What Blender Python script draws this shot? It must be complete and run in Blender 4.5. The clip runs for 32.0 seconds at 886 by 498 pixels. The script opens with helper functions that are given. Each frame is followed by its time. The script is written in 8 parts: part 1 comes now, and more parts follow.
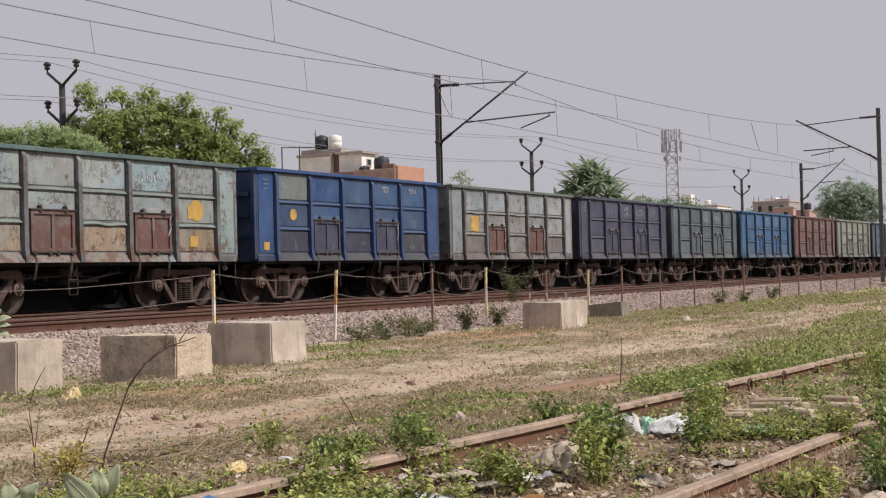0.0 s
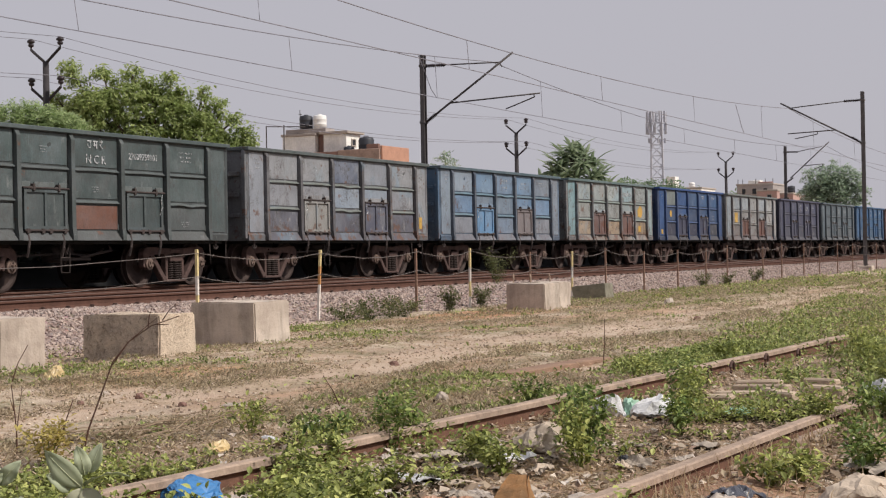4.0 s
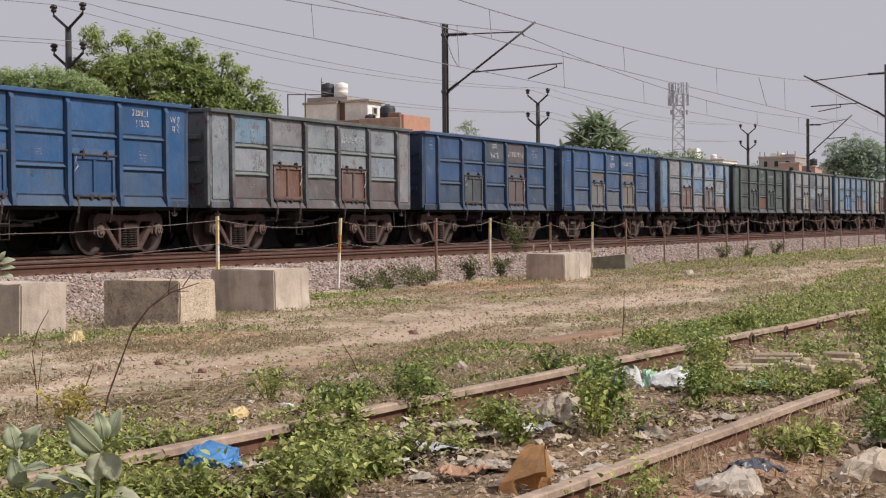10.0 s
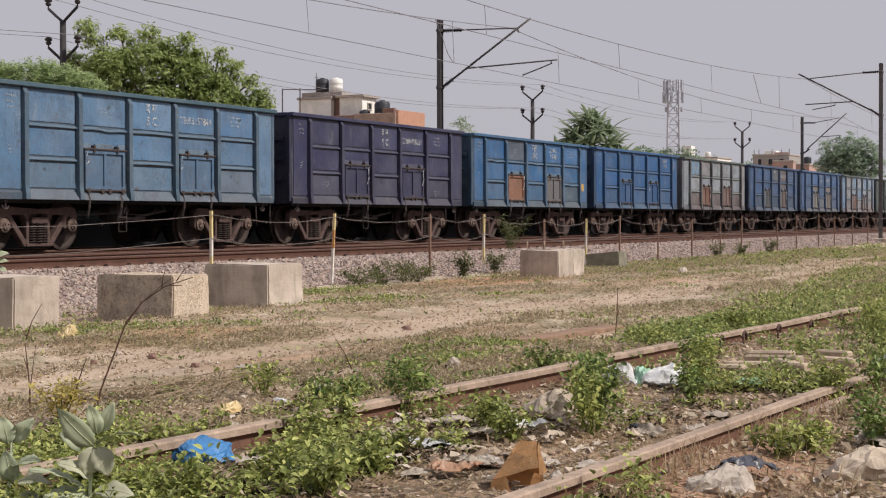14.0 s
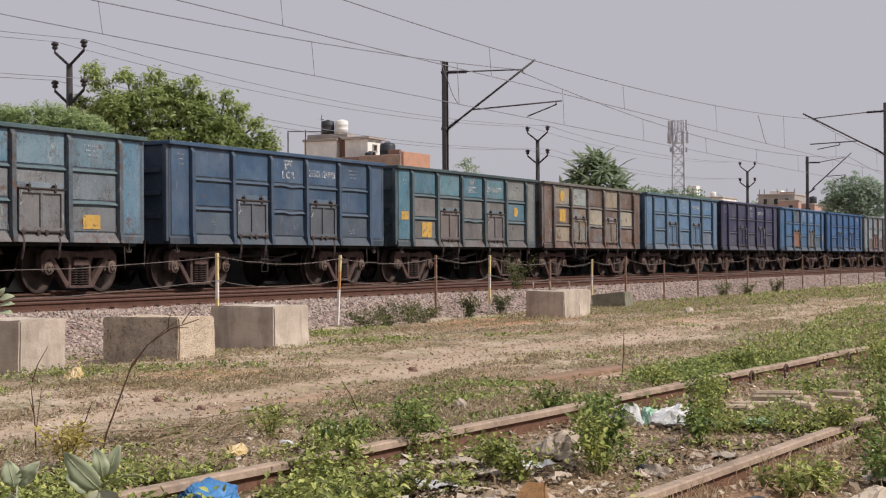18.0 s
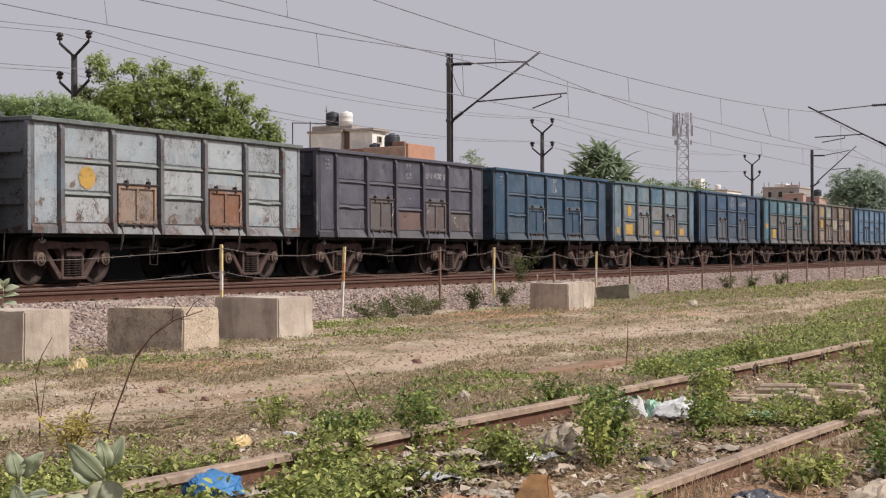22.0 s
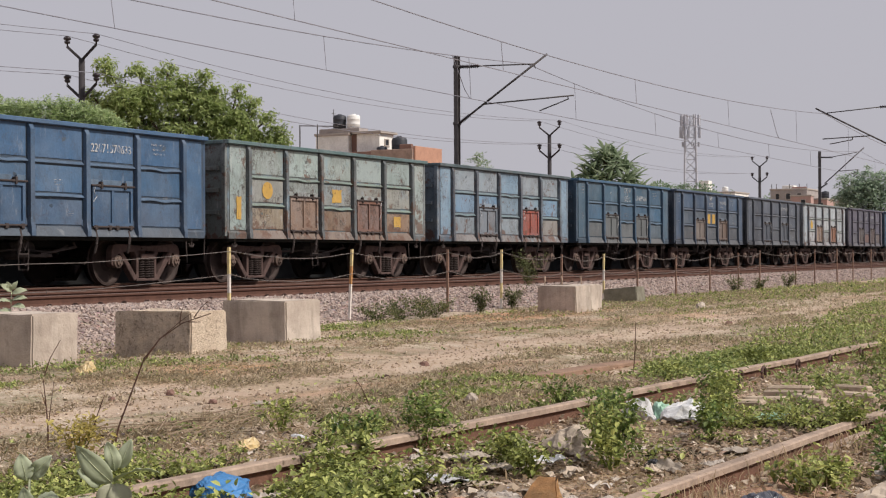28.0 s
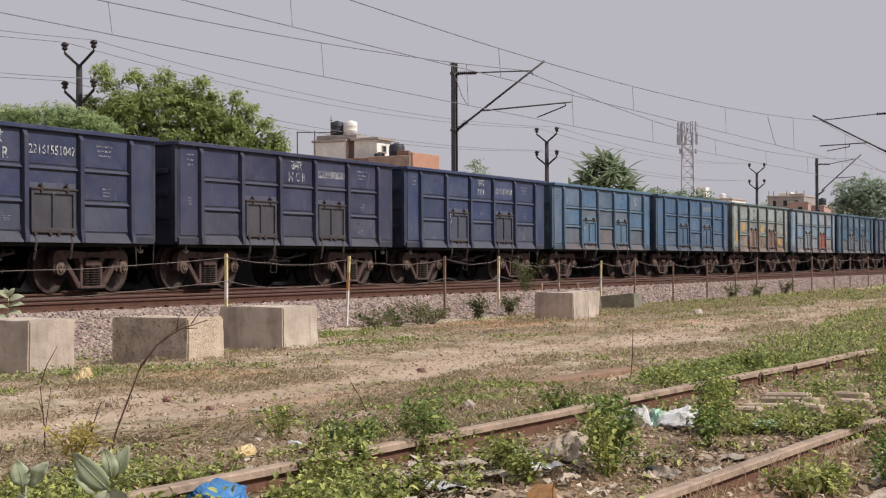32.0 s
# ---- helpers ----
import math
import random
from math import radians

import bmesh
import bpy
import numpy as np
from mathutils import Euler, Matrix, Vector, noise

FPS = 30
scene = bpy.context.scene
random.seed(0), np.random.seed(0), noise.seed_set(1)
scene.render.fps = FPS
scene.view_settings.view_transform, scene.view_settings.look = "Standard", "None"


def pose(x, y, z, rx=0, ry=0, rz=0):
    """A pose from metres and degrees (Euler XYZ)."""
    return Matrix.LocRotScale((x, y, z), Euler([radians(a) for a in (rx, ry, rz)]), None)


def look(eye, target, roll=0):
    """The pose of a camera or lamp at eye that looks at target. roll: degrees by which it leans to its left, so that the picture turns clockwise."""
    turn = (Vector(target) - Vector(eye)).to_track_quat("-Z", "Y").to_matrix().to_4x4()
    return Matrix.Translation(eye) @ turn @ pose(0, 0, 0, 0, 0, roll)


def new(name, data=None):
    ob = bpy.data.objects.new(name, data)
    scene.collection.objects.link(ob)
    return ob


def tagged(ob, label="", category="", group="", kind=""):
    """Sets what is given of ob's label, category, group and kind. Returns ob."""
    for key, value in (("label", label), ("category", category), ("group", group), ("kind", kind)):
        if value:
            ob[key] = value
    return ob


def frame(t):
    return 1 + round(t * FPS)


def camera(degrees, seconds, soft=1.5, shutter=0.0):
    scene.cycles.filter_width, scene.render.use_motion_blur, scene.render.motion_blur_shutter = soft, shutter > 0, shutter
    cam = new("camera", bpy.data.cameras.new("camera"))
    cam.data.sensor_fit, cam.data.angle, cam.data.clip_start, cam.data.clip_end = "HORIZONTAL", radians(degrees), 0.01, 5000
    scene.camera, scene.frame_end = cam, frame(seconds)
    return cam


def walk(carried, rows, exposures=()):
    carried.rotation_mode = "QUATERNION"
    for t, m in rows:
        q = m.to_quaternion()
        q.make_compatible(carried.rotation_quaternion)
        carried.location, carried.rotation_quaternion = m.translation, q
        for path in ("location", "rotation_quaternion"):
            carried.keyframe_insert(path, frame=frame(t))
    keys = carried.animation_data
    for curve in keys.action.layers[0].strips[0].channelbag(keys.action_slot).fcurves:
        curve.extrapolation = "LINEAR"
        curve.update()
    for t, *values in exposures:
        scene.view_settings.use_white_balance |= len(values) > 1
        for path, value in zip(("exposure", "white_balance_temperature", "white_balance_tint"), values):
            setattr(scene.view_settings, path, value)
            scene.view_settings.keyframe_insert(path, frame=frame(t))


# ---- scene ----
LENS = 30.77
EYE = 0.97
# seconds, yaw, pitch, lean of a camera held at one spot
PATH = [
    (0.0, -64.205, 0.861, 1.402), (0.5, -64.026, 0.722, 1.400), (1.0, -64.179, 0.614, 1.404), (1.5, -64.503, 0.533, 1.392),
    (2.0, -64.732, 0.480, 1.356), (2.5, -64.649, 0.399, 1.303), (4.5, -64.785, 0.071, 0.961), (5.0, -64.659, -0.075, 0.906),
    (5.5, -64.638, -0.290, 0.694), (6.0, -64.447, -0.482, 0.567), (6.5, -64.551, -0.662, 0.477), (7.0, -64.577, -0.810, 0.420),
    (7.5, -64.463, -0.897, 0.449), (8.0, -64.372, -0.925, 0.490), (8.5, -64.266, -0.930, 0.409), (9.0, -64.300, -0.930, 0.400),
    (9.5, -64.140, -0.929, 0.417), (10.0, -64.055, -0.921, 0.444), (10.5, -64.106, -0.923, 0.453), (11.0, -64.014, -0.913, 0.347),
    (11.5, -64.285, -0.933, 0.262), (12.0, -64.443, -0.941, 0.163), (12.5, -64.279, -0.946, 0.215), (13.0, -64.254, -1.005, 0.207),
    (13.5, -64.154, -1.053, 0.170), (14.0, -64.269, -1.068, 0.104), (14.5, -64.320, -1.068, 0.193), (16.5, -64.126, -0.129, 0.076),
    (17.0, -64.117, 0.109, 0.139), (17.5, -64.102, 0.308, 0.362), (18.0, -64.065, 0.395, 0.348), (18.5, -64.052, 0.399, 0.247),
    (19.0, -64.015, 0.401, 0.137), (19.5, -63.962, 0.369, 0.128), (20.0, -63.876, 0.340, 0.227), (20.5, -63.808, 0.261, 0.248),
    (21.0, -63.851, 0.204, 0.305), (21.5, -63.856, 0.148, 0.225), (22.0, -63.915, 0.112, 0.174), (22.5, -63.742, 0.050, 0.204),
    (23.0, -63.752, 0.029, 0.225), (23.5, -63.717, 0.032, 0.141), (24.0, -63.777, -0.002, 0.084), (24.5, -63.733, -0.005, 0.133),
    (25.0, -63.814, -0.012, 0.180), (25.5, -63.770, -0.007, 0.139), (27.5, -63.664, 0.142, 0.304), (28.0, -63.650, 0.203, 0.282),
    (28.5, -63.745, 0.262, 0.173), (29.0, -63.789, 0.256, 0.218), (29.5, -63.903, 0.263, 0.179), (30.0, -63.821, 0.252, 0.169),
    (30.5, -63.953, 0.230, 0.150), (31.0, -63.813, 0.238, 0.153), (31.5, -63.867, 0.244, 0.202), (32.0, -63.747, 0.436, 0.236),
]
cam = camera(LENS, 32.0, soft=1.18)
walk(cam, [(t, pose(0, 0, EYE, 90 + pitch, lean, yaw)) for t, yaw, pitch, lean in PATH])

# ---- light ----
SUN_TO = Vector((0.10, -0.70, 0.71)).normalized()
world = bpy.data.worlds.new("sky")
scene.world = world
world.use_nodes = True
wn, wl = world.node_tree.nodes, world.node_tree.links
wn.clear()
w_out, w_bg = wn.new("ShaderNodeOutputWorld"), wn.new("ShaderNodeBackground")
sky, veil = wn.new("ShaderNodeTexSky"), wn.new("ShaderNodeMix")
sky.sky_type, sky.sun_disc = "NISHITA", False
sky.sun_elevation = math.asin(SUN_TO.z)
sky.sun_rotation = math.atan2(SUN_TO.x, SUN_TO.y)
sky.dust_density, sky.air_density = 4.0, 1.0
veil.data_type = "RGBA"
veil.inputs["Factor"].default_value = 0.93
veil.inputs["B"].default_value = (5.0, 4.86, 5.36, 1)
wl.new(sky.outputs["Color"], veil.inputs["A"])
wl.new(veil.outputs["Result"], w_bg.inputs["Color"])
w_bg.inputs["Strength"].default_value = 0.1
wl.new(w_bg.outputs[0], w_out.inputs["Surface"])
sun = new("sun", bpy.data.lights.new("sun", "SUN"))
sun.data.energy, sun.data.angle, sun.data.color = 3.9, radians(5), (1.0, 0.94, 0.87)
sun.matrix_world = look((0, 0, 60), Vector((0, 0, 60)) - SUN_TO)
scene.view_settings.exposure = 0.0


# ---- materials ----
def lin(r, g, b):
    """A colour from eye values 0 to 255."""
    return tuple(((c / 255 / 12.92) if c / 255 < 0.04045 else ((c / 255 + 0.055) / 1.055) ** 2.4) for c in (r, g, b))


class Mat:
    """A node material, written line by line."""

    def __init__(self, name, rough=0.8, metal=0.0, spec=0.3):
        self.m = bpy.data.materials.new(name)
        self.m.use_nodes = True
        self.n, self.l = self.m.node_tree.nodes, self.m.node_tree.links
        self.b = self.n["Principled BSDF"]
        self.b.inputs["Roughness"].default_value = rough
        self.b.inputs["Metallic"].default_value = metal
        self.b.inputs["Specular IOR Level"].default_value = spec
        self.tc = self.n.new("ShaderNodeTexCoord")
        self.info = self.n.new("ShaderNodeObjectInfo")

    def put(self, node, key, v):
        if v is None:
            return
        if isinstance(v, bpy.types.NodeSocket):
            self.l.new(v, node.inputs[key])
        elif isinstance(v, tuple) and len(v) == 3 and node.inputs[key].type == "RGBA":
            node.inputs[key].default_value = (*v, 1)
        else:
            node.inputs[key].default_value = v

    def spot(self, scale=(1, 1, 1), shift=0.0, world_space=False):
        """Coordinates in metres, stretched, and moved by a chance of each object's own."""
        mp = self.n.new("ShaderNodeMapping")
        mp.inputs["Scale"].default_value = scale
        if world_space:
            g = self.n.new("ShaderNodeNewGeometry")
            self.l.new(g.outputs["Position"], mp.inputs["Vector"])
        else:
            self.l.new(self.tc.outputs["Object"], mp.inputs["Vector"])
        if shift:
            mul = self.math("MULTIPLY", self.info.outputs["Random"], shift)
            cx = self.n.new("ShaderNodeCombineXYZ")
            for k in "XYZ":
                self.l.new(mul, cx.inputs[k])
            self.l.new(cx.outputs[0], mp.inputs["Location"])
        return mp.outputs[0]

    def noise(self, vec, scale, detail=5, rough=0.6, dist=0.0):
        t = self.n.new("ShaderNodeTexNoise")
        self.l.new(vec, t.inputs["Vector"])
        for k, v in (("Scale", scale), ("Detail", detail), ("Roughness", rough), ("Distortion", dist)):
            t.inputs[k].default_value = v
        return t.outputs["Fac"]

    def cells(self, vec, scale, feature="F1", out="Distance"):
        t = self.n.new("ShaderNodeTexVoronoi")
        t.feature = feature
        self.l.new(vec, t.inputs["Vector"])
        t.inputs["Scale"].default_value = scale
        return t.outputs[out]

    def ramp(self, v, *stops):
        r = self.n.new("ShaderNodeValToRGB")
        els = r.color_ramp.elements
        while len(els) < len(stops):
            els.new(0.5)
        for e, (p, c) in zip(els, stops):
            e.position = p
            e.color = (*c, 1) if isinstance(c, tuple) else (c, c, c, 1)
        self.l.new(v, r.inputs[0])
        return r.outputs[0]

    def mix(self, f, a, b, how="MIX"):
        x = self.n.new("ShaderNodeMix")
        x.data_type, x.blend_type = "RGBA", how
        self.put(x, "Factor", f)
        for key, v in (("A", a), ("B", b)):
            if isinstance(v, bpy.types.NodeSocket):
                self.l.new(v, x.inputs[key])
            else:
                x.inputs[key].default_value = (*v, 1)
        return x.outputs["Result"]

    def math(self, op, a, b=0.0, clamp=False):
        x = self.n.new("ShaderNodeMath")
        x.operation, x.use_clamp = op, clamp
        for i, v in enumerate((a, b)):
            if isinstance(v, bpy.types.NodeSocket):
                self.l.new(v, x.inputs[i])
            else:
                x.inputs[i].default_value = v
        return x.outputs[0]

    def isle(self):
        return self.n.new("ShaderNodeNewGeometry").outputs["Random Per Island"]

    def done(self, col, bump=None, strength=0.3, dist=0.01, rough=None):
        self.put(self.b, "Base Color", col)
        self.put(self.b, "Roughness", rough)
        if bump is not None:
            bp = self.n.new("ShaderNodeBump")
            bp.inputs["Strength"].default_value, bp.inputs["Distance"].default_value = strength, dist
            self.l.new(bump, bp.inputs["Height"])
            self.l.new(bp.outputs[0], self.b.inputs["Normal"])
        return self.m


def simple(name, col, rough=0.7, metal=0.0, grain=6.0, vary=0.35, spec=0.3, each=0.0):
    """Plain stuff with grain and blotches."""
    m = Mat(name, rough, metal, spec)
    v = m.spot(shift=37.0)
    a = m.noise(v, grain, 6, 0.65)
    c = m.mix(m.ramp(a, (0.3, 0.0), (0.7, 1.0)), tuple(x * (1 - vary) for x in col), tuple(min(1, x * (1 + vary)) for x in col))
    b = m.noise(v, grain * 9, 4, 0.6)
    c = m.mix(0.25, c, m.ramp(b, (0.3, tuple(x * 0.5 for x in col)), (0.7, tuple(min(1, x * 1.5) for x in col))))
    if each:
        c = m.mix(each, c, m.ramp(m.info.outputs["Random"], (0.0, tuple(x * 0.5 for x in col)), (1.0, tuple(min(1, x * 1.6) for x in col))))
    return m.done(c, b, 0.3, 0.01)


def wagon_paint():
    """Old paint over steel; colour and wear come with each object."""
    m = Mat("wagon_paint", 0.55, 0.0, 0.35)
    base, wear = m.info.outputs["Color"], m.info.outputs["Alpha"]
    chance = m.info.outputs["Random"]
    v = m.spot(shift=61.0)
    # smoky and bleached fields
    big = m.noise(v, 1.1, 4, 0.55)
    c = m.mix(m.math("MULTIPLY", m.ramp(big, (0.38, 0.0), (0.66, 0.7)), m.math("ADD", wear, 0.2)), base, m.mix(0.3, base, (0.40, 0.42, 0.44)))
    c = m.mix(m.ramp(m.noise(m.spot((1.0, 1.0, 1.0), 43.0), 1.5, 5, 0.6), (0.50, 0.0), (0.72, 0.4)), c, m.mix(0.6, base, (0.05, 0.045, 0.05)))
    # remnants of older coats, blue on some sheets, tan or grey on others
    coat = m.ramp(chance, (0.0, lin(112, 150, 172)), (0.45, lin(138, 160, 172)), (0.6, lin(142, 128, 118)), (0.8, lin(104, 106, 112)), (1.0, lin(172, 172, 168)))
    old = m.noise(m.spot((1.5, 1.5, 1.3), 71.0), 1.0, 6, 0.62, 0.4)
    c = m.mix(m.math("MULTIPLY", m.ramp(old, (0.52, 0.0), (0.62, 0.4)), m.math("MULTIPLY", wear, wear)), c, coat)
    # coal and road dust thrown up on the lower sheets
    sep = m.n.new("ShaderNodeSeparateXYZ")
    m.l.new(m.tc.outputs["Object"], sep.inputs[0])
    low = m.ramp(m.math("MULTIPLY", m.math("SUBTRACT", sep.outputs[2], 1.0), 0.5), (0.0, 0.55), (0.4, 0.16), (0.8, 0.0))
    c = m.mix(m.math("MULTIPLY", low, m.ramp(m.noise(v, 2.2, 6, 0.65), (0.34, 0.15), (0.66, 1.0))), c, m.mix(0.5, base, (0.072, 0.060, 0.062)))
    # grime run down by the rain
    drip = m.noise(m.spot((6.0, 6.0, 1.1), 17.0), 1.0, 6, 0.68, 0.2)
    c = m.mix(m.ramp(drip, (0.55, 0.0), (0.76, 0.4)), c, m.mix(0.7, base, (0.04, 0.034, 0.03)))
    pale = m.noise(m.spot((4.0, 4.0, 1.4), 19.0), 1.0, 7, 0.7, 0.4)
    c = m.mix(m.math("MULTIPLY", m.ramp(pale, (0.60, 0.0), (0.68, 0.5)), wear), c, (0.46, 0.46, 0.45))
    # rust breaking through in blots
    chip = m.noise(m.spot((2.6, 2.6, 2.6), 91.0), 1.0, 9, 0.68, 0.3)
    lim = m.math("MULTIPLY_ADD", wear, -0.125)
    lim.node.inputs[2].default_value = 0.70
    over = m.math("SUBTRACT", chip, lim)
    # most of it where the water stands, low on the sheets
    over = m.math("ADD", over, m.math("MULTIPLY", m.math("MULTIPLY", m.ramp(m.math("SUBTRACT", sep.outputs[2], 1.0), (0.12, 0.09), (0.75, 0.0)), wear), wear))
    rust = m.mix(m.noise(v, 11, 4), (0.07, 0.040, 0.030), (0.20, 0.10, 0.065))
    c = m.mix(m.math("MULTIPLY", m.ramp(over, (0.0, 0.0), (0.05, 1.0)), 0.8), c, rust)
    # scratches and scrapes, thick in some places and none in others
    some = m.ramp(m.noise(m.spot(shift=23.0), 1.5, 4, 0.6), (0.46, 0.0), (0.60, 1.0))
    for stretch, move, width, dark in (((5.5, 5.5, 2.2), 53.0, 0.030, (0.055, 0.045, 0.042)), ((2.6, 2.6, 3.6), 31.0, 0.020, (0.075, 0.06, 0.055))):
        line = m.math("ABSOLUTE", m.math("SUBTRACT", m.noise(m.spot(stretch, move), 1.0, 5, 0.6, 1.0), 0.5))
        c = m.mix(m.math("MULTIPLY", m.math("MULTIPLY", m.ramp(line, (0.0, 0.85), (width, 0.0)), some), m.math("ADD", m.math("MULTIPLY", wear, 0.9), 0.05)), c, dark)
    flake = m.noise(m.spot((10.0, 10.0, 8.0), 37.0), 1.0, 5, 0.7, 0.4)
    c = m.mix(m.math("MULTIPLY", m.math("MULTIPLY", m.ramp(flake, (0.58, 0.0), (0.62, 0.8)), some), wear), c, (0.055, 0.045, 0.04))
    # small pale scuffs
    scuff = m.noise(m.spot((5.0, 5.0, 9.0), 67.0), 1.0, 6, 0.7, 0.8)
    c = m.mix(m.ramp(scuff, (0.68, 0.0), (0.72, 0.45)), c, (0.36, 0.37, 0.38))
    fine = m.noise(v, 28, 4, 0.6)
    c = m.mix(0.3, c, m.ramp(fine, (0.3, (0.02, 0.02, 0.02)), (0.75, (0.7, 0.7, 0.7))), "SOFT_LIGHT")
    dent = m.mix(0.35, m.noise(v, 2.6, 4, 0.55), m.noise(m.spot((3.0, 3.0, 1.6), 47.0), 1.6, 5, 0.6, 0.8))
    return m.done(c, dent, 0.55, 0.05, m.ramp(fine, (0.2, 0.45), (0.8, 0.8)))


def worn_mark(name, col, lo, hi, scale):
    """Paint marks, worn through in places."""
    m = Mat(name, 0.8, 0, 0.3)
    v = m.spot(shift=37.0)
    c = m.mix(m.noise(v, scale * 0.6, 5, 0.6), tuple(x * 0.6 for x in col), tuple(min(1, x * 1.2) for x in col))
    bare = m.n.new("ShaderNodeBsdfTransparent")
    both = m.n.new("ShaderNodeMixShader")
    m.l.new(m.ramp(m.noise(v, scale, 8, 0.7, 0.3), (lo, 0.0), (hi, 0.92)), both.inputs[0])
    m.l.new(bare.outputs[0], both.inputs[1])
    m.l.new(m.b.outputs[0], both.inputs[2])
    m.l.new(both.outputs[0], m.n["Material Output"].inputs["Surface"])
    return m.done(c)


PAINT = wagon_paint()
BOGIE = simple("dusty_brown_cast_steel", lin(84, 67, 63), 0.9, 0.0, 6.0, 0.5)
DUSTY = simple("dust_caked_steel", lin(106, 90, 82), 0.95, 0.0, 9.0, 0.5)
FITTING = simple("grimy_steel_fittings", lin(66, 58, 56), 0.85, 0.0, 7.0, 0.45)
RUST = simple("rusty_cast_steel", lin(84, 66, 60), 0.85, 0.1, 5.0, 0.4)
BLACK = simple("grimy_black_steel", (0.014, 0.013, 0.012), 0.75, 0.2, 5.0, 0.5)
COIL = simple("grimy_spring_steel", lin(50, 40, 37), 0.9, 0.0, 9.0, 0.4)
TREAD = simple("worn_wheel_steel", lin(62, 50, 46), 0.7, 0.2, 8.0, 0.3)
WHITE_MARK = worn_mark("faded_white_marking", lin(196, 198, 200), 0.40, 0.58, 9.0)
YELLOW_MARK = worn_mark("faded_yellow_marking", lin(198, 160, 86), 0.29, 0.45, 6.0)
RAIL_SIDE = simple("rusty_rail_side", lin(90, 63, 53), 0.85, 0.1, 7.0, 0.35)
RAIL_TOP = simple("running_face", lin(112, 91, 82), 0.5, 0.5, 3.0, 0.25)
OLD_RAIL = simple("old_rusty_rail", lin(160, 140, 124), 0.85, 0.0, 7.0, 0.5)
RAIL_WEB = simple("deep_rust_rail_web", lin(110, 80, 66), 0.95, 0.0, 9.0, 0.4)
SLEEPER = simple("concrete_sleeper", lin(140, 128, 116), 0.9, 0, 6.0, 0.3)
GALV = simple("weathered_galvanised_steel", lin(92, 88, 88), 0.6, 0.3, 4.0, 0.25)
WIRE = simple("dull_conductor_wire", lin(140, 138, 146), 0.6, 0.3, 3.0, 0.2)
PORCELAIN = simple("brown_glazed_porcelain", lin(52, 44, 46), 0.3, 0, 5.0, 0.2)
# under and behind the train: oil-stained soil with the shade put into its colour
SOIL = simple("oily_shaded_soil", lin(15, 14, 14), 0.95, 0, 3.0, 0.4)
POLE = simple("dark_tarred_pole", lin(58, 54, 56), 0.8, 0, 4.0, 0.3)


def concrete():
    m = Mat("rough_cast_concrete", 0.92, 0, 0.2)
    v = m.spot(shift=13.0)
    c = m.mix(m.ramp(m.noise(v, 1.8, 7, 0.65), (0.34, 0.0), (0.66, 1.0)), lin(172, 158, 146), lin(212, 198, 184))
    c = m.mix(m.ramp(m.noise(v, 5.0, 8, 0.72), (0.56, 0.0), (0.66, 0.4)), c, lin(140, 128, 116))
    c = m.mix(m.ramp(m.info.outputs["Random"], (0.0, 0.0), (1.0, 0.2)), c, lin(120, 114, 104))
    c = m.mix(m.ramp(m.noise(m.spot((5, 5, 0.8), 7.0), 1.0, 5, 0.7), (0.5, 0.0), (0.72, 0.5)), c, lin(104, 98, 90))
    pit = m.cells(v, 38.0)
    c = m.mix(m.ramp(pit, (0.05, 0.5), (0.16, 0.0)), c, lin(84, 76, 68))
    return m.done(c, m.mix(0.5, m.noise(v, 9, 6, 0.7), pit), 0.4, 0.012)


CONCRETE = concrete()


def rough_concrete():
    """Badly packed concrete: open pits and a patchy cement skin, paler off the -x side."""
    m = Mat("pitted_concrete", 0.97, 0, 0.2)
    v = m.spot()
    c = m.mix(m.ramp(m.noise(v, 5.0, 6, 0.7), (0.38, 0.0), (0.62, 1.0)), lin(162, 149, 136), lin(206, 191, 174))
    pits = m.noise(v, 24, 5, 0.72)
    c = m.mix(m.ramp(pits, (0.55, 0.0), (0.62, 0.55)), c, lin(76, 66, 58))
    c = m.mix(m.ramp(m.noise(v, 60, 3, 0.6), (0.60, 0.0), (0.66, 0.7)), c, lin(206, 196, 182))
    sep = m.n.new("ShaderNodeSeparateXYZ")
    m.l.new(m.tc.outputs["Object"], sep.inputs[0])
    # the skin leaves out the -x side; sunlit paleness is put into its colour
    skin = m.ramp(m.math("ADD", m.math("MULTIPLY", m.math("ADD", sep.outputs[0], 0.36), 12.0), m.math("MULTIPLY", m.math("SUBTRACT", m.noise(v, 7, 6, 0.7), 0.5), 0.8)), (0.15, 0.0), (0.45, 0.85))
    sunlit_skin = m.mix(m.ramp(m.noise(v, 6, 6, 0.7), (0.4, 0.0), (0.65, 1.0)), lin(224, 206, 184), lin(198, 178, 156))
    c = m.mix(skin, c, m.mix(m.ramp(pits, (0.60, 0.0), (0.66, 0.5)), sunlit_skin, lin(120, 102, 88)))
    return m.done(c, pits, 1.0, 0.04)


ROUGH_CONCRETE = rough_concrete()


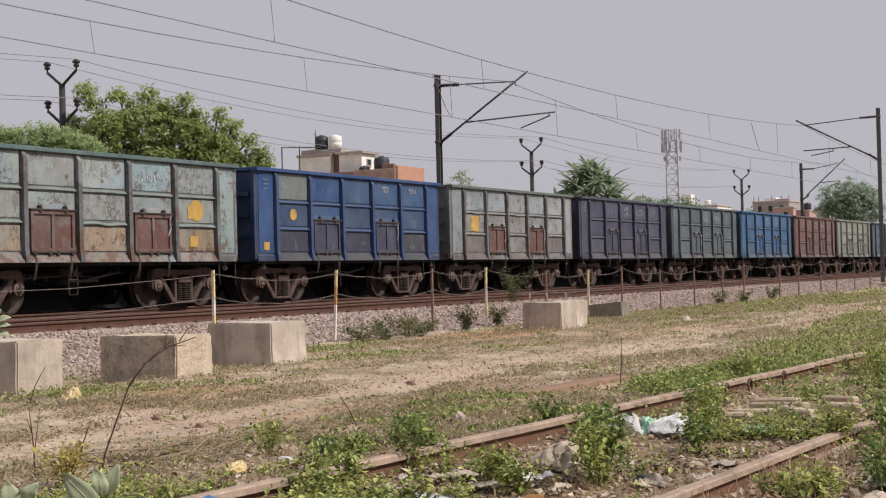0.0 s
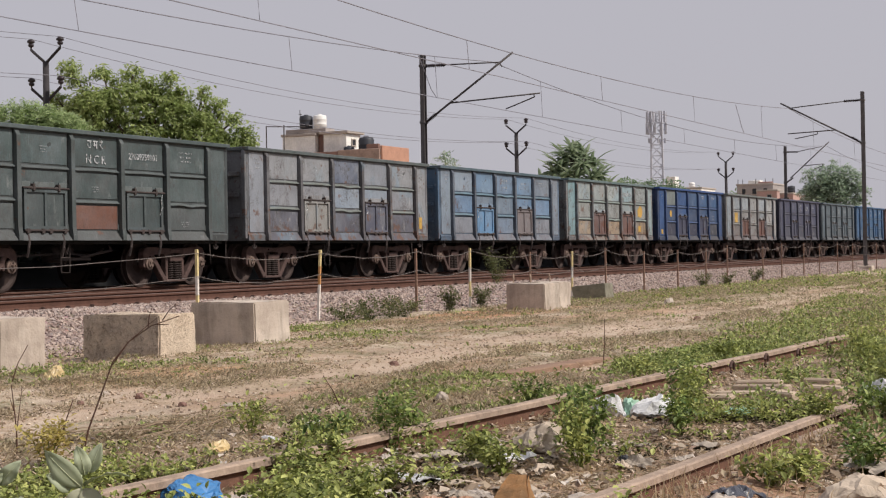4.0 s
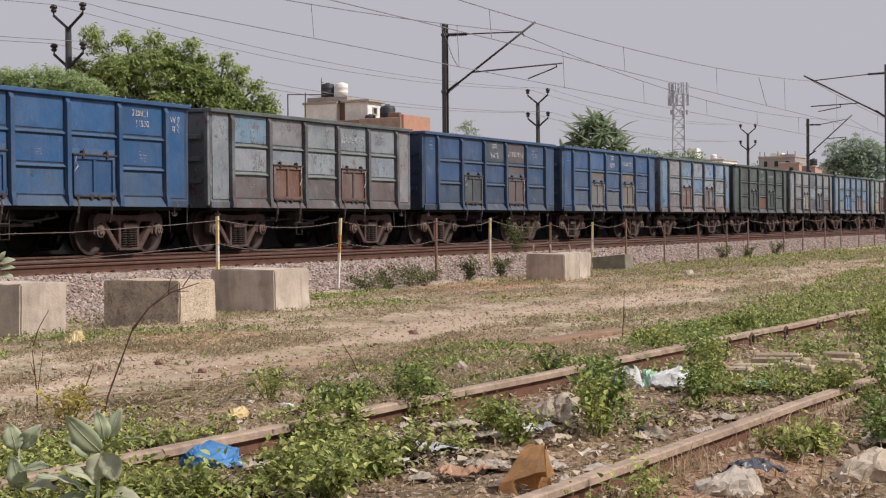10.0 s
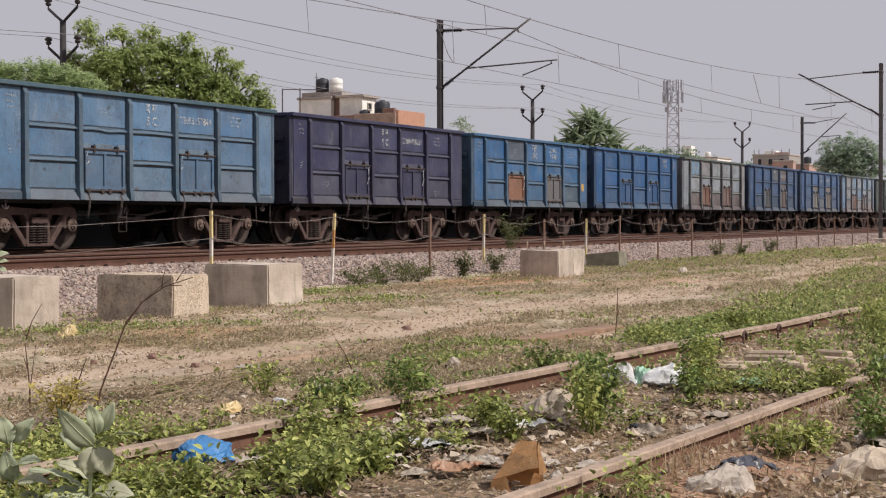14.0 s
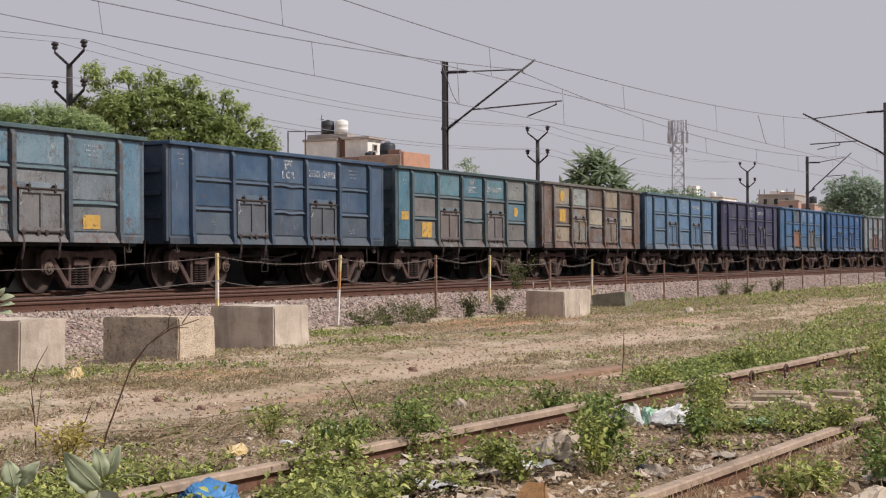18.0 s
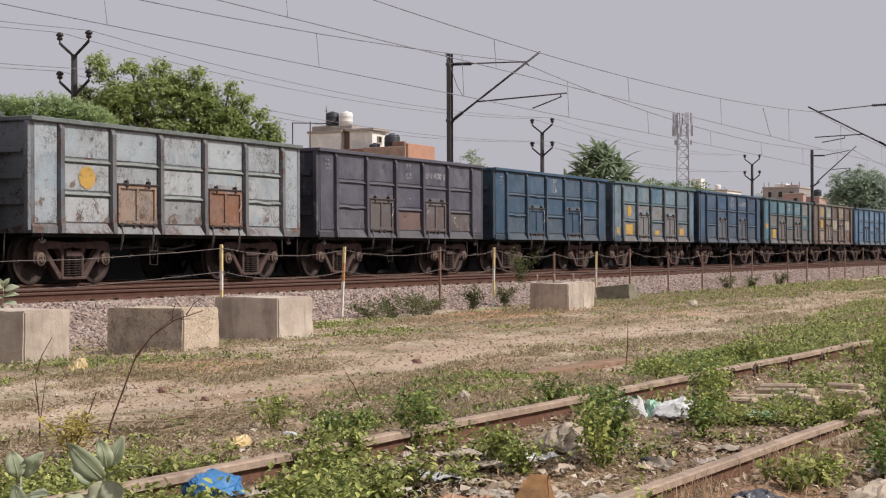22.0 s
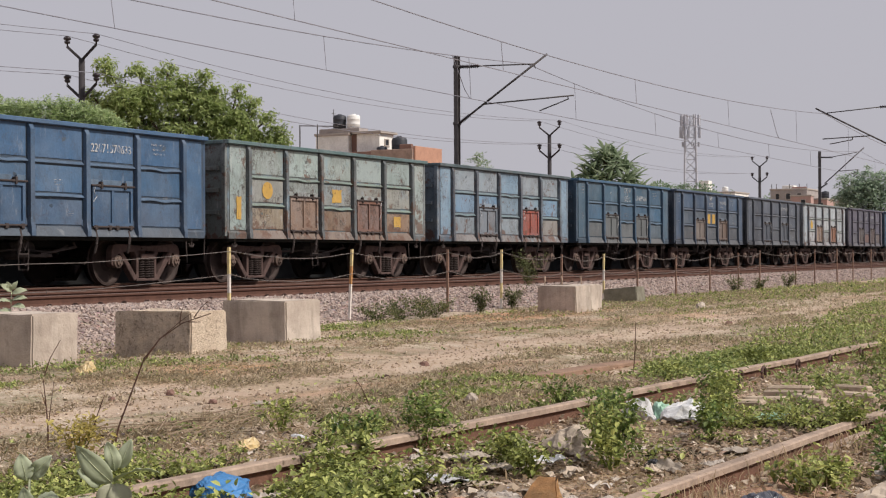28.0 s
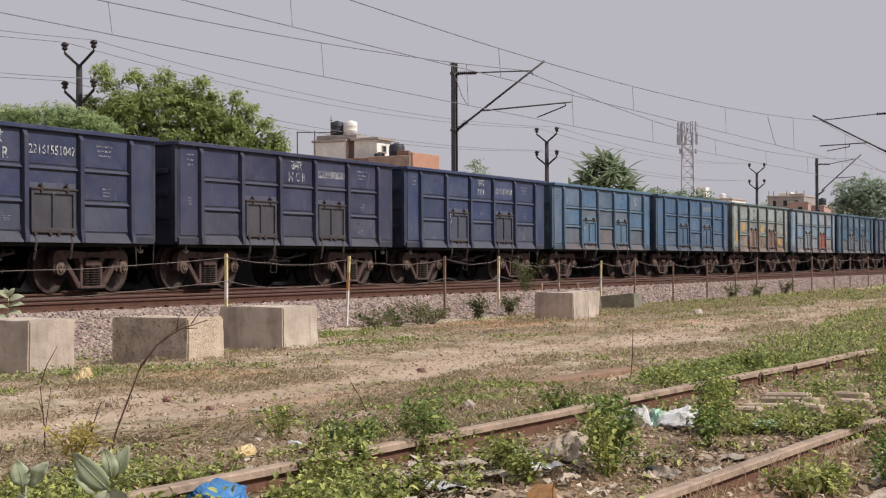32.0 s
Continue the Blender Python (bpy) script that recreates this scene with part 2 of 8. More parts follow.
def ground_mat():
    """Trodden dirt, dry litter and low green, by the lie of the land."""
    m = Mat("trodden_dirt", 0.95, 0, 0.15)
    v = m.spot(world_space=True)
    c = m.mix(m.ramp(m.noise(v, 0.55, 5, 0.6), (0.36, 0.0), (0.64, 1.0)), lin(157, 139, 121), lin(210, 193, 173))
    c = m.mix(m.ramp(m.noise(v, 2.6, 6, 0.7), (0.45, 0.0), (0.58, 0.8)), c, lin(172, 150, 128))
    c = m.mix(m.ramp(m.noise(v, 5.5, 7, 0.72), (0.56, 0.0), (0.66, 0.45)), c, lin(134, 114, 94))
    c = m.mix(m.ramp(m.noise(m.spot((0.12, 0.5, 1), world_space=True), 1.0, 4, 0.55), (0.54, 0.0), (0.68, 0.6)), c, lin(197, 156, 128))
    # bare orange earth below the ballast
    sep = m.n.new("ShaderNodeSeparateXYZ")
    m.l.new(v, sep.inputs[0])
    low = m.math("SUBTRACT", 1.0, m.math("MULTIPLY", m.math("ABSOLUTE", m.math("SUBTRACT", sep.outputs[1], 12.0)), 0.62), True)
    mid = m.math("SUBTRACT", 1.0, m.math("MULTIPLY", m.math("ABSOLUTE", m.math("SUBTRACT", sep.outputs[0], 27.0)), 0.13), True)
    c = m.mix(m.ramp(m.math("MULTIPLY", m.math("MULTIPLY", low, mid), m.math("ADD", m.noise(v, 1.1, 6, 0.65), 0.5)), (0.18, 0.0), (0.5, 0.85)), c, lin(192, 144, 112))
    spill = m.math("ADD", m.math("POWER", m.math("MULTIPLY", m.math("SUBTRACT", sep.outputs[0], 12.6), 0.55), 2.0), m.math("POWER", m.math("MULTIPLY", m.math("SUBTRACT", sep.outputs[1], 8.7), 1.0), 2.0))
    c = m.mix(m.ramp(m.math("ADD", spill, m.math("MULTIPLY", m.math("SUBTRACT", m.noise(v, 2.2, 6, 0.65), 0.5), 1.6)), (0.2, 0.6), (1.0, 0.0)), c, lin(196, 152, 110))
    litter = m.noise(v, 17, 5, 0.75)
    c = m.mix(m.ramp(litter, (0.56, 0.0), (0.66, 0.6)), c, lin(98, 82, 64))
    peb = m.cells(v, 21.0)
    c = m.mix(m.ramp(peb, (0.10, 0.6), (0.2, 0.0)), c, lin(206, 190, 172))
    green = m.noise(v, 0.8, 6, 0.65)
    c = m.mix(m.math("MULTIPLY", m.ramp(green, (0.48, 0.0), (0.58, 0.8)), m.ramp(m.noise(v, 24, 3, 0.6), (0.4, 0.2), (0.6, 1.0))), c, lin(96, 100, 58))
    # the bare way, worn pale by feet and wheels
    off = m.math("SUBTRACT", m.math("SUBTRACT", sep.outputs[1], m.math("MULTIPLY", sep.outputs[0], 0.004)), 7.4)
    off = m.math("ADD", m.math("ABSOLUTE", off), m.math("MULTIPLY", m.math("SUBTRACT", m.noise(v, 1.1, 6, 0.65), 0.5), 3.4))
    c = m.mix(m.ramp(off, (0.35, 0.55), (1.0, 0.0)), c, m.mix(m.noise(v, 9, 6, 0.7), lin(176, 151, 131), lin(216, 195, 175)))
    # dark soil under the rubbish of the siding: trodden leaves, straw, ash and chips
    e = m.mix(m.ramp(m.noise(v, 1.4, 6, 0.65), (0.35, 0.0), (0.65, 1.0)), lin(116, 97, 80), lin(188, 160, 136))
    e = m.mix(m.ramp(m.noise(v, 8, 7, 0.75), (0.46, 0.0), (0.56, 0.85)), e, lin(100, 86, 70))
    e = m.mix(m.ramp(m.noise(v, 26, 5, 0.7), (0.54, 0.0), (0.60, 0.8)), e, lin(182, 166, 146))
    e = m.mix(m.ramp(m.noise(m.spot((1, 1.6, 1), world_space=True), 19, 5, 0.7), (0.57, 0.0), (0.63, 0.75)), e, lin(94, 96, 56))
    away = m.math("ADD", m.math("SUBTRACT", sep.outputs[1], 2.95), m.math("MULTIPLY", sep.outputs[0], 0.0524))
    grow = m.math("MULTIPLY", m.math("MINIMUM", m.math("MAXIMUM", m.math("SUBTRACT", sep.outputs[0], 9.0), 0.0), 17.0), 0.13)
    rim = m.math("MAXIMUM", m.math("SUBTRACT", m.math("SUBTRACT", away, grow), 1.75), m.math("SUBTRACT", -3.4, away))
    rim = m.math("ADD", rim, m.math("MULTIPLY", m.math("SUBTRACT", m.noise(v, 1.3, 6, 0.7), 0.5), 2.0))
    # red earth beside the near rail
    heap = m.math("ADD", m.math("POWER", m.math("MULTIPLY", m.math("SUBTRACT", sep.outputs[0], 5.5), 0.8), 2.0), m.math("POWER", m.math("MULTIPLY", m.math("SUBTRACT", sep.outputs[1], 1.6), 2.4), 2.0))
    e = m.mix(m.ramp(m.math("ADD", heap, m.math("MULTIPLY", m.math("SUBTRACT", m.noise(v, 4.0, 6, 0.7), 0.5), 1.6)), (0.3, 0.65), (1.1, 0.0)), e, m.mix(m.noise(v, 22, 5, 0.7), lin(128, 92, 74), lin(200, 160, 134)))
    c = m.mix(m.ramp(m.math("ADD", rim, 0.5), (0.3, 1.0), (0.7, 0.0)), c, e)
    return m.done(c, m.mix(0.5, litter, m.noise(v, 45, 3, 0.7)), 0.95, 0.035)


GROUND = ground_mat()


def ballast_mat(name, each=True):
    m = Mat(name, 0.9, 0, 0.25)
    v = m.spot(world_space=True)
    if each:
        r = m.isle()
        c = m.ramp(r, (0.0, lin(112, 96, 92)), (0.35, lin(158, 136, 126)), (0.7, lin(186, 168, 156)), (1.0, lin(140, 128, 128)))
        c = m.mix(0.3, c, m.ramp(m.noise(v, 30, 4), (0.3, lin(80, 70, 66)), (0.7, lin(205, 190, 180))))
        return m.done(c, m.noise(v, 40, 3), 0.4, 0.01)
    cell = m.cells(v, 15.0, out="Color")
    d = m.cells(v, 15.0)
    c = m.mix(0.4, m.mix(m.noise(v, 0.5), lin(150, 128, 118), lin(176, 156, 146)), cell, "OVERLAY")
    c = m.mix(m.ramp(d, (0.35, 0.0), (0.75, 0.85)), c, lin(58, 48, 44))
    c = m.mix(0.55, c, lin(158, 140, 132))
    return m.done(c, d, 1.0, 0.05)


BALLAST = ballast_mat("ballast_bed", False)
RUSTY_BALLAST = simple("rust_stained_ballast", lin(86, 66, 58), 0.95, 0, 9.0, 0.4)
STONE = ballast_mat("ballast_stone")


def leaf_mat(name, a, b, c3, rough=0.55, thinness=0.46):
    m = Mat(name, rough, 0, 0.3)
    r = m.isle()
    c = m.ramp(r, (0.0, a), (0.55, b), (1.0, c3))
    c = m.mix(0.25, c, m.ramp(m.noise(m.spot(), 9.0, 3), (0.3, tuple(x * 0.5 for x in b)), (0.7, tuple(min(1, x * 1.6) for x in c3))))
    thin = m.n.new("ShaderNodeBsdfTranslucent")
    both = m.n.new("ShaderNodeMixShader")
    both.inputs[0].default_value = thinness
    m.l.new(c, thin.inputs["Color"])
    out = m.n["Material Output"]
    m.l.new(m.b.outputs[0], both.inputs[1])
    m.l.new(thin.outputs[0], both.inputs[2])
    m.l.new(both.outputs[0], out.inputs["Surface"])
    return m.done(c)


WEED = leaf_mat("weed_leaf", lin(26, 36, 14), lin(116, 132, 64), lin(206, 208, 128), 0.5, 0.32)
GRASS = leaf_mat("low_green_leaf", lin(38, 52, 24), lin(112, 130, 68), lin(190, 194, 122), 0.5, 0.32)
DRY = leaf_mat("dry_stalk", lin(128, 106, 82), lin(170, 146, 116), lin(204, 184, 152))
TREE_LEAF = leaf_mat("tree_leaf", lin(114, 132, 80), lin(152, 168, 104), lin(192, 200, 140), 0.6, 0.5)
SHADE_LEAF = leaf_mat("shaded_scrub_leaf", lin(18, 23, 15), lin(28, 35, 22), lin(44, 52, 32))
TREE_PALE = leaf_mat("pale_tree_leaf", lin(118, 142, 98), lin(162, 182, 128), lin(200, 210, 162))
# leaves of the far trees: the distance haze is put into both colours
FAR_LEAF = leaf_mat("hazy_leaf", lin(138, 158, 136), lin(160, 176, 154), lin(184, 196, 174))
HAZE_LEAF = leaf_mat("hazy_green_leaf", lin(98, 120, 92), lin(124, 144, 114), lin(156, 172, 142))
PALM = leaf_mat("long_drooping_leaf", lin(100, 118, 92), lin(128, 144, 114), lin(164, 174, 144), 0.55, 0.5)
BARK = simple("grey_bark", lin(92, 78, 66), 0.9, 0, 6.0, 0.4)
TWIG = simple("dry_brown_twig", lin(88, 64, 54), 0.9, 0, 10.0, 0.4)


# ---- building helpers ----
def part(name, bm, material, parent=None, label="", bevel=0.0, smooth=False, at=None):
    """Links a bmesh as one mesh object, under a thing or a part."""
    if bevel:
        bmesh.ops.bevel(bm, geom=bm.edges[:], offset=bevel, segments=1, affect="EDGES", clamp_overlap=True)
    bmesh.ops.recalc_face_normals(bm, faces=bm.faces[:])
    me = bpy.data.meshes.new(name)
    bm.to_mesh(me)
    bm.free()
    if smooth:
        me.polygons.foreach_set("use_smooth", [True] * len(me.polygons))
    for mt in material if isinstance(material, (list, tuple)) else [material]:
        me.materials.append(mt)
    return placed(name, me, parent, label, at)


def placed(name, me, parent=None, label="", at=None):
    ob = new(name, me)
    if parent is not None:
        ob.parent = parent
    if at is not None:
        ob.matrix_basis = at
    if label:
        ob["label"] = label
    return ob


def empty(name, label, category, at=None, group="", kind=""):
    ob = new(name)
    ob.empty_display_size = 0.2
    if at is not None:
        ob.matrix_basis = at
    return tagged(ob, label, category, group, kind)


def raw(name, verts, faces, material, parent=None, label="", smooth=False, at=None):
    me = bpy.data.meshes.new(name)
    me.from_pydata(verts, [], faces)
    me.materials.append(material)
    if smooth:
        me.polygons.foreach_set("use_smooth", [True] * len(me.polygons))
    return placed(name, me, parent, label, at)


def box(bm, x0, x1, y0, y1, z0, z1, mi=0):
    v = [bm.verts.new(p) for p in ((x0, y0, z0), (x1, y0, z0), (x1, y1, z0), (x0, y1, z0), (x0, y0, z1), (x1, y0, z1), (x1, y1, z1), (x0, y1, z1))]
    for q in ((3, 2, 1, 0), (4, 5, 6, 7), (0, 1, 5, 4), (1, 2, 6, 5), (2, 3, 7, 6), (3, 0, 4, 7)):
        bm.faces.new([v[i] for i in q]).material_index = mi
    return bm


def prism_y(bm, poly, y0, y1, mi=0):
    """A polygon in x and z, drawn out from y0 to y1."""
    a = [bm.verts.new((x, y0, z)) for x, z in poly]
    b = [bm.verts.new((x, y1, z)) for x, z in poly]
    bm.faces.new(a).material_index = mi
    bm.faces.new(b[::-1]).material_index = mi
    for i in range(len(poly)):
        j = (i + 1) % len(poly)
        bm.faces.new((a[j], a[i], b[i], b[j])).material_index = mi
    return bm


def prism_x(bm, poly, x0, x1, mi=0):
    """A polygon in y and z, drawn out from x0 to x1."""
    a = [bm.verts.new((x0, y, z)) for y, z in poly]
    b = [bm.verts.new((x1, y, z)) for y, z in poly]
    bm.faces.new(a[::-1]).material_index = mi
    bm.faces.new(b).material_index = mi
    for i in range(len(poly)):
        j = (i + 1) % len(poly)
        bm.faces.new((a[i], a[j], b[j], b[i])).material_index = mi
    return bm


def bar_y(bm, p, q, wide, y0, y1, mi=0):
    """A flat bar from p to q in x and z."""
    p, q = Vector(p), Vector(q)
    d = (q - p).normalized()
    n = Vector((-d.y, d.x)) * wide / 2
    return prism_y(bm, [tuple(p + n), tuple(p - n), tuple(q - n), tuple(q + n)], y0, y1, mi)


def tube(bm, pts, r, n=6, mi=0, taper=None):
    """A round rod along points."""
    pts = [Vector(p) for p in pts]
    rings = []
    for i, p in enumerate(pts):
        d = (pts[min(i + 1, len(pts) - 1)] - pts[max(i - 1, 0)]).normalized()
        a = d.orthogonal().normalized() if abs(d.z) > 0.99 else Vector((0, 0, 1)).cross(d).normalized()
        b = d.cross(a)
        rr = r if taper is None else r + (taper - r) * i / (len(pts) - 1)
        rings.append([bm.verts.new(p + (a * math.cos(2 * math.pi * k / n) + b * math.sin(2 * math.pi * k / n)) * rr) for k in range(n)])
    for u, w in zip(rings, rings[1:]):
        for k in range(n):
            bm.faces.new((u[k], u[(k + 1) % n], w[(k + 1) % n], w[k])).material_index = mi
    bm.faces.new(rings[0][::-1]).material_index = mi
    bm.faces.new(rings[-1]).material_index = mi
    return bm


def lathe(bm, profile, n=24, axis="z", at=(0, 0, 0), mi=0):
    """Turned from radius and height pairs."""
    at = Vector(at)
    rings = []
    for r, h in profile:
        ring = []
        for k in range(n):
            a = 2 * math.pi * k / n
            c, s = math.cos(a) * r, math.sin(a) * r
            ring.append(bm.verts.new(at + Vector((c, s, h) if axis == "z" else (c, h, s) if axis == "y" else (h, c, s))))
        rings.append(ring)
    for u, w in zip(rings, rings[1:]):
        for k in range(n):
            bm.faces.new((u[k], u[(k + 1) % n], w[(k + 1) % n], w[k])).material_index = mi
    bm.faces.new(rings[0][::-1]).material_index = mi
    bm.faces.new(rings[-1]).material_index = mi
    return bm


def letters(s, size, wide=0.0):
    """A mesh of raised letters in x and z, middle at the origin, facing -y."""
    cu = bpy.data.curves.new("letters", "FONT")
    cu.body, cu.size, cu.align_x, cu.align_y, cu.extrude = s, size, "CENTER", "CENTER", 0.0015
    cu.resolution_u = 2
    cu.offset = wide
    ob = bpy.data.objects.new("letters", cu)
    me = bpy.data.meshes.new_from_object(ob)
    bpy.data.objects.remove(ob)
    me.transform(Matrix.Rotation(radians(90), 4, "X"))
    return me


# ---- lie of the land ----
RAIL_Z = 0.36
TRACK_FAR, TRACK_NEAR = 22.04, 17.47
SIDING_TURN = -3.0


def land(x, y):
    """Height of the ground at a place."""
    # bank beyond y 24 is added to back the train's underside with dark
    pts = ((-200, -0.3), (-6, -0.15), (0.0, 0.0), (1.2, 0.05), (3.7, 0.05), (4.6, -0.02), (7.5, -0.10), (10.5, -0.15), (13.3, -0.19), (13.9, -0.16), (15.0, 0.12), (15.6, 0.17), (24.0, 0.17), (25.0, 1.15), (25.6, 1.6), (28.5, 1.75), (34, -0.3), (60, -0.4), (2500, -0.4))
    for (a, za), (b, zb) in zip(pts, pts[1:]):
        if y <= b:
            f = (y - a) / (b - a)
            z = za + (zb - za) * f
            break
    else:
        z = -0.4
    if y < 13.4:
        z += 0.025 * noise.noise(Vector((x * 0.5, y * 0.8, 3.1))) + 0.012 * noise.noise(Vector((x * 2.1, y * 2.3, 7.7)))
        if 4.2 < y < 13.0 and 4 < x < 45:
            z += 0.03 * mat_at(x, y)
        # earth heaped against the near rail of the siding
        v = y - (2.55 - 0.0524 * (x - 7.7))
        z += 0.055 * math.exp(-((v + 1.0) / 0.13) ** 2) * (x > 4)
        # two wheel ruts of the dirt way
        way = 6.75 + 0.004 * x
        z -= 0.025 * math.exp(-((y - way) / 0.25) ** 2) + 0.025 * math.exp(-((y - way - 1.5) / 0.25) ** 2)
    elif y < 16 and x < 140:
        z += 0.04 * noise.noise(Vector((x * 0.9, y * 1.5, 1.3)))
    return z


def mat_at(x, y):
    """How thick the beaten mats of dry plants lie at a place: long drifts beside the worn wheel tracks."""
    way = 6.75 + 0.004 * x
    n = noise.noise(Vector((x * 0.28, y * 1.0, 17.0))) + 0.6 * noise.noise(Vector((x * 0.9, y * 2.4, 23.0))) + 0.35 * noise.noise(Vector((x * 3.1, y * 5.0, 9.0)))
    n -= 0.42 * math.exp(-((y - way) / 0.3) ** 2) + 0.36 * math.exp(-((y - way - 1.5) / 0.35) ** 2)
    return max(0.0, min(1.0, 0.12 + n * 1.5))


def build_ground():
    xs = sorted(set([-2000, -600, -200, -80, -40, -20] + [round(-10 + 0.25 * i, 2) for i in range(200)] + [40 + i for i in range(1, 100)] + [160, 200, 260, 400, 800, 1500, 3000]))
    ys = sorted(set([-2000, -600, -200, -60, -20, -8] + [round(-4 + 0.16 * i, 2) for i in range(125)] + [16.2, 16.45, 18, 18.5, 19.3, 19.7, 22, 24.0, 24.5, 25.0, 25.3, 25.6, 26.6, 27.5, 28.5, 30, 34, 40, 60, 100, 200, 500, 1200, 3000]))
    verts = [(x, y, land(x, y)) for y in ys for x in xs]
    n = len(xs)
    faces, mats = [], []
    for j in range(len(ys) - 1):
        for i in range(n - 1):
            faces.append((j * n + i, j * n + i + 1, j * n + n + i + 1, j * n + n + i))
            mid = (ys[j] + ys[j + 1]) / 2
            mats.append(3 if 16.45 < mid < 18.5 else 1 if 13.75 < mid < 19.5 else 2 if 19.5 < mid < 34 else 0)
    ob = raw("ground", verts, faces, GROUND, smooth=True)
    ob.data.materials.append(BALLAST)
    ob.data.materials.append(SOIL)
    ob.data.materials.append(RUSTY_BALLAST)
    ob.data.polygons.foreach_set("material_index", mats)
    tagged(ob, "trodden brown dirt ground with a stone ballast bank", "ground", kind="structure")


build_ground()


def rail_profile(y, z, k=1.0):
    """Flat-bottom rail, its running face at z."""
    half = [(0.075, -0.172), (0.075, -0.160), (0.020, -0.135), (0.010, -0.115), (0.010, -0.050), (0.036, -0.036), (0.036, -0.008), (0.028, 0.0)]
    half = [(a * k, b * k) for a, b in half]
    return [(y + a, z + b) for a, b in half] + [(y - a, z + b) for a, b in reversed(half)]


def build_track(name, y, label):
    thing = empty(name, label, "railway track", kind="structure")
    for side in (-1, 1):
        bm = bmesh.new()
        prism_x(bm, rail_profile(y + side * 0.873, RAIL_Z), -120, 600)
        for f in bm.faces:
            if f.calc_center_median().z > RAIL_Z - 0.004:
                f.material_index = 1
        part("rail", bm, [RAIL_SIDE, RAIL_TOP], thing, "rust-brown steel rail with a worn bright top")
    return thing


NEAR_TRACK = build_track("near_track", TRACK_NEAR, "empty railway track with rusty rails on concrete sleepers")
build_track("far_track", TRACK_FAR, "railway track that carries the goods train")


def build_siding():
    """The overgrown siding close to the camera, two old rails half sunk in rubbish."""
    base = pose(7.7, 2.55, 0.15, 0, 0, SIDING_TURN)
    thing = empty("old_siding", "overgrown disused siding with two rusty rails and broken sleepers", "railway track", base, kind="structure")
    for y, (a, b), k in ((0.83, (-38.0, 7.35), 0.9), (-0.83, (-38.0, 60), 0.78)):
        bm = bmesh.new()
        n = 240
        prof = rail_profile(y, 0.0, k)
        rings = []
        for i in range(n + 1):
            x = a + (b - a) * i / n
            dz = 0.006 * noise.noise(Vector((x * 0.7, y, 2.0)))
            rings.append([bm.verts.new((x, py, pz + dz)) for py, pz in prof])
        for u, w in zip(rings, rings[1:]):
            for i in range(len(prof)):
                j = (i + 1) % len(prof)
                bm.faces.new((u[i], u[j], w[j], w[i])).material_index = 0 if 5 <= i <= 9 else 1
        bm.faces.new(rings[0][::-1])
        bm.faces.new(rings[-1])
        part("rail", bm, [OLD_RAIL, RAIL_WEB], thing, "old rail with thick brown rust")
    return thing


SIDING = build_siding()

# ---- the goods train ----
PITCH = 10.713
HEAD = 37.2


def place_of(k):
    """Where wagon k stands at the start; the couplings are not all equally stretched."""
    slack = ((-20, 0.12), (10, 0.11), (12, 0.2), (13, 0.3), (14, 0.46), (15, 0.51), (20, 0.32), (26, 0.2), (29, 0.35), (40, 0.35))
    for (a, da), (b, db) in zip(slack, slack[1:]):
        if k <= b:
            return HEAD - PITCH * k + da + (db - da) * (k - a) / (b - a)


def run(t):
    """How far the train has rolled since the start, gathering speed."""
    u = t / 32
    return 256.4297 * u + 8.3374 * u**2 + 161.4715 * u**3 - 328.6584 * u**4 + 307.3056 * u**5 - 108.8501 * u**6


STANCHIONS = (-4.08, -2.46, -0.82, 0.82, 2.46, 4.08)


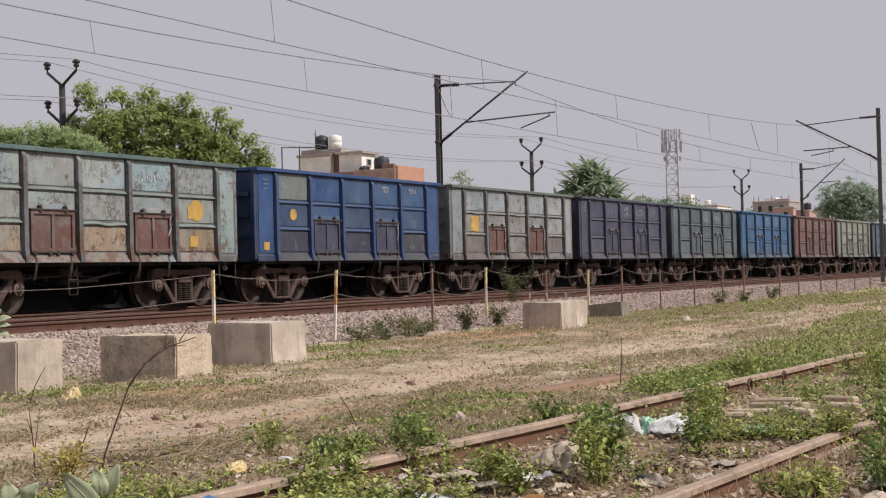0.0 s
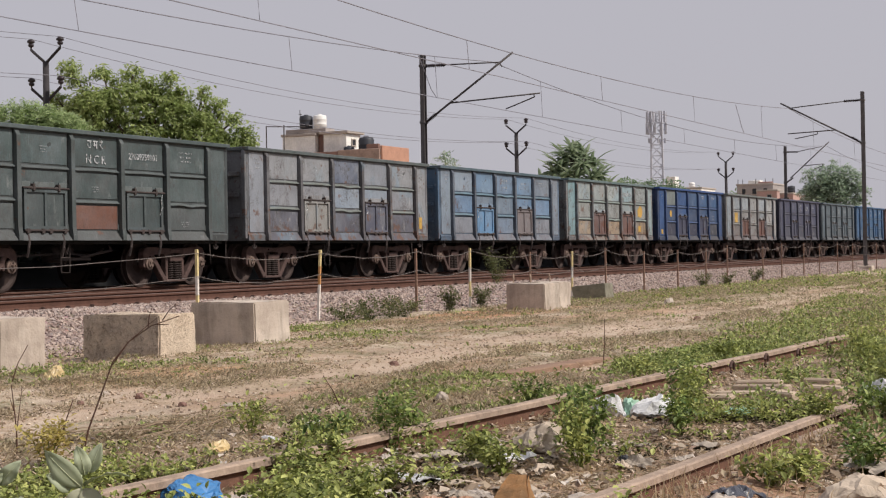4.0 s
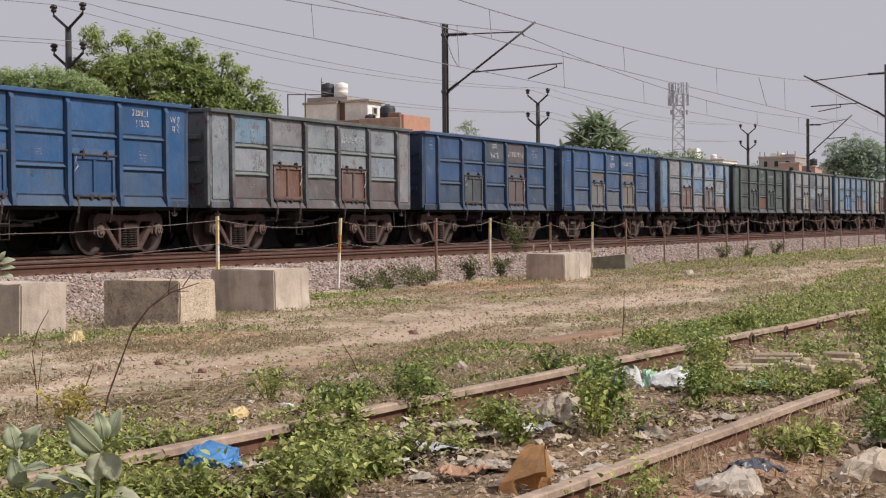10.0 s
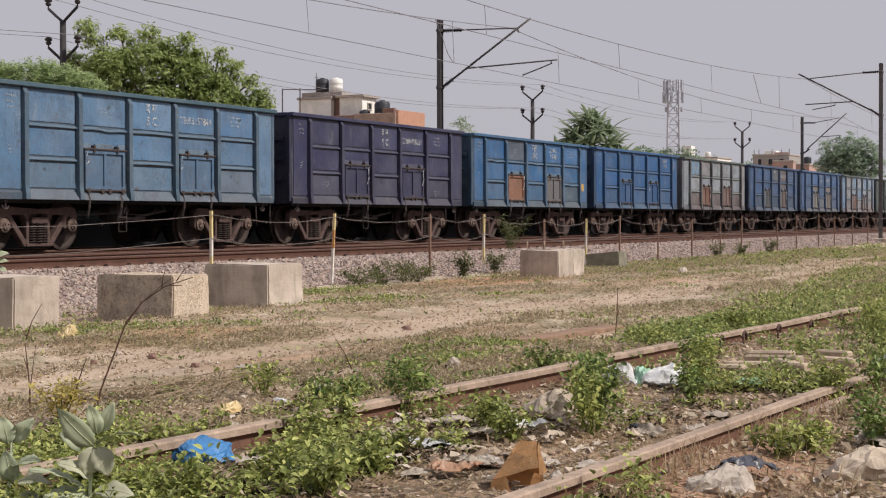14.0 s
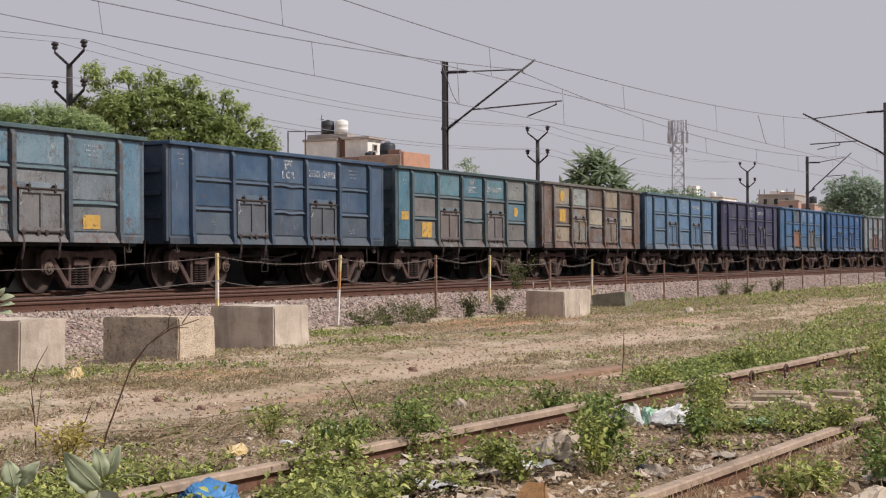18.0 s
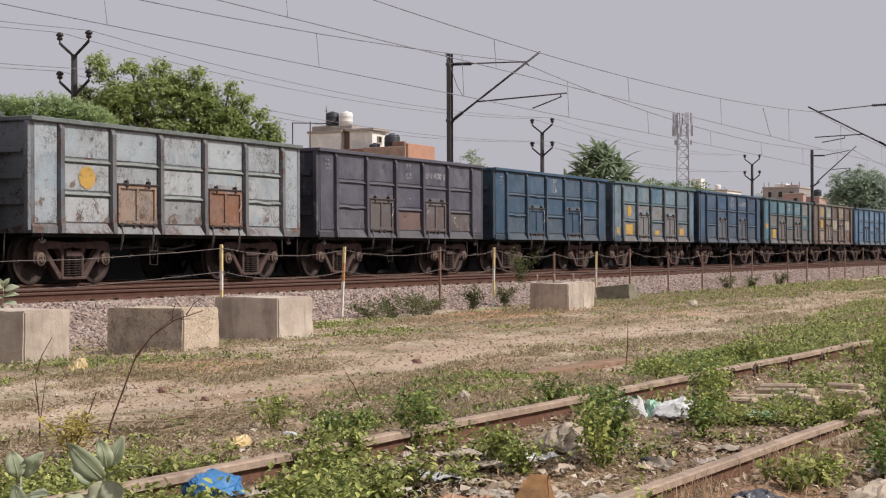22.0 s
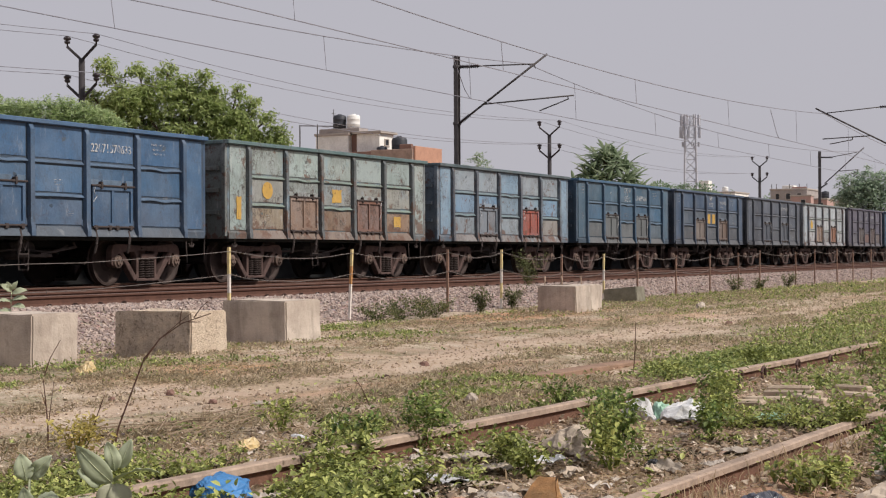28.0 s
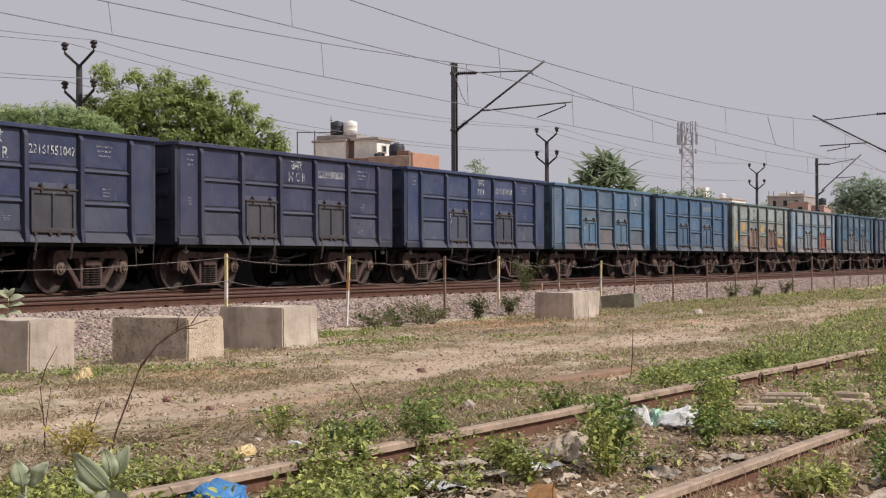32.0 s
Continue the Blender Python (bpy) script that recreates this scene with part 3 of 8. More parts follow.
def wagon_meshes():
    """All that the wagons share, built once."""
    M = {}

    def keep(name, bm, mat, bevel=0.0, smooth=False):
        ob = part(name, bm, mat, bevel=bevel, smooth=smooth)
        M[name] = ob.data
        bpy.data.objects.remove(ob)

    bm = bmesh.new()
    prism_x(bm, [(0.04, 1.0), (0.04, 3.16), (0.0, 3.16), (0.0, 1.17), (-0.035, 1.13), (-0.035, 1.0)], -4.89, 4.89)
    keep("side_wall", bm, PAINT)
    bm = bmesh.new()
    box(bm, 0.0, 0.04, -1.46, 1.46, 1.0, 3.16)
    keep("end_wall", bm, PAINT)
    bm = bmesh.new()
    box(bm, -4.80, 4.80, -1.46, 1.46, 1.22, 1.27)
    keep("floor_plate", bm, PAINT)
    bm = bmesh.new()
    for s in (-1, 1):
        a, b = sorted((s * 1.44, s * 1.60))
        box(bm, -4.97, 4.97, a, b, 3.15, 3.24)
        a, b = sorted((s * 4.80, s * 4.97))
        box(bm, a, b, -1.44, 1.44, 3.15, 3.24)
    keep("top_rim", bm, PAINT, 0.012)
    bm = bmesh.new()
    prof = [(0.0, 1.0), (-0.13, 1.0), (-0.13, 1.10), (-0.105, 1.26), (-0.105, 3.03), (-0.04, 3.15), (0.0, 3.15)]
    prism_x(bm, prof, -0.062, 0.062)
    box(bm, -0.10, 0.10, -0.02, 0.0, 1.21, 1.34)
    keep("stanchion", bm, PAINT, 0.008)
    bm = bmesh.new()
    for z in (1.6, 2.1, 2.6):
        box(bm, -0.07, 0.0, -1.3, 1.3, z - 0.05, z + 0.05)
    for y in (-1.45, -0.5, 0.5, 1.45):
        box(bm, -0.09, 0.0, y - 0.05, y + 0.05, 1.05, 3.15)
    keep("end_ribs", bm, PAINT, 0.008)
    # sheet panels, each a little dented
    prng = random.Random(12)
    sizes = {"panel_top": (0.715, 2.515, 3.125), "panel_mid": (0.715, 1.865, 2.375), "panel_low": (0.715, 1.235, 1.715), "panel_strip": (0.715, 2.08, 2.375), "panel_end": (0.325, 1.20, 3.12)}
    for nm, (hw, lo, hi) in sizes.items():
        for var in range(3):
            nx, nz = (18, 14) if hw > 0.5 else (8, 26)
            off = prng.uniform(0, 50)
            hits = [(prng.random(), prng.random(), prng.uniform(0.05, 0.2), prng.uniform(-0.02, 0.014)) for _ in range(5)]
            bm = bmesh.new()
            grid = []
            for j in range(nz + 1):
                row = []
                for i in range(nx + 1):
                    u, w = i / nx, j / nz
                    rim_in = min(1.0, 9 * min(u, 1 - u, w, 1 - w))
                    px, pz = 2 * hw * u, (hi - lo) * w
                    bulge = 0.010 * noise.noise(Vector((px * 1.6 + off, pz * 1.6, 0.3))) + 0.008 * abs(noise.noise(Vector((px * 4 + pz * 2 + off, pz * 3, 4.0))))
                    bulge += sum(q * math.exp(-(((u - a) * 2 * hw) ** 2 + ((w - b) * (hi - lo)) ** 2) / (r * r)) for a, b, r, q in hits)
                    row.append(bm.verts.new((-hw + 2 * hw * u, -0.014 - bulge * rim_in * 0.8, lo + (hi - lo) * w)))
                grid.append(row)
            for j in range(nz):
                for i in range(nx):
                    bm.faces.new((grid[j][i], grid[j][i + 1], grid[j + 1][i + 1], grid[j + 1][i]))
            corners = [(-hw, lo), (hw, lo), (hw, hi), (-hw, hi)]
            front = [bm.verts.new((x, -0.014, z)) for x, z in corners]
            back = [bm.verts.new((x, 0.0, z)) for x, z in corners]
            for i in range(4):
                j = (i + 1) % 4
                bm.faces.new((front[i], back[i], back[j], front[j]))
            keep(nm + str(var), bm, PAINT, smooth=True)
    bm = bmesh.new()
    ends = [[bm.verts.new(p) for p in ((s * 0.735, -0.036, 1.003), (s * 0.735, -0.115, 1.003), (s * 0.735, -0.105, 1.03), (s * 0.64, -0.030, 1.20), (s * 0.64, 0.0, 1.20))] for s in (-1, 1)]
    for i in range(5):
        bm.faces.new((ends[0][i], ends[0][(i + 1) % 5], ends[1][(i + 1) % 5], ends[1][i]))
    bm.faces.new(ends[0])
    bm.faces.new(ends[1])
    keep("toe_plate", bm, PAINT)
    for var in range(3):
        bm = bmesh.new()
        n = 8
        rings = []
        for i in range(n + 1):
            x = -0.745 + 1.49 * i / n
            dz = (0.0, 0.010, 0.026)[var] * math.sin(math.pi * i / n) ** 2 * (1 if var < 2 else math.sin(2.4 * math.pi * i / n))
            rings.append([bm.verts.new((x, y, z + dz)) for y, z in ((0.0, -0.03), (-0.058, -0.024), (-0.058, -0.010), (0.0, 0.036))])
        for u, w in zip(rings, rings[1:]):
            for i in range(4):
                bm.faces.new((u[i], u[(i + 1) % 4], w[(i + 1) % 4], w[i]))
        bm.faces.new(rings[0][::-1])
        bm.faces.new(rings[-1])
        keep("side_rail" + str(var), bm, PAINT)
    for var in range(2):
        bm = bmesh.new()
        pts = [(-0.60, -0.09, 1.99), (-0.66, -0.11, 1.90), (-0.56, -0.10, 1.80), (-0.70, -0.12, 1.70)] if var else [(0.60, -0.09, 2.0), (0.52, -0.11, 1.86), (0.58, -0.10, 1.72), (0.48, -0.10, 1.55)]
        tube(bm, pts, 0.011, 5)
        keep("tie_wire" + str(var), bm, WHITE_MARK)
    # flap door
    bm = bmesh.new()
    box(bm, -0.62, 0.62, -0.03, 0.0, 1.24, 1.99)
    keep("door", bm, PAINT, 0.006)
    bm = bmesh.new()
    outer = [(-0.65, 1.22), (0.65, 1.22), (0.65, 2.01), (-0.65, 2.01)]
    inner = [(-0.575, 1.285), (0.575, 1.285), (0.575, 1.945), (-0.575, 1.945)]
    rings = [[bm.verts.new((x, y, z)) for x, z in pts] for pts, y in ((outer, -0.03), (outer, -0.068), (inner, -0.068), (inner, -0.03))]
    for u, w in zip(rings, rings[1:] + rings[:1]):
        for i in range(4):
            bm.faces.new((u[i], u[(i + 1) % 4], w[(i + 1) % 4], w[i]))
    keep("door_frame", bm, PAINT)
    bm = bmesh.new()
    box(bm, -0.035, 0.035, -0.062, -0.03, 1.285, 1.945)
    keep("door_rib", bm, PAINT)
    bm = bmesh.new()
    tube(bm, [(-0.70, -0.075, 2.03), (0.70, -0.075, 2.03)], 0.022)
    for x in (-0.38, 0.38):
        box(bm, x - 0.03, x + 0.03, -0.10, 0.0, 1.97, 2.11)
        box(bm, x - 0.10, x + 0.06, -0.085, -0.03, 2.0, 2.06)
    keep("hinge", bm, FITTING, 0.006)
    bm = bmesh.new()
    for x0, x1 in ((-0.68, -0.43), (-0.31, 0.30), (0.44, 0.68)):
        box(bm, x0, x1, -0.04, 0.0, 2.02, 2.15)
    keep("hinge_plate", bm, PAINT, 0.005)
    bm = bmesh.new()
    tube(bm, [(-0.66, -0.08, 1.20), (0.66, -0.08, 1.20)], 0.024)
    for x in (-0.56, -0.12, 0.12, 0.56):
        box(bm, x - 0.045, x + 0.045, -0.10, 0.0, 1.14, 1.235)
    keep("latch_bar", bm, FITTING, 0.006)
    bm = bmesh.new()
    tube(bm, [(0, -0.06, 1.12), (-0.02, -0.11, 0.98), (-0.05, -0.12, 0.86), (-0.04, -0.06, 0.68)], 0.028, 6)
    keep("drop_arm", bm, FITTING)
    bm = bmesh.new()
    box(bm, -4.89, 4.89, -0.25, 0.25, 0.80, 1.18)
    keep("centre_sill", bm, BLACK, 0.01)
    bm = bmesh.new()
    box(bm, -0.1, 0.1, -1.42, 1.42, 0.93, 1.0)
    keep("cross_member", bm, BLACK, 0.01)
    bm = bmesh.new()
    box(bm, -4.8, 4.8, -0.07, 0.07, 0.93, 1.02)
    keep("sole_bar", bm, BLACK, 0.01)
    bm = bmesh.new()
    lathe(bm, [(0.16, -0.35), (0.19, -0.3), (0.19, 0.3), (0.16, 0.35)], 14, "x", (-0.3, -0.75, 0.74))
    tube(bm, [(-2.1, -1.05, 0.70), (-0.7, -1.02, 0.74), (0.55, -1.0, 0.70), (0.9, -1.0, 0.84)], 0.025)
    tube(bm, [(-0.1, -1.15, 0.66), (0.95, -1.18, 0.80), (0.85, -1.18, 0.9)], 0.03)
    box(bm, -0.8, 0.2, -1.2, -0.9, 0.60, 0.66)
    tube(bm, [(-0.5, -1.1, 0.95), (-0.5, -1.1, 0.5)], 0.02)
    keep("brake_gear", bm, FITTING, 0.006)
    bm = bmesh.new()
    tube(bm, [(-0.09, 0, 0.88), (-0.07, 0, 0.83), (0, 0, 0.81), (0.07, 0, 0.83), (0.09, 0, 0.88)], 0.020, 6)
    tube(bm, [(0, 0, 0.82), (0, 0, 1.01)], 0.022, 6)
    box(bm, -0.05, 0.05, -0.02, 0.02, 0.95, 1.01)
    keep("corner_hook", bm, FITTING)
    bm = bmesh.new()
    tube(bm, [(0.0, 0.0, 1.02), (-0.06, 0.0, 1.08), (-0.13, -0.02, 1.05), (-0.16, -0.03, 0.80), (-0.17, -0.02, 0.46)], 0.02, 6)
    keep("air_hose", bm, FITTING, smooth=True)
    bm = bmesh.new()
    tube(bm, [(-0.15, -1.36, 1.0), (-0.13, -1.36, 0.36), (0.13, -1.36, 0.36), (0.15, -1.36, 1.0)], 0.014, 5)
    tube(bm, [(-0.14, -1.36, 0.66), (0.14, -1.36, 0.66)], 0.014, 5)
    tube(bm, [(-0.12, -1.38, 0.98), (0.02, -1.38, 0.74), (0.12, -1.38, 0.98)], 0.02, 5)
    keep("hanging_step", bm, FITTING)
    bm = bmesh.new()
    box(bm, 0.0, 0.36, -0.09, 0.09, 1.0, 1.16)
    box(bm, 0.30, 0.52, -0.17, 0.15, 0.93, 1.24)
    box(bm, 0.44, 0.56, -0.04, 0.19, 0.95, 1.22)
    tube(bm, [(0.0, -0.45, 0.98), (0.2, -0.45, 0.78), (0.38, -0.40, 0.66), (0.52, -0.35, 0.70)], 0.028)
    keep("coupler", bm, FITTING, 0.015)
    # bogie side frames with bolster: an arched casting with two triangular windows and a spring bay
    bm = bmesh.new()
    for s in (-1, 1):
        y0, y1 = sorted((s * 1.03, s * 1.18))
        drop = lambda pts: [(d * x, 0.08 + (z - 0.16) * 1.06) for x, z in pts]
        half = [(0.0, 0.865), (0.45, 0.875), (0.80, 0.90), (1.03, 0.905), (1.13, 0.87), (1.19, 0.77), (1.195, 0.50), (1.12, 0.45)]
        # the solid is laid as bars so that the windows stay open
        beam = half[:6] + [(1.19, 0.50), (1.12, 0.45), (1.09, 0.60), (1.03, 0.69), (0.94, 0.72), (0.80, 0.755), (0.30, 0.755), (0.0, 0.765)]
        for d in (-1, 1):
            prism_y(bm, drop(beam), y0, y1)
            bar_y(bm, (d * 0.885, 0.715), (d * 0.36, 0.115), 0.125, y0, y1)
            bar_y(bm, (d * 0.84, 0.68), (d * 0.82, 0.42), 0.07, y0 + 0.01, y1 - 0.01)
            bar_y(bm, (d * 0.31, 0.76), (d * 0.31, 0.12), 0.085, y0, y1)
            prism_y(bm, drop(((0.30, 0.80), (0.46, 0.80), (0.36, 0.66), (0.30, 0.60))), y0, y1)
            prism_y(bm, drop(((0.30, 0.16), (0.44, 0.20), (0.36, 0.30), (0.30, 0.32))), y0, y1)
        box(bm, -0.38, 0.38, y0 - 0.03, y1 + 0.03, 0.08, 0.145)
        box(bm, -0.25, 0.25, y0 - 0.05, y1 + 0.05, 0.54, 0.66)
        box(bm, -0.20, 0.20, y0 - 0.02, y1 + 0.02, 0.76, 0.81)
    box(bm, -0.2, 0.2, -1.0, 1.0, 0.58, 0.80)
    keep("bogie_frame", bm, BOGIE, 0.014)
    bm = bmesh.new()
    lathe(bm, [(0.13, 0.08), (0.14, 0.0), (0.14, -0.045), (0.095, -0.06), (0.09, -0.085), (0.03, -0.09)], 14, "y", (0, -1.17, 0))
    for a in range(3):
        q = 2 * math.pi * a / 3 + 0.5
        lathe(bm, [(0.022, -0.085), (0.022, -0.115)], 6, "y", (0.055 * math.cos(q), -1.17, 0.055 * math.sin(q)))
    keep("axle_box", bm, DUSTY, 0.004)
    bm = bmesh.new()
    for x, y, r in ((-0.16, -1.13, 0.075), (0.16, -1.13, 0.075), (0.0, -1.16, 0.08)):
        pts = [(x + r * math.cos(a * 0.9), y + r * math.sin(a * 0.9), 0.145 + 0.395 * a / 55) for a in range(56)]
        tube(bm, pts, 0.018, 5)
    keep("spring_nest", bm, COIL, smooth=True)
    bm = bmesh.new()
    tube(bm, [(0, -1.1, 0), (0, 1.1, 0)], 0.08, 10)
    for s in (-1, 1):
        prof = [(0.10, 0.10), (0.12, 0.085), (0.20, 0.03), (0.40, 0.02), (0.455, 0.065), (0.50, 0.065), (0.503, -0.03), (0.53, -0.045), (0.53, -0.065), (0.46, -0.07), (0.42, -0.02), (0.20, -0.03), (0.11, -0.09)]
        lathe(bm, [(r, s * 0.87 + s * h) for r, h in prof], 36, "y")
    for x, z in ((0.3, 0.0), (-0.15, 0.26), (-0.15, -0.26)):
        for s in (-1, 1):
            lathe(bm, [(0.035, s * 0.865), (0.035, s * 0.90)], 8, "y", (x, 0, z))
    keep("wheelset", bm, TREAD, smooth=False)
    # marking pieces
    bm = bmesh.new()
    bmesh.ops.create_circle(bm, cap_ends=True, segments=24, radius=0.27, matrix=Matrix.Rotation(radians(90), 4, "X"))
    keep("round_mark", bm, YELLOW_MARK)
    rng = random.Random(5)
    for i in range(4):
        bm = bmesh.new()
        ring = []
        for k in range(24):
            a = 2 * math.pi * k / 24
            c, sn = math.cos(a), math.sin(a)
            q = 1 / max(abs(c), abs(sn)) * (0.93 + 0.10 * rng.random())
            ring.append(bm.verts.new((0.40 * q * c, 0, 0.24 * q * sn)))
        bm.faces.new(ring)
        keep("patch%d" % i, bm, YELLOW_MARK)
    bm = bmesh.new()
    for row, zz in enumerate((0.14, 0.0, -0.13)):
        x = -0.36 + 0.05 * row
        for k in range(9 - row):
            w = 0.026 + 0.022 * ((k * 7 + row * 3) % 4) / 3
            h = 0.030 - 0.008 * ((k * 5 + row) % 3)
            box(bm, x, x + w * 0.4, -0.003, 0.0, zz - h, zz + h)
            box(bm, x + w * 0.4, x + w, -0.003, 0.0, zz + h - 0.018, zz + h)
            box(bm, x + w * 0.4, x + w, -0.003, 0.0, zz - h, zz - h + 0.014 * ((k + row) % 2) + 0.004)
            x += w + 0.034 + (0.04 if k % 4 == 3 else 0.0)
    keep("stencil", bm, WHITE_MARK)
    bm = bmesh.new()
    for k in range(11):
        x = -0.52 + k * 0.096
        box(bm, x, x + 0.018, -0.003, 0.0, -0.085, 0.085)
        if k % 3:
            box(bm, x + 0.018, x + 0.055, -0.003, 0.0, 0.065, 0.085)
        if (k * 7) % 4:
            box(bm, x + 0.018, x + 0.055, -0.003, 0.0, -0.085 + 0.08 * (k % 2), -0.065 + 0.08 * (k % 2))
    box(bm, -0.30, -0.02, -0.003, 0.0, 0.15, 0.18)
    box(bm, 0.04, 0.26, -0.003, 0.0, 0.15, 0.18)
    keep("number_row", bm, WHITE_MARK)
    bm = bmesh.new()
    for zz in (0.13, -0.15):
        for x in (-0.24, -0.05, 0.14):
            box(bm, x, x + 0.05, -0.003, 0.0, zz - 0.09, zz + 0.09)
            box(bm, x + 0.05, x + 0.11, -0.003, 0.0, zz + 0.02, zz + 0.07)
    keep("zone_sign", bm, WHITE_MARK)
    return M


WAGON = wagon_meshes()


def wagon_tint(ob, rgb, wear):
    grey = sum(rgb) / 3
    k = 0.94 if wear > 0.6 else 0.92
    rgb = tuple(k * (0.96 * c + 0.04 * grey) for c in rgb)
    if wear > 0.6 and rgb[0] < rgb[2] + 26:
        rgb = (rgb[0] - 3, rgb[1] - 2, rgb[2] + 4)
    elif rgb[2] > rgb[0]:
        rgb = (rgb[0] * 0.96, rgb[1], rgb[2] * 0.98)
    ob.color = (*lin(*rgb), wear)
    return ob


def blend(a, b, f):
    return tuple(x + (y - x) * f for x, y in zip(a, b))


def build_wagon(k, rgb, wear, doors, label, rim=None, texts=(), yellow=(), patches=(), rows=None, odd=None):
    """One open bogie wagon. doors: colours of the two flap doors on the side that shows; rows: colours of the panels, top row first; odd: single panels."""
    thing = empty("open_wagon", label, "goods wagon", pose(place_of(k), TRACK_FAR, RAIL_Z), group="wagons of the goods train")
    rnd = random.Random(1000 + k)
    dust = (104, 100, 102)
    rows = rows or ((rgb,), (rgb,), (blend(rgb, dust, 0.35),))
    odd = odd or {}

    def piece(name, at=None, under=thing, tint=None, w=None, text="", called=None):
        ob = placed(called or name, WAGON[name], under, text, at)
        wagon_tint(ob, tint or rgb, wear if w is None else w)
        if name in ("stencil", "number_row", "zone_sign"):
            ob["kind"] = "stuff"
        return ob

    rim = rim or rgb
    # walls behind the panels darkened: grime and shade of the gaps go into the tint
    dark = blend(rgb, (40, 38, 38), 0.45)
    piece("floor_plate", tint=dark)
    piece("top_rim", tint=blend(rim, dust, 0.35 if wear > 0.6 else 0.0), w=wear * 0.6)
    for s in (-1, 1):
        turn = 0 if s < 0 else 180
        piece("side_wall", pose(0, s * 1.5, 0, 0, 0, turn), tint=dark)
        # ends tinted darker than the sides: their shade and soot put into the paint
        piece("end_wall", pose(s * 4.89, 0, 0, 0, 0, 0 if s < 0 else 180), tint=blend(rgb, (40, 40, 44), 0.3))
        for x in STANCHIONS:
            piece("stanchion", pose(x, s * 1.5, 0, 0, 0, turn), tint=blend(blend(rim, rgb, 0.5), (72, 57, 52), 0.5 if wear > 0.6 else 0.16), w=wear)
        for i, x in enumerate((-3.27, -1.64, 0, 1.64, 3.27)):
            for row, z in enumerate((2.44, 1.79)):
                if row == 0 or i % 2 == 0:
                    var = rnd.choice((0, 0, 0, 1, 1, 2)) if wear > 0.35 else 0
                    piece("side_rail%d" % var, pose(x, s * 1.5, z, 0, 0, turn), tint=blend(blend(rim, rgb, 0.7), (150, 146, 146), 0.22), w=wear * 0.6, called="side_rail")
            if s < 0:
                for row, nm in enumerate(("panel_top", "panel_mid", "panel_low")):
                    if i % 2 and row == 2:
                        continue
                    tint = odd.get((i, row)) or rnd.choice(rows[row])
                    j = rnd.uniform(0.93, 1.06)
                    nm = "panel_strip" if i % 2 and row == 1 else nm
                    piece(nm + str(rnd.randrange(3)), pose(x, -1.5, 0), tint=tuple(c * j for c in tint), called="panel")
                piece("toe_plate", pose(x, -1.5, 0), tint=blend(rows[2][0], (92, 84, 82), 0.3))
        if s < 0:
            for x in (-4.485, 4.485):
                piece("panel_end" + str(rnd.randrange(3)), pose(x, -1.5, 0), tint=odd.get((9, int(x > 0))) or rnd.choice(rows[0]), called="panel")
        for i, x in enumerate((-1.64, 1.64)):
            tint = doors[i] if s < 0 else rgb
            door = piece("door", pose(x, s * 1.5, 0, 0, 0, turn), tint=tint, w=wear)
            if tint != rgb:
                door["label"] = "flap door in a different paint"
            piece("door_frame", under=door, tint=tint)
            if tint != BARE:
                piece("door_rib", under=door, tint=tint)
            piece("hinge", under=door)
            if s < 0:
                piece("hinge_plate", under=door, tint=blend(rgb, (150, 142, 140), 0.35))
            piece("latch_bar", under=door)
            for dx in (-0.55, 0.5):
                piece("drop_arm", pose(dx, 0, 0), under=door)
            if s < 0 and rnd.random() < 0.6:
                piece("tie_wire%d" % rnd.randrange(2), under=door, text="twisted pale tie wire", called="tie_wire")
        # end ribs take the same darkened tint as the end walls
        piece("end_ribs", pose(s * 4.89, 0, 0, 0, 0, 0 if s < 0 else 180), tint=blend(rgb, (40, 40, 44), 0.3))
        piece("coupler", pose(s * 4.80, 0, 0, 0, 0, 180 if s < 0 else 0))
        bogie = piece("bogie_frame", pose(s * 3.262, 0, 0))
        piece("spring_nest", under=bogie)
        piece("spring_nest", pose(0, 0, 0, 0, 0, 180), under=bogie)
        piece("corner_hook", pose(s * 4.52, -1.44, 0), text="hook-shaped lifting bracket")
        piece("air_hose", pose(s * 4.9, -0.95, 0, 0, 0, 0 if s < 0 else 180), text="hanging pale air brake hose")
        for x in (-1.0, 1.0):
            ws = piece("wheelset", pose(x, 0, 0.5), under=bogie)
            for turn in (0, 180):
                piece("axle_box", pose(x, 0, 0.5, 0, 0, turn), under=bogie, text="dust-caked round bearing cap")
            WHEELS.append(ws)
    piece("centre_sill")
    for x in (-4.6, -3.26, -1.6, 0, 1.6, 3.26, 4.6):
        piece("cross_member", pose(x, 0, 0))
    for y in (-1.37, 1.37):
        piece("sole_bar", pose(0, y, 0))
    piece("brake_gear")
    piece("hanging_step", pose(-0.82, 0, 0), text="thin steel step hung below the side")
    face = -1.5 - 0.0275
    if not any(abs(q[1] - 3.25) < 0.7 for q in texts):
        piece("stencil", pose(3.25, face, 2.85) @ Matrix.Diagonal((0.75, 1, 0.7, 1)), text="rows of worn white stencil")
    piece("stencil", pose(-4.45, face, 2.85, 0, 0, 0) @ Matrix.Diagonal((0.38, 1, 0.8, 1)), text="short worn white stencil")
    if not texts and wear < 0.7:
        piece("number_row", pose(1.64, face, 2.75) @ Matrix.Diagonal((0.85, 1, 0.8, 1)), text="worn white painted number", called="painted_number")
        piece("zone_sign", pose(0.0, face, 2.80) @ Matrix.Diagonal((0.9, 1, 0.8, 1)), text="two rows of worn white letters")
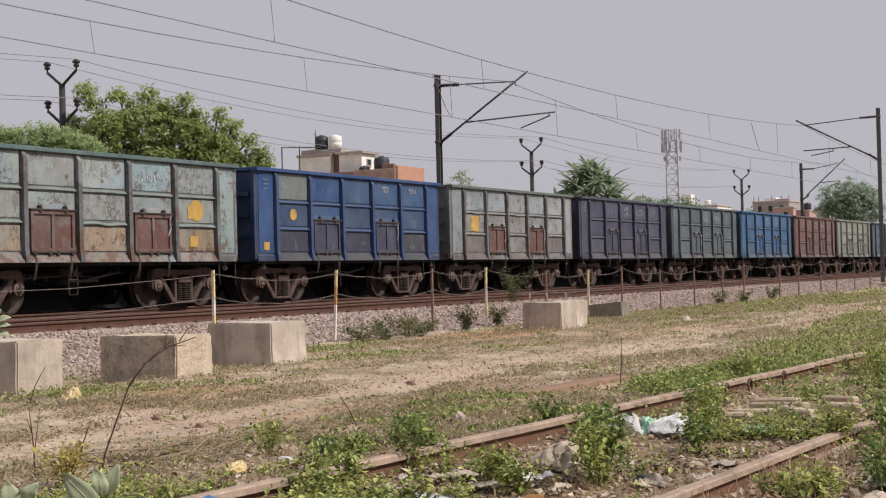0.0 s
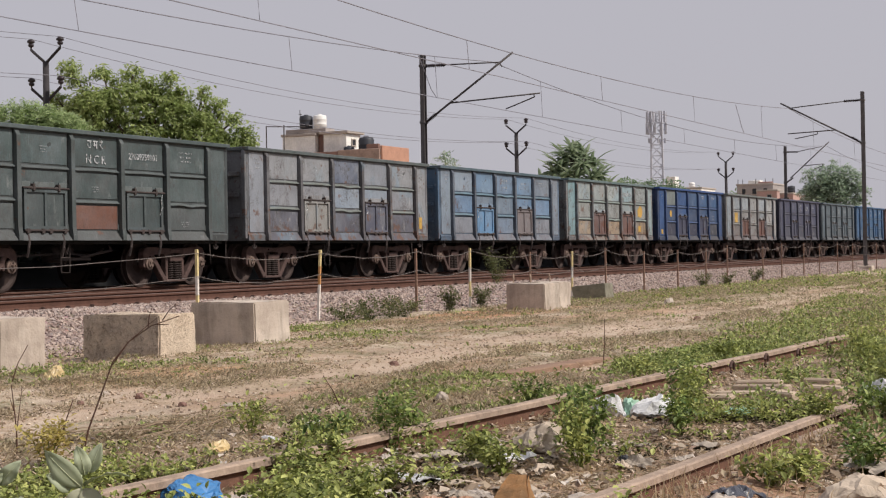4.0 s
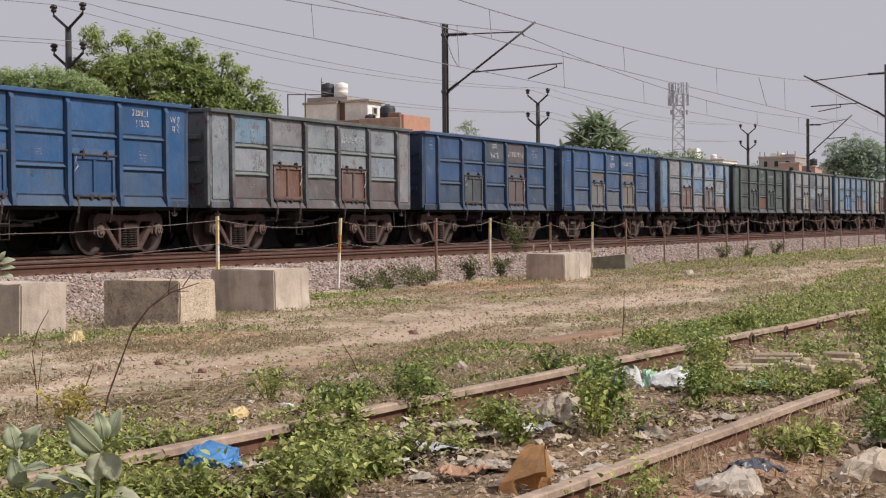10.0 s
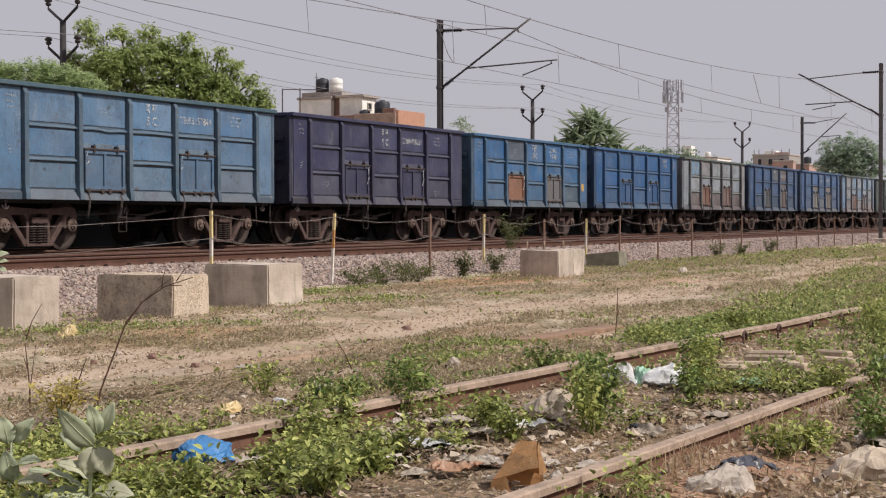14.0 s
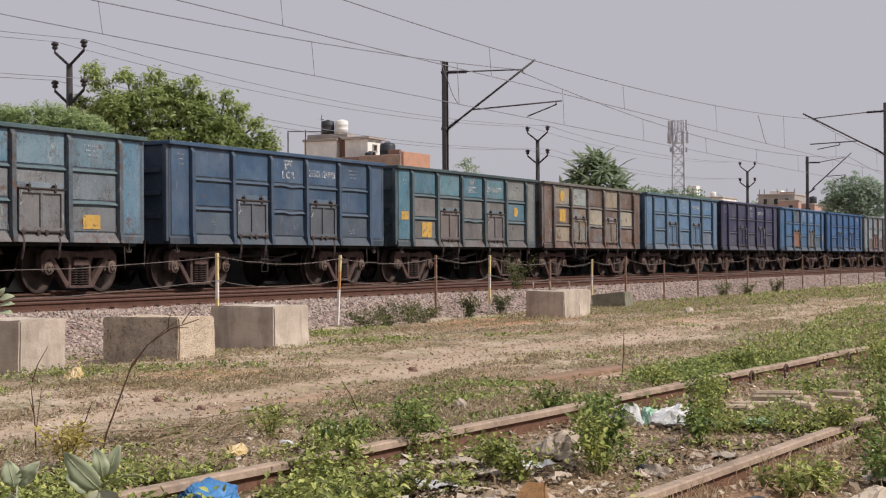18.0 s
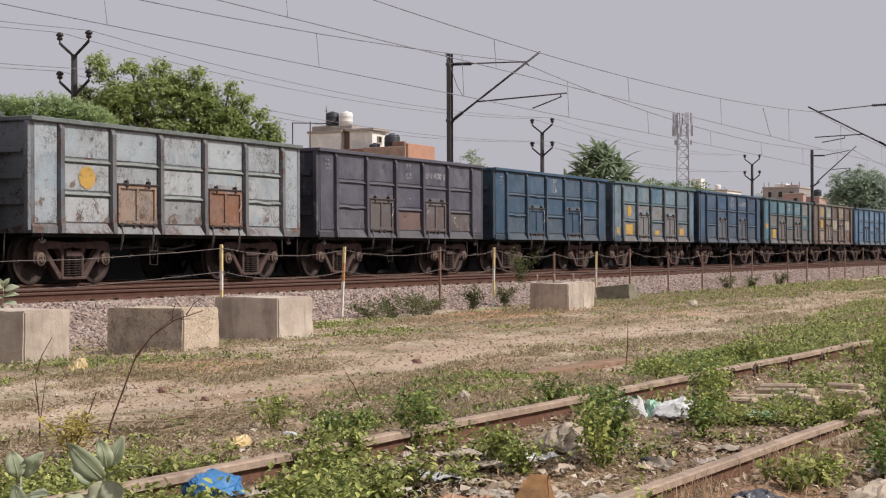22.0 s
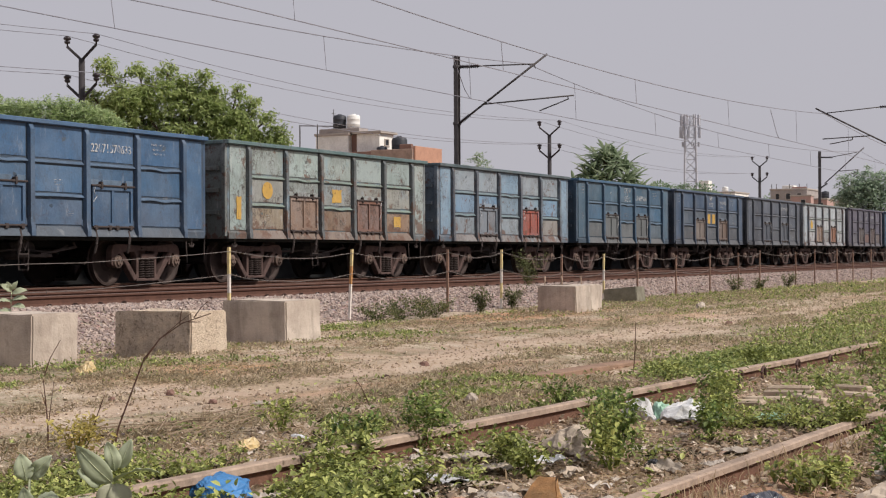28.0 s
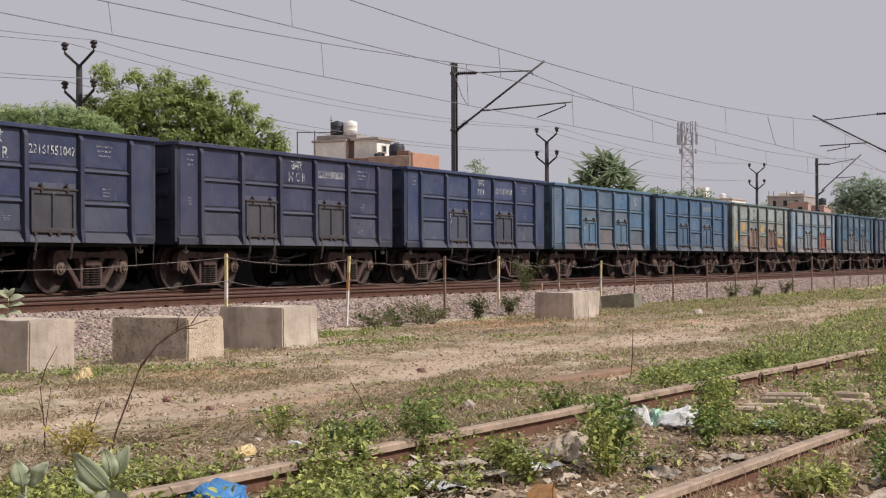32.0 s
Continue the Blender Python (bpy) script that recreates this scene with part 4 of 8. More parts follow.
    for x, z, sx, sz in rnd.sample(((-4.47, 1.95, 0.2, 0.5), (0.35, 1.45, 0.34, 0.3), (3.3, 2.02, 0.4, 0.5), (3.2, 1.36, 0.5, 0.35), (-3.2, 1.5, 0.3, 0.4), (0.0, 2.05, 0.4, 0.35), (-1.64, 2.8, 0.35, 0.4)), 3):
        piece("stencil", pose(x, face, z) @ Matrix.Diagonal((sx, 1, sz, 1)), text="small worn white stencil")
    for s, x, z, size in texts:
        me = TEXTS.get((s, size))
        if me is None:
            me = TEXTS[(s, size)] = letters(s, size, size * 0.012)
            me.materials.append(WHITE_MARK)
        placed("lettering", me, thing, "white painted lettering", pose(x, face, z))["kind"] = "stuff"
    for x, z, r in yellow:
        piece("round_mark", pose(x, face - 0.001, z) @ Matrix.Diagonal((r, 1, r * 0.88, 1)), text="round yellow paint mark")
    for i, (x, z, sx, sz) in enumerate(patches):
        piece("patch%d" % (i % 4), pose(x, face, z) @ Matrix.Diagonal((sx, 1, sz, 1)), text="flaking yellow paint patch", called="paint_patch")
    TRAIN.append((k, thing))
    return thing


WHEELS, TRAIN, TEXTS = [], [], {}
BARE = (150, 104, 80)
RED = (112, 74, 64)
NCR = (("\u0909\u092e\u0930\u0947", -0.02, 2.97, 0.26), ("NCR", 0.0, 2.69, 0.25))
ECR = (("\u092a\u0942\u092e\u0930\u0947", -0.02, 2.97, 0.26), ("E C R", 0.0, 2.69, 0.25))
SEC = (("\u0926\u092a\u0942\u092e", -0.02, 2.97, 0.26), ("SEC", 0.0, 2.69, 0.27))
SC = (("\u0926 \u092e", -0.02, 2.97, 0.26), ("S C", 0.0, 2.69, 0.25))


def figures(s, size=0.22, z=2.78):
    return (s, 1.64, z, size)


FLEET = (
    (-9, (84, 92, 116), 0.4, None, "slate-blue open bogie wagon far down the train", {}),
    (-8, (70, 80, 118), 0.3, None, "dull blue open bogie wagon far down the train", {}),
    (-7, (84, 92, 116), 0.4, None, "slate-blue open bogie wagon with flap doors", {}),
    (-6, (146, 148, 138), 0.6, None, "pale grey open bogie wagon with streaked paint", {}),
    (-5, (118, 84, 82), 0.4, None, "red-brown open bogie wagon with flap doors", {}),
    (-4, (58, 102, 150), 0.3, None, "bright blue open bogie wagon", {}),
    (-3, (92, 104, 116), 0.4, None, "grey-blue open bogie wagon with worn sides", {}),
    (-2, (74, 74, 100), 0.25, None, "dark violet-blue open bogie wagon", {}),
    (-1, (164, 164, 156), 0.85, (RED, RED), "pale grey open bogie wagon with two rust-red flap doors", {"rim": (120, 124, 122), "patches": ((-3.25, 2.1, 0.7, 1.0),), "rows": (((166, 166, 158), (150, 158, 158)), ((160, 160, 152), (150, 148, 140)), ((128, 122, 114), (150, 146, 138)))}),
    (0, (46, 80, 142), 0.3, ((66, 66, 92), (66, 66, 92)), "dark blue open bogie wagon with a round yellow mark", {"texts": (("ECR", 1.64, 2.92, 0.22), ("22101", 3.27, 2.92, 0.18)), "yellow": ((-3.25, 2.14, 0.6),), "patches": ((-4.5, 1.36, 0.3, 0.4),), "rows": (((44, 82, 140), (54, 88, 134)), ((56, 80, 120), (48, 84, 140)), ((74, 74, 88), (66, 68, 90))), "odd": {(0, 0): (120, 124, 126)}}),
    (1, (168, 172, 162), 0.95, (RED, RED), "pale flaking open bogie wagon with two rust-red flap doors", {"rim": (92, 124, 128), "yellow": ((3.3, 2.14, 1.0),), "patches": ((3.2, 2.08, 0.6, 0.6), (3.2, 1.45, 0.4, 0.5)), "texts": (figures("22060312949"),), "rows": (((160, 168, 160), (148, 170, 170), (164, 164, 154)), ((164, 168, 158), (156, 166, 160)), ((168, 158, 138), (162, 140, 112))), "odd": {(9, 0): (130, 164, 164), (9, 1): (150, 168, 162)}}),
    (2, (112, 150, 178), 0.65, ((110, 152, 184), (134, 124, 118)), "light blue open bogie wagon with faded sides", {"rim": (72, 104, 122), "rows": (((116, 146, 170), (136, 148, 156), (124, 148, 168)), ((116, 146, 172), (130, 148, 160)), ((136, 140, 144), (124, 140, 154)))}),
    (3, (148, 150, 144), 0.85, ((158, 156, 146), (92, 94, 106)), "grey patched open bogie wagon with worn sides", {"rim": (86, 100, 102), "rows": (((146, 150, 152), (152, 153, 150)), ((142, 154, 162), (146, 148, 148)), ((100, 100, 106), (140, 136, 130))), "odd": {(2, 0): (104, 112, 124)}, "patches": ((4.45, 1.5, 0.25, 0.7),)}),
    (4, (82, 92, 94), 0.4, None, "dark grey-green open bogie wagon", {"texts": (("\u0909 \u092e \u0930\u0947", -0.02, 2.97, 0.24), ("N C R", 0.0, 2.66, 0.25), figures("22009759101", 0.19)), "odd": {(2, 2): (128, 84, 66)}}),
    (5, (146, 164, 176), 0.95, ((134, 108, 100), (120, 104, 98)), "light blue open bogie wagon with large rust patches", {"rim": (84, 104, 112), "rows": (((152, 162, 170), (136, 162, 182), (160, 160, 158)), ((140, 158, 172), (152, 158, 162)), ((142, 132, 126), (150, 146, 142))), "odd": {(9, 0): (106, 144, 176), (9, 1): (112, 148, 176), (1, 0): (124, 158, 182), (3, 0): (124, 152, 176), (2, 1): (128, 156, 178)}}),
    (6, (64, 98, 148), 0.45, ((126, 126, 124), (132, 126, 120)), "blue open bogie wagon with bleached flap doors", {"texts": (*NCR, figures("22130307621")), "rows": (((62, 96, 146), (66, 100, 150)), ((70, 100, 146), (76, 98, 136)), ((104, 108, 120), (84, 98, 130))), "odd": {(1, 1): (132, 124, 116), (3, 1): (130, 116, 104)}}),
    (7, (56, 86, 132), 0.35, ((84, 86, 94), (110, 100, 98)), "deep blue open bogie wagon with grey flap doors", {"texts": (("\u092a\u092e\u0930\u0947", -0.02, 2.97, 0.26), ("WCR", 0.0, 2.69, 0.26), figures("22092202312")), "odd": {(3, 0): (106, 100, 102), (2, 0): (84, 92, 108), (3, 1): (104, 96, 96)}}),
    (8, (152, 156, 152), 0.8, ((120, 82, 66), (112, 82, 72)), "weathered grey open bogie wagon with rusted flap doors", {"rim": (92, 108, 110), "texts": (figures("22111390117"),), "rows": (((142, 150, 152), (128, 156, 174), (146, 144, 142)), ((146, 150, 150), (140, 150, 156)), ((104, 94, 88), (112, 102, 96)))}),
    (9, (46, 94, 150), 0.25, None, "bright blue open bogie wagon with white stencils", {"texts": (("220821", 3.22, 2.96, 0.19), ("11530", 3.28, 2.74, 0.19), ("W R", 4.47, 2.88, 0.2), ("\u092a \u0930\u0947", 4.47, 2.68, 0.2)), "rows": (((46, 94, 150),), ((50, 96, 152),), ((62, 98, 144),))}),
    (10, (66, 108, 150), 0.45, (BARE, (112, 110, 112)), "blue open bogie wagon with one orange-rust flap door", {"texts": (*SEC, ("221415", 1.60, 2.93, 0.22), ("90035", 1.64, 2.71, 0.22)), "patches": ((4.45, 1.72, 0.32, 0.55),), "rows": (((54, 104, 158),), ((56, 108, 162),), ((86, 106, 128), (70, 106, 146))), "odd": {(1, 0): (84, 92, 112)}}),
    (11, (58, 57, 94), 0.2, None, "dark violet open bogie wagon with white lettering", {"texts": (*SC, figures("22094158151"))}),
    (12, (94, 126, 164), 0.45, None, "light blue open bogie wagon with sound paint", {"texts": (*SC, figures("22095157844")), "rim": (72, 100, 118), "rows": (((98, 130, 168), (90, 122, 162)), ((94, 128, 168),), ((112, 126, 150), (100, 126, 156)))}),
    (13, (126, 114, 100), 1.0, ((136, 122, 106), (132, 118, 102)), "brown mottled open bogie wagon with flaking paint and yellow patches", {"rim": (116, 112, 98), "yellow": ((-3.2, 2.80, 0.8),), "patches": ((-3.2, 2.12, 0.7, 0.9),), "rows": (((150, 156, 146), (112, 88, 74), (150, 134, 112)), ((112, 86, 70), (172, 160, 140), (140, 118, 96)), ((120, 88, 70), (160, 146, 124)))}),
    (14, (90, 116, 132), 0.6, ((118, 106, 102), (116, 108, 108)), "teal open bogie wagon with yellow paint patches", {"rim": (70, 86, 92), "texts": (("\u0926\u092a\u0942\u092e\u0930\u0947", -0.02, 2.97, 0.2), ("SECR", 0.0, 2.72, 0.27), figures("22140820870", 0.21)), "yellow": ((3.3, 2.14, 0.65),), "patches": ((-3.1, 1.48, 0.8, 0.9), (-4.46, 1.86, 0.55, 0.5)), "rows": (((84, 130, 154), (98, 134, 150), (132, 134, 132)), ((90, 128, 148), (124, 122, 120)), ((120, 116, 114), (106, 118, 128)))}),
    (15, (64, 90, 124), 0.4, ((102, 104, 116), (98, 100, 112)), "slate-blue open bogie wagon with grimy sides", {"texts": (*ECR, figures("22101124843", 0.24))}),
    (16, (106, 134, 146), 0.75, ((130, 128, 122), (126, 122, 116)), "pale teal open bogie wagon with a round yellow mark", {"rim": (66, 104, 116), "yellow": ((-3.25, 2.16, 0.9),), "patches": ((-3.25, 1.45, 0.95, 0.8), (0.05, 1.36, 0.7, 0.35), (3.2, 1.42, 0.7, 0.6), (-4.5, 1.4, 0.35, 0.5)), "rows": (((92, 132, 150), (116, 140, 148), (140, 146, 144)), ((128, 140, 142), (142, 144, 140)), ((140, 136, 128), (128, 132, 130)))}),
    (17, (64, 93, 124), 0.4, None, "blue open bogie wagon with dull sides", {"texts": (("\u092a\u0942 \u0930\u0947", -0.02, 2.97, 0.26), ("E R", 0.0, 2.69, 0.3))}),
    (18, (94, 87, 106), 0.5, ((108, 98, 96), (110, 96, 94)), "violet-grey open bogie wagon with a pale scratch", {"texts": (("\u092e \u0930\u0947", -0.02, 2.97, 0.22), ("C R", 0.0, 2.72, 0.22), ("C", 2.95, 1.52, 0.3), figures("22011400310", 0.24)), "odd": {(2, 2): (128, 96, 88), (4, 2): (106, 94, 92)}}),
    (19, (184, 188, 184), 0.85, ((166, 138, 116), (152, 104, 76)), "white open bogie wagon with orange rusty flap doors", {"rim": (140, 146, 146), "yellow": ((-3.25, 2.12, 0.95),), "rows": (((182, 188, 186), (176, 184, 184)), ((182, 186, 182),), ((186, 188, 184), (172, 174, 168)))}),
    (20, (94, 98, 114), 0.35, None, "grey-violet open bogie wagon with small white stencils", {"texts": (figures("22071419543", 0.24),)}),
    (21, (74, 90, 118), 0.45, ((128, 116, 108), (120, 102, 92)), "blue-grey open bogie wagon with two orange paint squares", {"texts": (*ECR, figures("22101428828", 0.22, 2.80), ("BOBS", 1.62, 2.62, 0.14)), "patches": ((-0.36, 2.1, 0.58, 0.85), (0.38, 2.1, 0.5, 0.85)), "rows": (((70, 90, 120),), ((94, 100, 114), (86, 96, 114)), ((96, 97, 106),))}),
    (22, (74, 108, 142), 0.4, ((116, 116, 120), (112, 112, 116)), "blue open bogie wagon with faded stencils", {"texts": (("\u0926 \u092a\u0942 \u092e", 0.1, 2.95, 0.32), ("S E C", 0.12, 2.64, 0.3), figures("2214592634", 0.25, 2.7)), "rows": (((70, 102, 132), (76, 104, 128)), ((72, 106, 138), (84, 104, 124)), ((112, 114, 120), (96, 110, 126)))}),
    (23, (138, 164, 178), 0.9, ((130, 138, 142), (168, 88, 72)), "pale blue open bogie wagon with one red flap door", {"rim": (88, 110, 122), "rows": (((136, 164, 180), (152, 162, 164)), ((142, 164, 174), (128, 160, 182)), ((158, 152, 140), (148, 158, 160)))}),
    (24, (166, 176, 162), 1.0, ((148, 122, 104), (134, 96, 80)), "pale green open bogie wagon with rust and yellow flakes", {"rim": (96, 136, 140), "yellow": ((-3.25, 2.14, 0.85),), "patches": ((-4.46, 1.7, 0.25, 1.1), (0.0, 2.1, 0.6, 0.7), (3.25, 1.5, 0.5, 0.6)), "rows": (((164, 178, 168), (160, 170, 158)), ((164, 164, 150), (158, 166, 154)), ((150, 124, 102), (158, 142, 118)))}),
    (25, (76, 108, 148), 0.4, None, "blue open bogie wagon with white lettering", {"texts": (figures("22071570633", 0.24),), "rows": (((78, 110, 150), (72, 104, 144)), ((78, 110, 148),), ((96, 110, 132), (84, 106, 138)))}),
    (26, (88, 122, 156), 0.5, ((92, 126, 158), (90, 118, 148)), "light blue open bogie wagon with streaked sides", {"texts": (("22071", 3.25, 2.90, 0.2), ("7291", 3.3, 2.70, 0.2)), "rows": (((84, 122, 168), (100, 122, 154)), ((90, 122, 160), (108, 116, 136)), ((122, 114, 118), (104, 112, 128)))}),
    (27, (58, 71, 114), 0.25, ((76, 80, 102), (70, 72, 90)), "navy open bogie wagon with white stencils", {"texts": (*NCR, figures("22131612068", 0.24, 2.76))}),
    (28, (60, 62, 97), 0.2, ((78, 72, 82), (76, 72, 82)), "dark violet-blue open bogie wagon with white lettering", {"texts": (("\u0909\u092e\u0930\u0947", -0.02, 2.95, 0.32), ("N C R", 0.0, 2.66, 0.3), figures("22131583030", 0.25))}),
    (29, (58, 64, 101), 0.2, ((78, 72, 82), (76, 72, 82)), "dark blue open bogie wagon with white lettering", {"texts": (("\u0909\u092e\u0930\u0947", -0.02, 2.95, 0.32), ("N C R", 0.0, 2.66, 0.3), figures("22161551047", 0.25))}),
    (30, (62, 78, 118), 0.3, None, "dull blue open bogie wagon near the tail", {}),
    (31, (70, 92, 120), 0.3, None, "slate-blue open bogie wagon near the tail", {}),
)
for k, rgb, wear, doors, label, extra in FLEET:
    dd = doors or (tuple(int(c * 0.92) for c in rgb),) * 2
    build_wagon(k, rgb, wear, dd, label, **extra)


def motions():
    """The whole train rolls away along the far track, and its wheels turn."""
    times = [i * 0.5 for i in range(65)]
    for k, thing in TRAIN:
        walk(thing, [(t, pose(place_of(k) + run(t), TRACK_FAR, RAIL_Z)) for t in times])
    steps = [2 * i / FPS for i in range(481)]
    spins = [(t, Matrix.Rotation(run(t) / 0.5, 4, "Y")) for t in steps]
    for ws in WHEELS:
        spot = Matrix.Translation(ws.location)
        walk(ws, [(t, spot @ m) for t, m in spins])


# ---- overhead line ----
def insulator(bm, p, q, r=0.075, n=9):
    """A ribbed rod insulator between two points."""
    p, q = Vector(p), Vector(q)
    d = q - p
    axis = d.to_track_quat("Z", "Y").to_matrix().to_4x4()
    prof = [(r * 0.45, 0.0)]
    for i in range(n):
        h = d.length * (i + 0.5) / n
        prof += [(r * 0.5, h - d.length * 0.3 / n), (r, h), (r * 0.5, h + d.length * 0.3 / n)]
    prof.append((r * 0.45, d.length))
    fresh = bmesh.new()
    lathe(fresh, prof, 10)
    fresh.transform(Matrix.Translation(p) @ axis)
    me = bpy.data.meshes.new("tmp")
    fresh.to_mesh(me)
    fresh.free()
    bm.from_mesh(me)
    bpy.data.meshes.remove(me)


def build_mast(x, y, top, toward, label, foot, arm=None):
    """A steel mast with its cantilever reaching toward the track."""
    thing = empty("catenary_mast", label, "railway mast", pose(x, y, 0), group="catenary masts")
    s = toward
    bm = bmesh.new()
    for a in (-0.10, 0.10):
        box(bm, a - 0.012, a + 0.012, -0.075, 0.075, foot, top)
    box(bm, -0.088, 0.088, -0.008, 0.008, foot, top)
    part("column", bm, GALV, thing)
    bm = bmesh.new()
    box(bm, -0.35, 0.35, -0.35, 0.35, foot - 0.5, foot + 0.25)
    part("footing", bm, CONCRETE, thing, bevel=0.03)

    def rod(name, pts, r):
        bm = bmesh.new()
        tube(bm, [(0, s * a, z) for a, z in pts], r, 8)
        return part(name, bm, GALV, thing, smooth=True)

    zs = top - 7.97
    if arm is None:
        rod("strut", [(0.32, 5.75 + zs), (3.44, 7.83 + zs)], 0.038)
        rod("stay_tube", [(0.75, 7.57 + zs), (2.95, 7.52 + zs)], 0.024)
        rod("register_arm", [(1.02, 6.22 + zs), (4.42, 6.37 + zs)], 0.026)
        rod("steady_arm", [(4.22, 6.26 + zs), (4.0, 6.18 + zs), (3.15, 5.90 + zs)], 0.022)
        rod("hanger", [(4.18, 6.36 + zs), (4.22, 6.24 + zs)], 0.02)
        rod("jumper", [(2.93, 7.52 + zs), (3.02, 7.36 + zs)], 0.02)
    else:
        tip, stay, register, steady = arm
        rod("strut", [(0.32, 5.59 + zs + 0.30 * (tip[1] - 5.59 - zs) / tip[0]), tip], 0.038)
        rod("stay_tube", [(0.75, 7.57 + zs), stay], 0.024)
        rod("register_arm", register, 0.026)
        rod("steady_arm", steady, 0.022)
        rod("hanger", [(steady[0][0], steady[0][1] + 0.12), steady[0]], 0.02)
    for nm, p, q in (("strut_insulator", (0.08, 5.59), (0.50, 5.87)), ("stay_insulator", (0.12, 7.58), (0.85, 7.565))):
        bm = bmesh.new()
        insulator(bm, (0, s * p[0], p[1] + zs), (0, s * q[0], q[1] + zs))
        part(nm, bm, PORCELAIN, thing, "dark ribbed insulator", smooth=True)
    for z in (5.59 + zs, 7.58 + zs):
        bm = bmesh.new()
        box(bm, -0.14, 0.14, -0.10, 0.10, z - 0.05, z + 0.05)
        part("clamp", bm, GALV, thing, bevel=0.01)
    return thing


build_mast(51.04, 24.7, 7.97, -1, "grey steel mast with a slanting cantilever behind the far track", -0.2)
build_mast(75.6, 14.05, 8.10, 1, "grey steel mast with a slanting cantilever beside the fence", -0.2, ((3.81, 7.76), (3.28, 7.52), ((1.26, 6.38), (3.49, 6.31)), ((2.10, 6.23), (3.15, 6.06))))
build_mast(105.6, 24.7, 7.62, -1, "grey steel mast with a slanting cantilever far down the line", -0.2, ((2.88, 7.78), (2.44, 7.50), ((1.15, 6.29), (2.51, 6.36)), ((2.45, 6.24), (1.9, 6.05))))
build_mast(160.2, 24.7, 7.7, -1, "grey steel mast with a slanting cantilever in the far distance", -0.2)


def build_catenary(name, y, masts, gap, z_mast, sag, z_wire, label):
    """Messenger and contact wire with droppers, from mast to mast."""
    thing = empty(name, label, "overhead wire", kind="structure")
    mess, drops = [], []
    spans = [masts + gap * i for i in range(-2, 6)]
    for a in spans:
        for i in range(24):
            u = i / 24
            x = a + gap * u
            mess.append((x, y, z_mast - 4 * sag * u * (1 - u)))
        for i in range(6):
            u = (i + 0.5) / 6
            drops.append((a + gap * u, z_mast - 4 * sag * u * (1 - u)))
    bm = bmesh.new()
    tube(bm, mess, 0.014, 5)
    part("messenger_wire", bm, WIRE, thing)
    bm = bmesh.new()
    tube(bm, [(x, y, z_wire + 0.1) for x, _, _ in mess[::6]], 0.012, 5)
    part("contact_wire", bm, WIRE, thing)
    for x, z in drops:
        if -20 < x < 200:
            bm = bmesh.new()
            tube(bm, [(x - 0.06, y, z), (x + 0.02, y, (z + z_wire) / 2), (x + 0.08, y, z_wire + 0.1)], 0.009, 4)
            part("dropper", bm, WIRE, thing)
    return thing


build_catenary("catenary_far", 22.04, 51.04, 54.6, 7.55, 0.92, 5.86, "messenger and contact wires over the far track")
build_catenary("catenary_near", 17.47, 75.6, 63.0, 7.50, 0.93, 5.73, "messenger and contact wires over the near track")
for (x, y, z0, z1) in ((45.2, 22.04, 7.2, 5.96), (66.0, 17.47, 6.93, 5.83)):
    bm = bmesh.new()
    tube(bm, [(x, y, z0), (x + 0.5, y, (z0 + z1) / 2 + 0.1), (x + 0.9, y, z1 + 0.25), (x + 1.3, y, z1)], 0.012, 5)
    tagged(part("jumper_wire", bm, WIRE), "slack jumper wire hung between the overhead wires", "overhead wire", kind="structure")

# ---- power poles ----
POLE_Y = 40.0
POLES = ((49.45, 8.6), (96.35, 8.69), (147.16, 9.05))


def build_pole(x, top, label):
    thing = empty("power_pole", label, "power pole", pose(x, POLE_Y, 0), group="power poles")
    bm = bmesh.new()
    tube(bm, [(0, 0, -0.6), (0, 0, top)], 0.17, 10, taper=0.12)
    part("pole", bm, POLE, thing, smooth=True)
    for z in (top, top - 1.5):
        for s in (-1, 1):
            bm = bmesh.new()
            bar = [(0, 0, z - 0.06), (0, s * 0.70, z + 0.50)]
            tube(bm, bar, 0.055, 6)
            part("arm", bm, POLE, thing)
            bm = bmesh.new()
            lathe(bm, [(0.03, 0.0), (0.03, 0.12), (0.10, 0.14), (0.12, 0.22), (0.07, 0.26), (0.15, 0.30), (0.15, 0.36), (0.06, 0.44)], 10, "z", (0, s * 0.70, z + 0.48))
            part("insulator", bm, PORCELAIN, thing, "dark pin insulator", smooth=True)
    return thing


for x, top in POLES:
    build_pole(x, top, "dark power pole with two pairs of slanting arms")
wires = empty("power_wires", "thin power wires strung from pole to pole", "power wire", kind="structure")
ends = [(3.5, 8.6), *POLES]
for s in (-1, 1):
    for dz in (0.92, -0.58):
        pts = []
        for (xa, za), (xb, zb) in zip(ends, ends[1:]):
            pts += [(xa + (xb - xa) * u / 12, POLE_Y + s * 0.7, za + (zb - za) * u / 12 + dz - 4 * 0.75 * (u / 12) * (1 - u / 12)) for u in range(12)]
        bm = bmesh.new()
        tube(bm, pts, 0.012, 4)
        part("wire", bm, WIRE, wires)

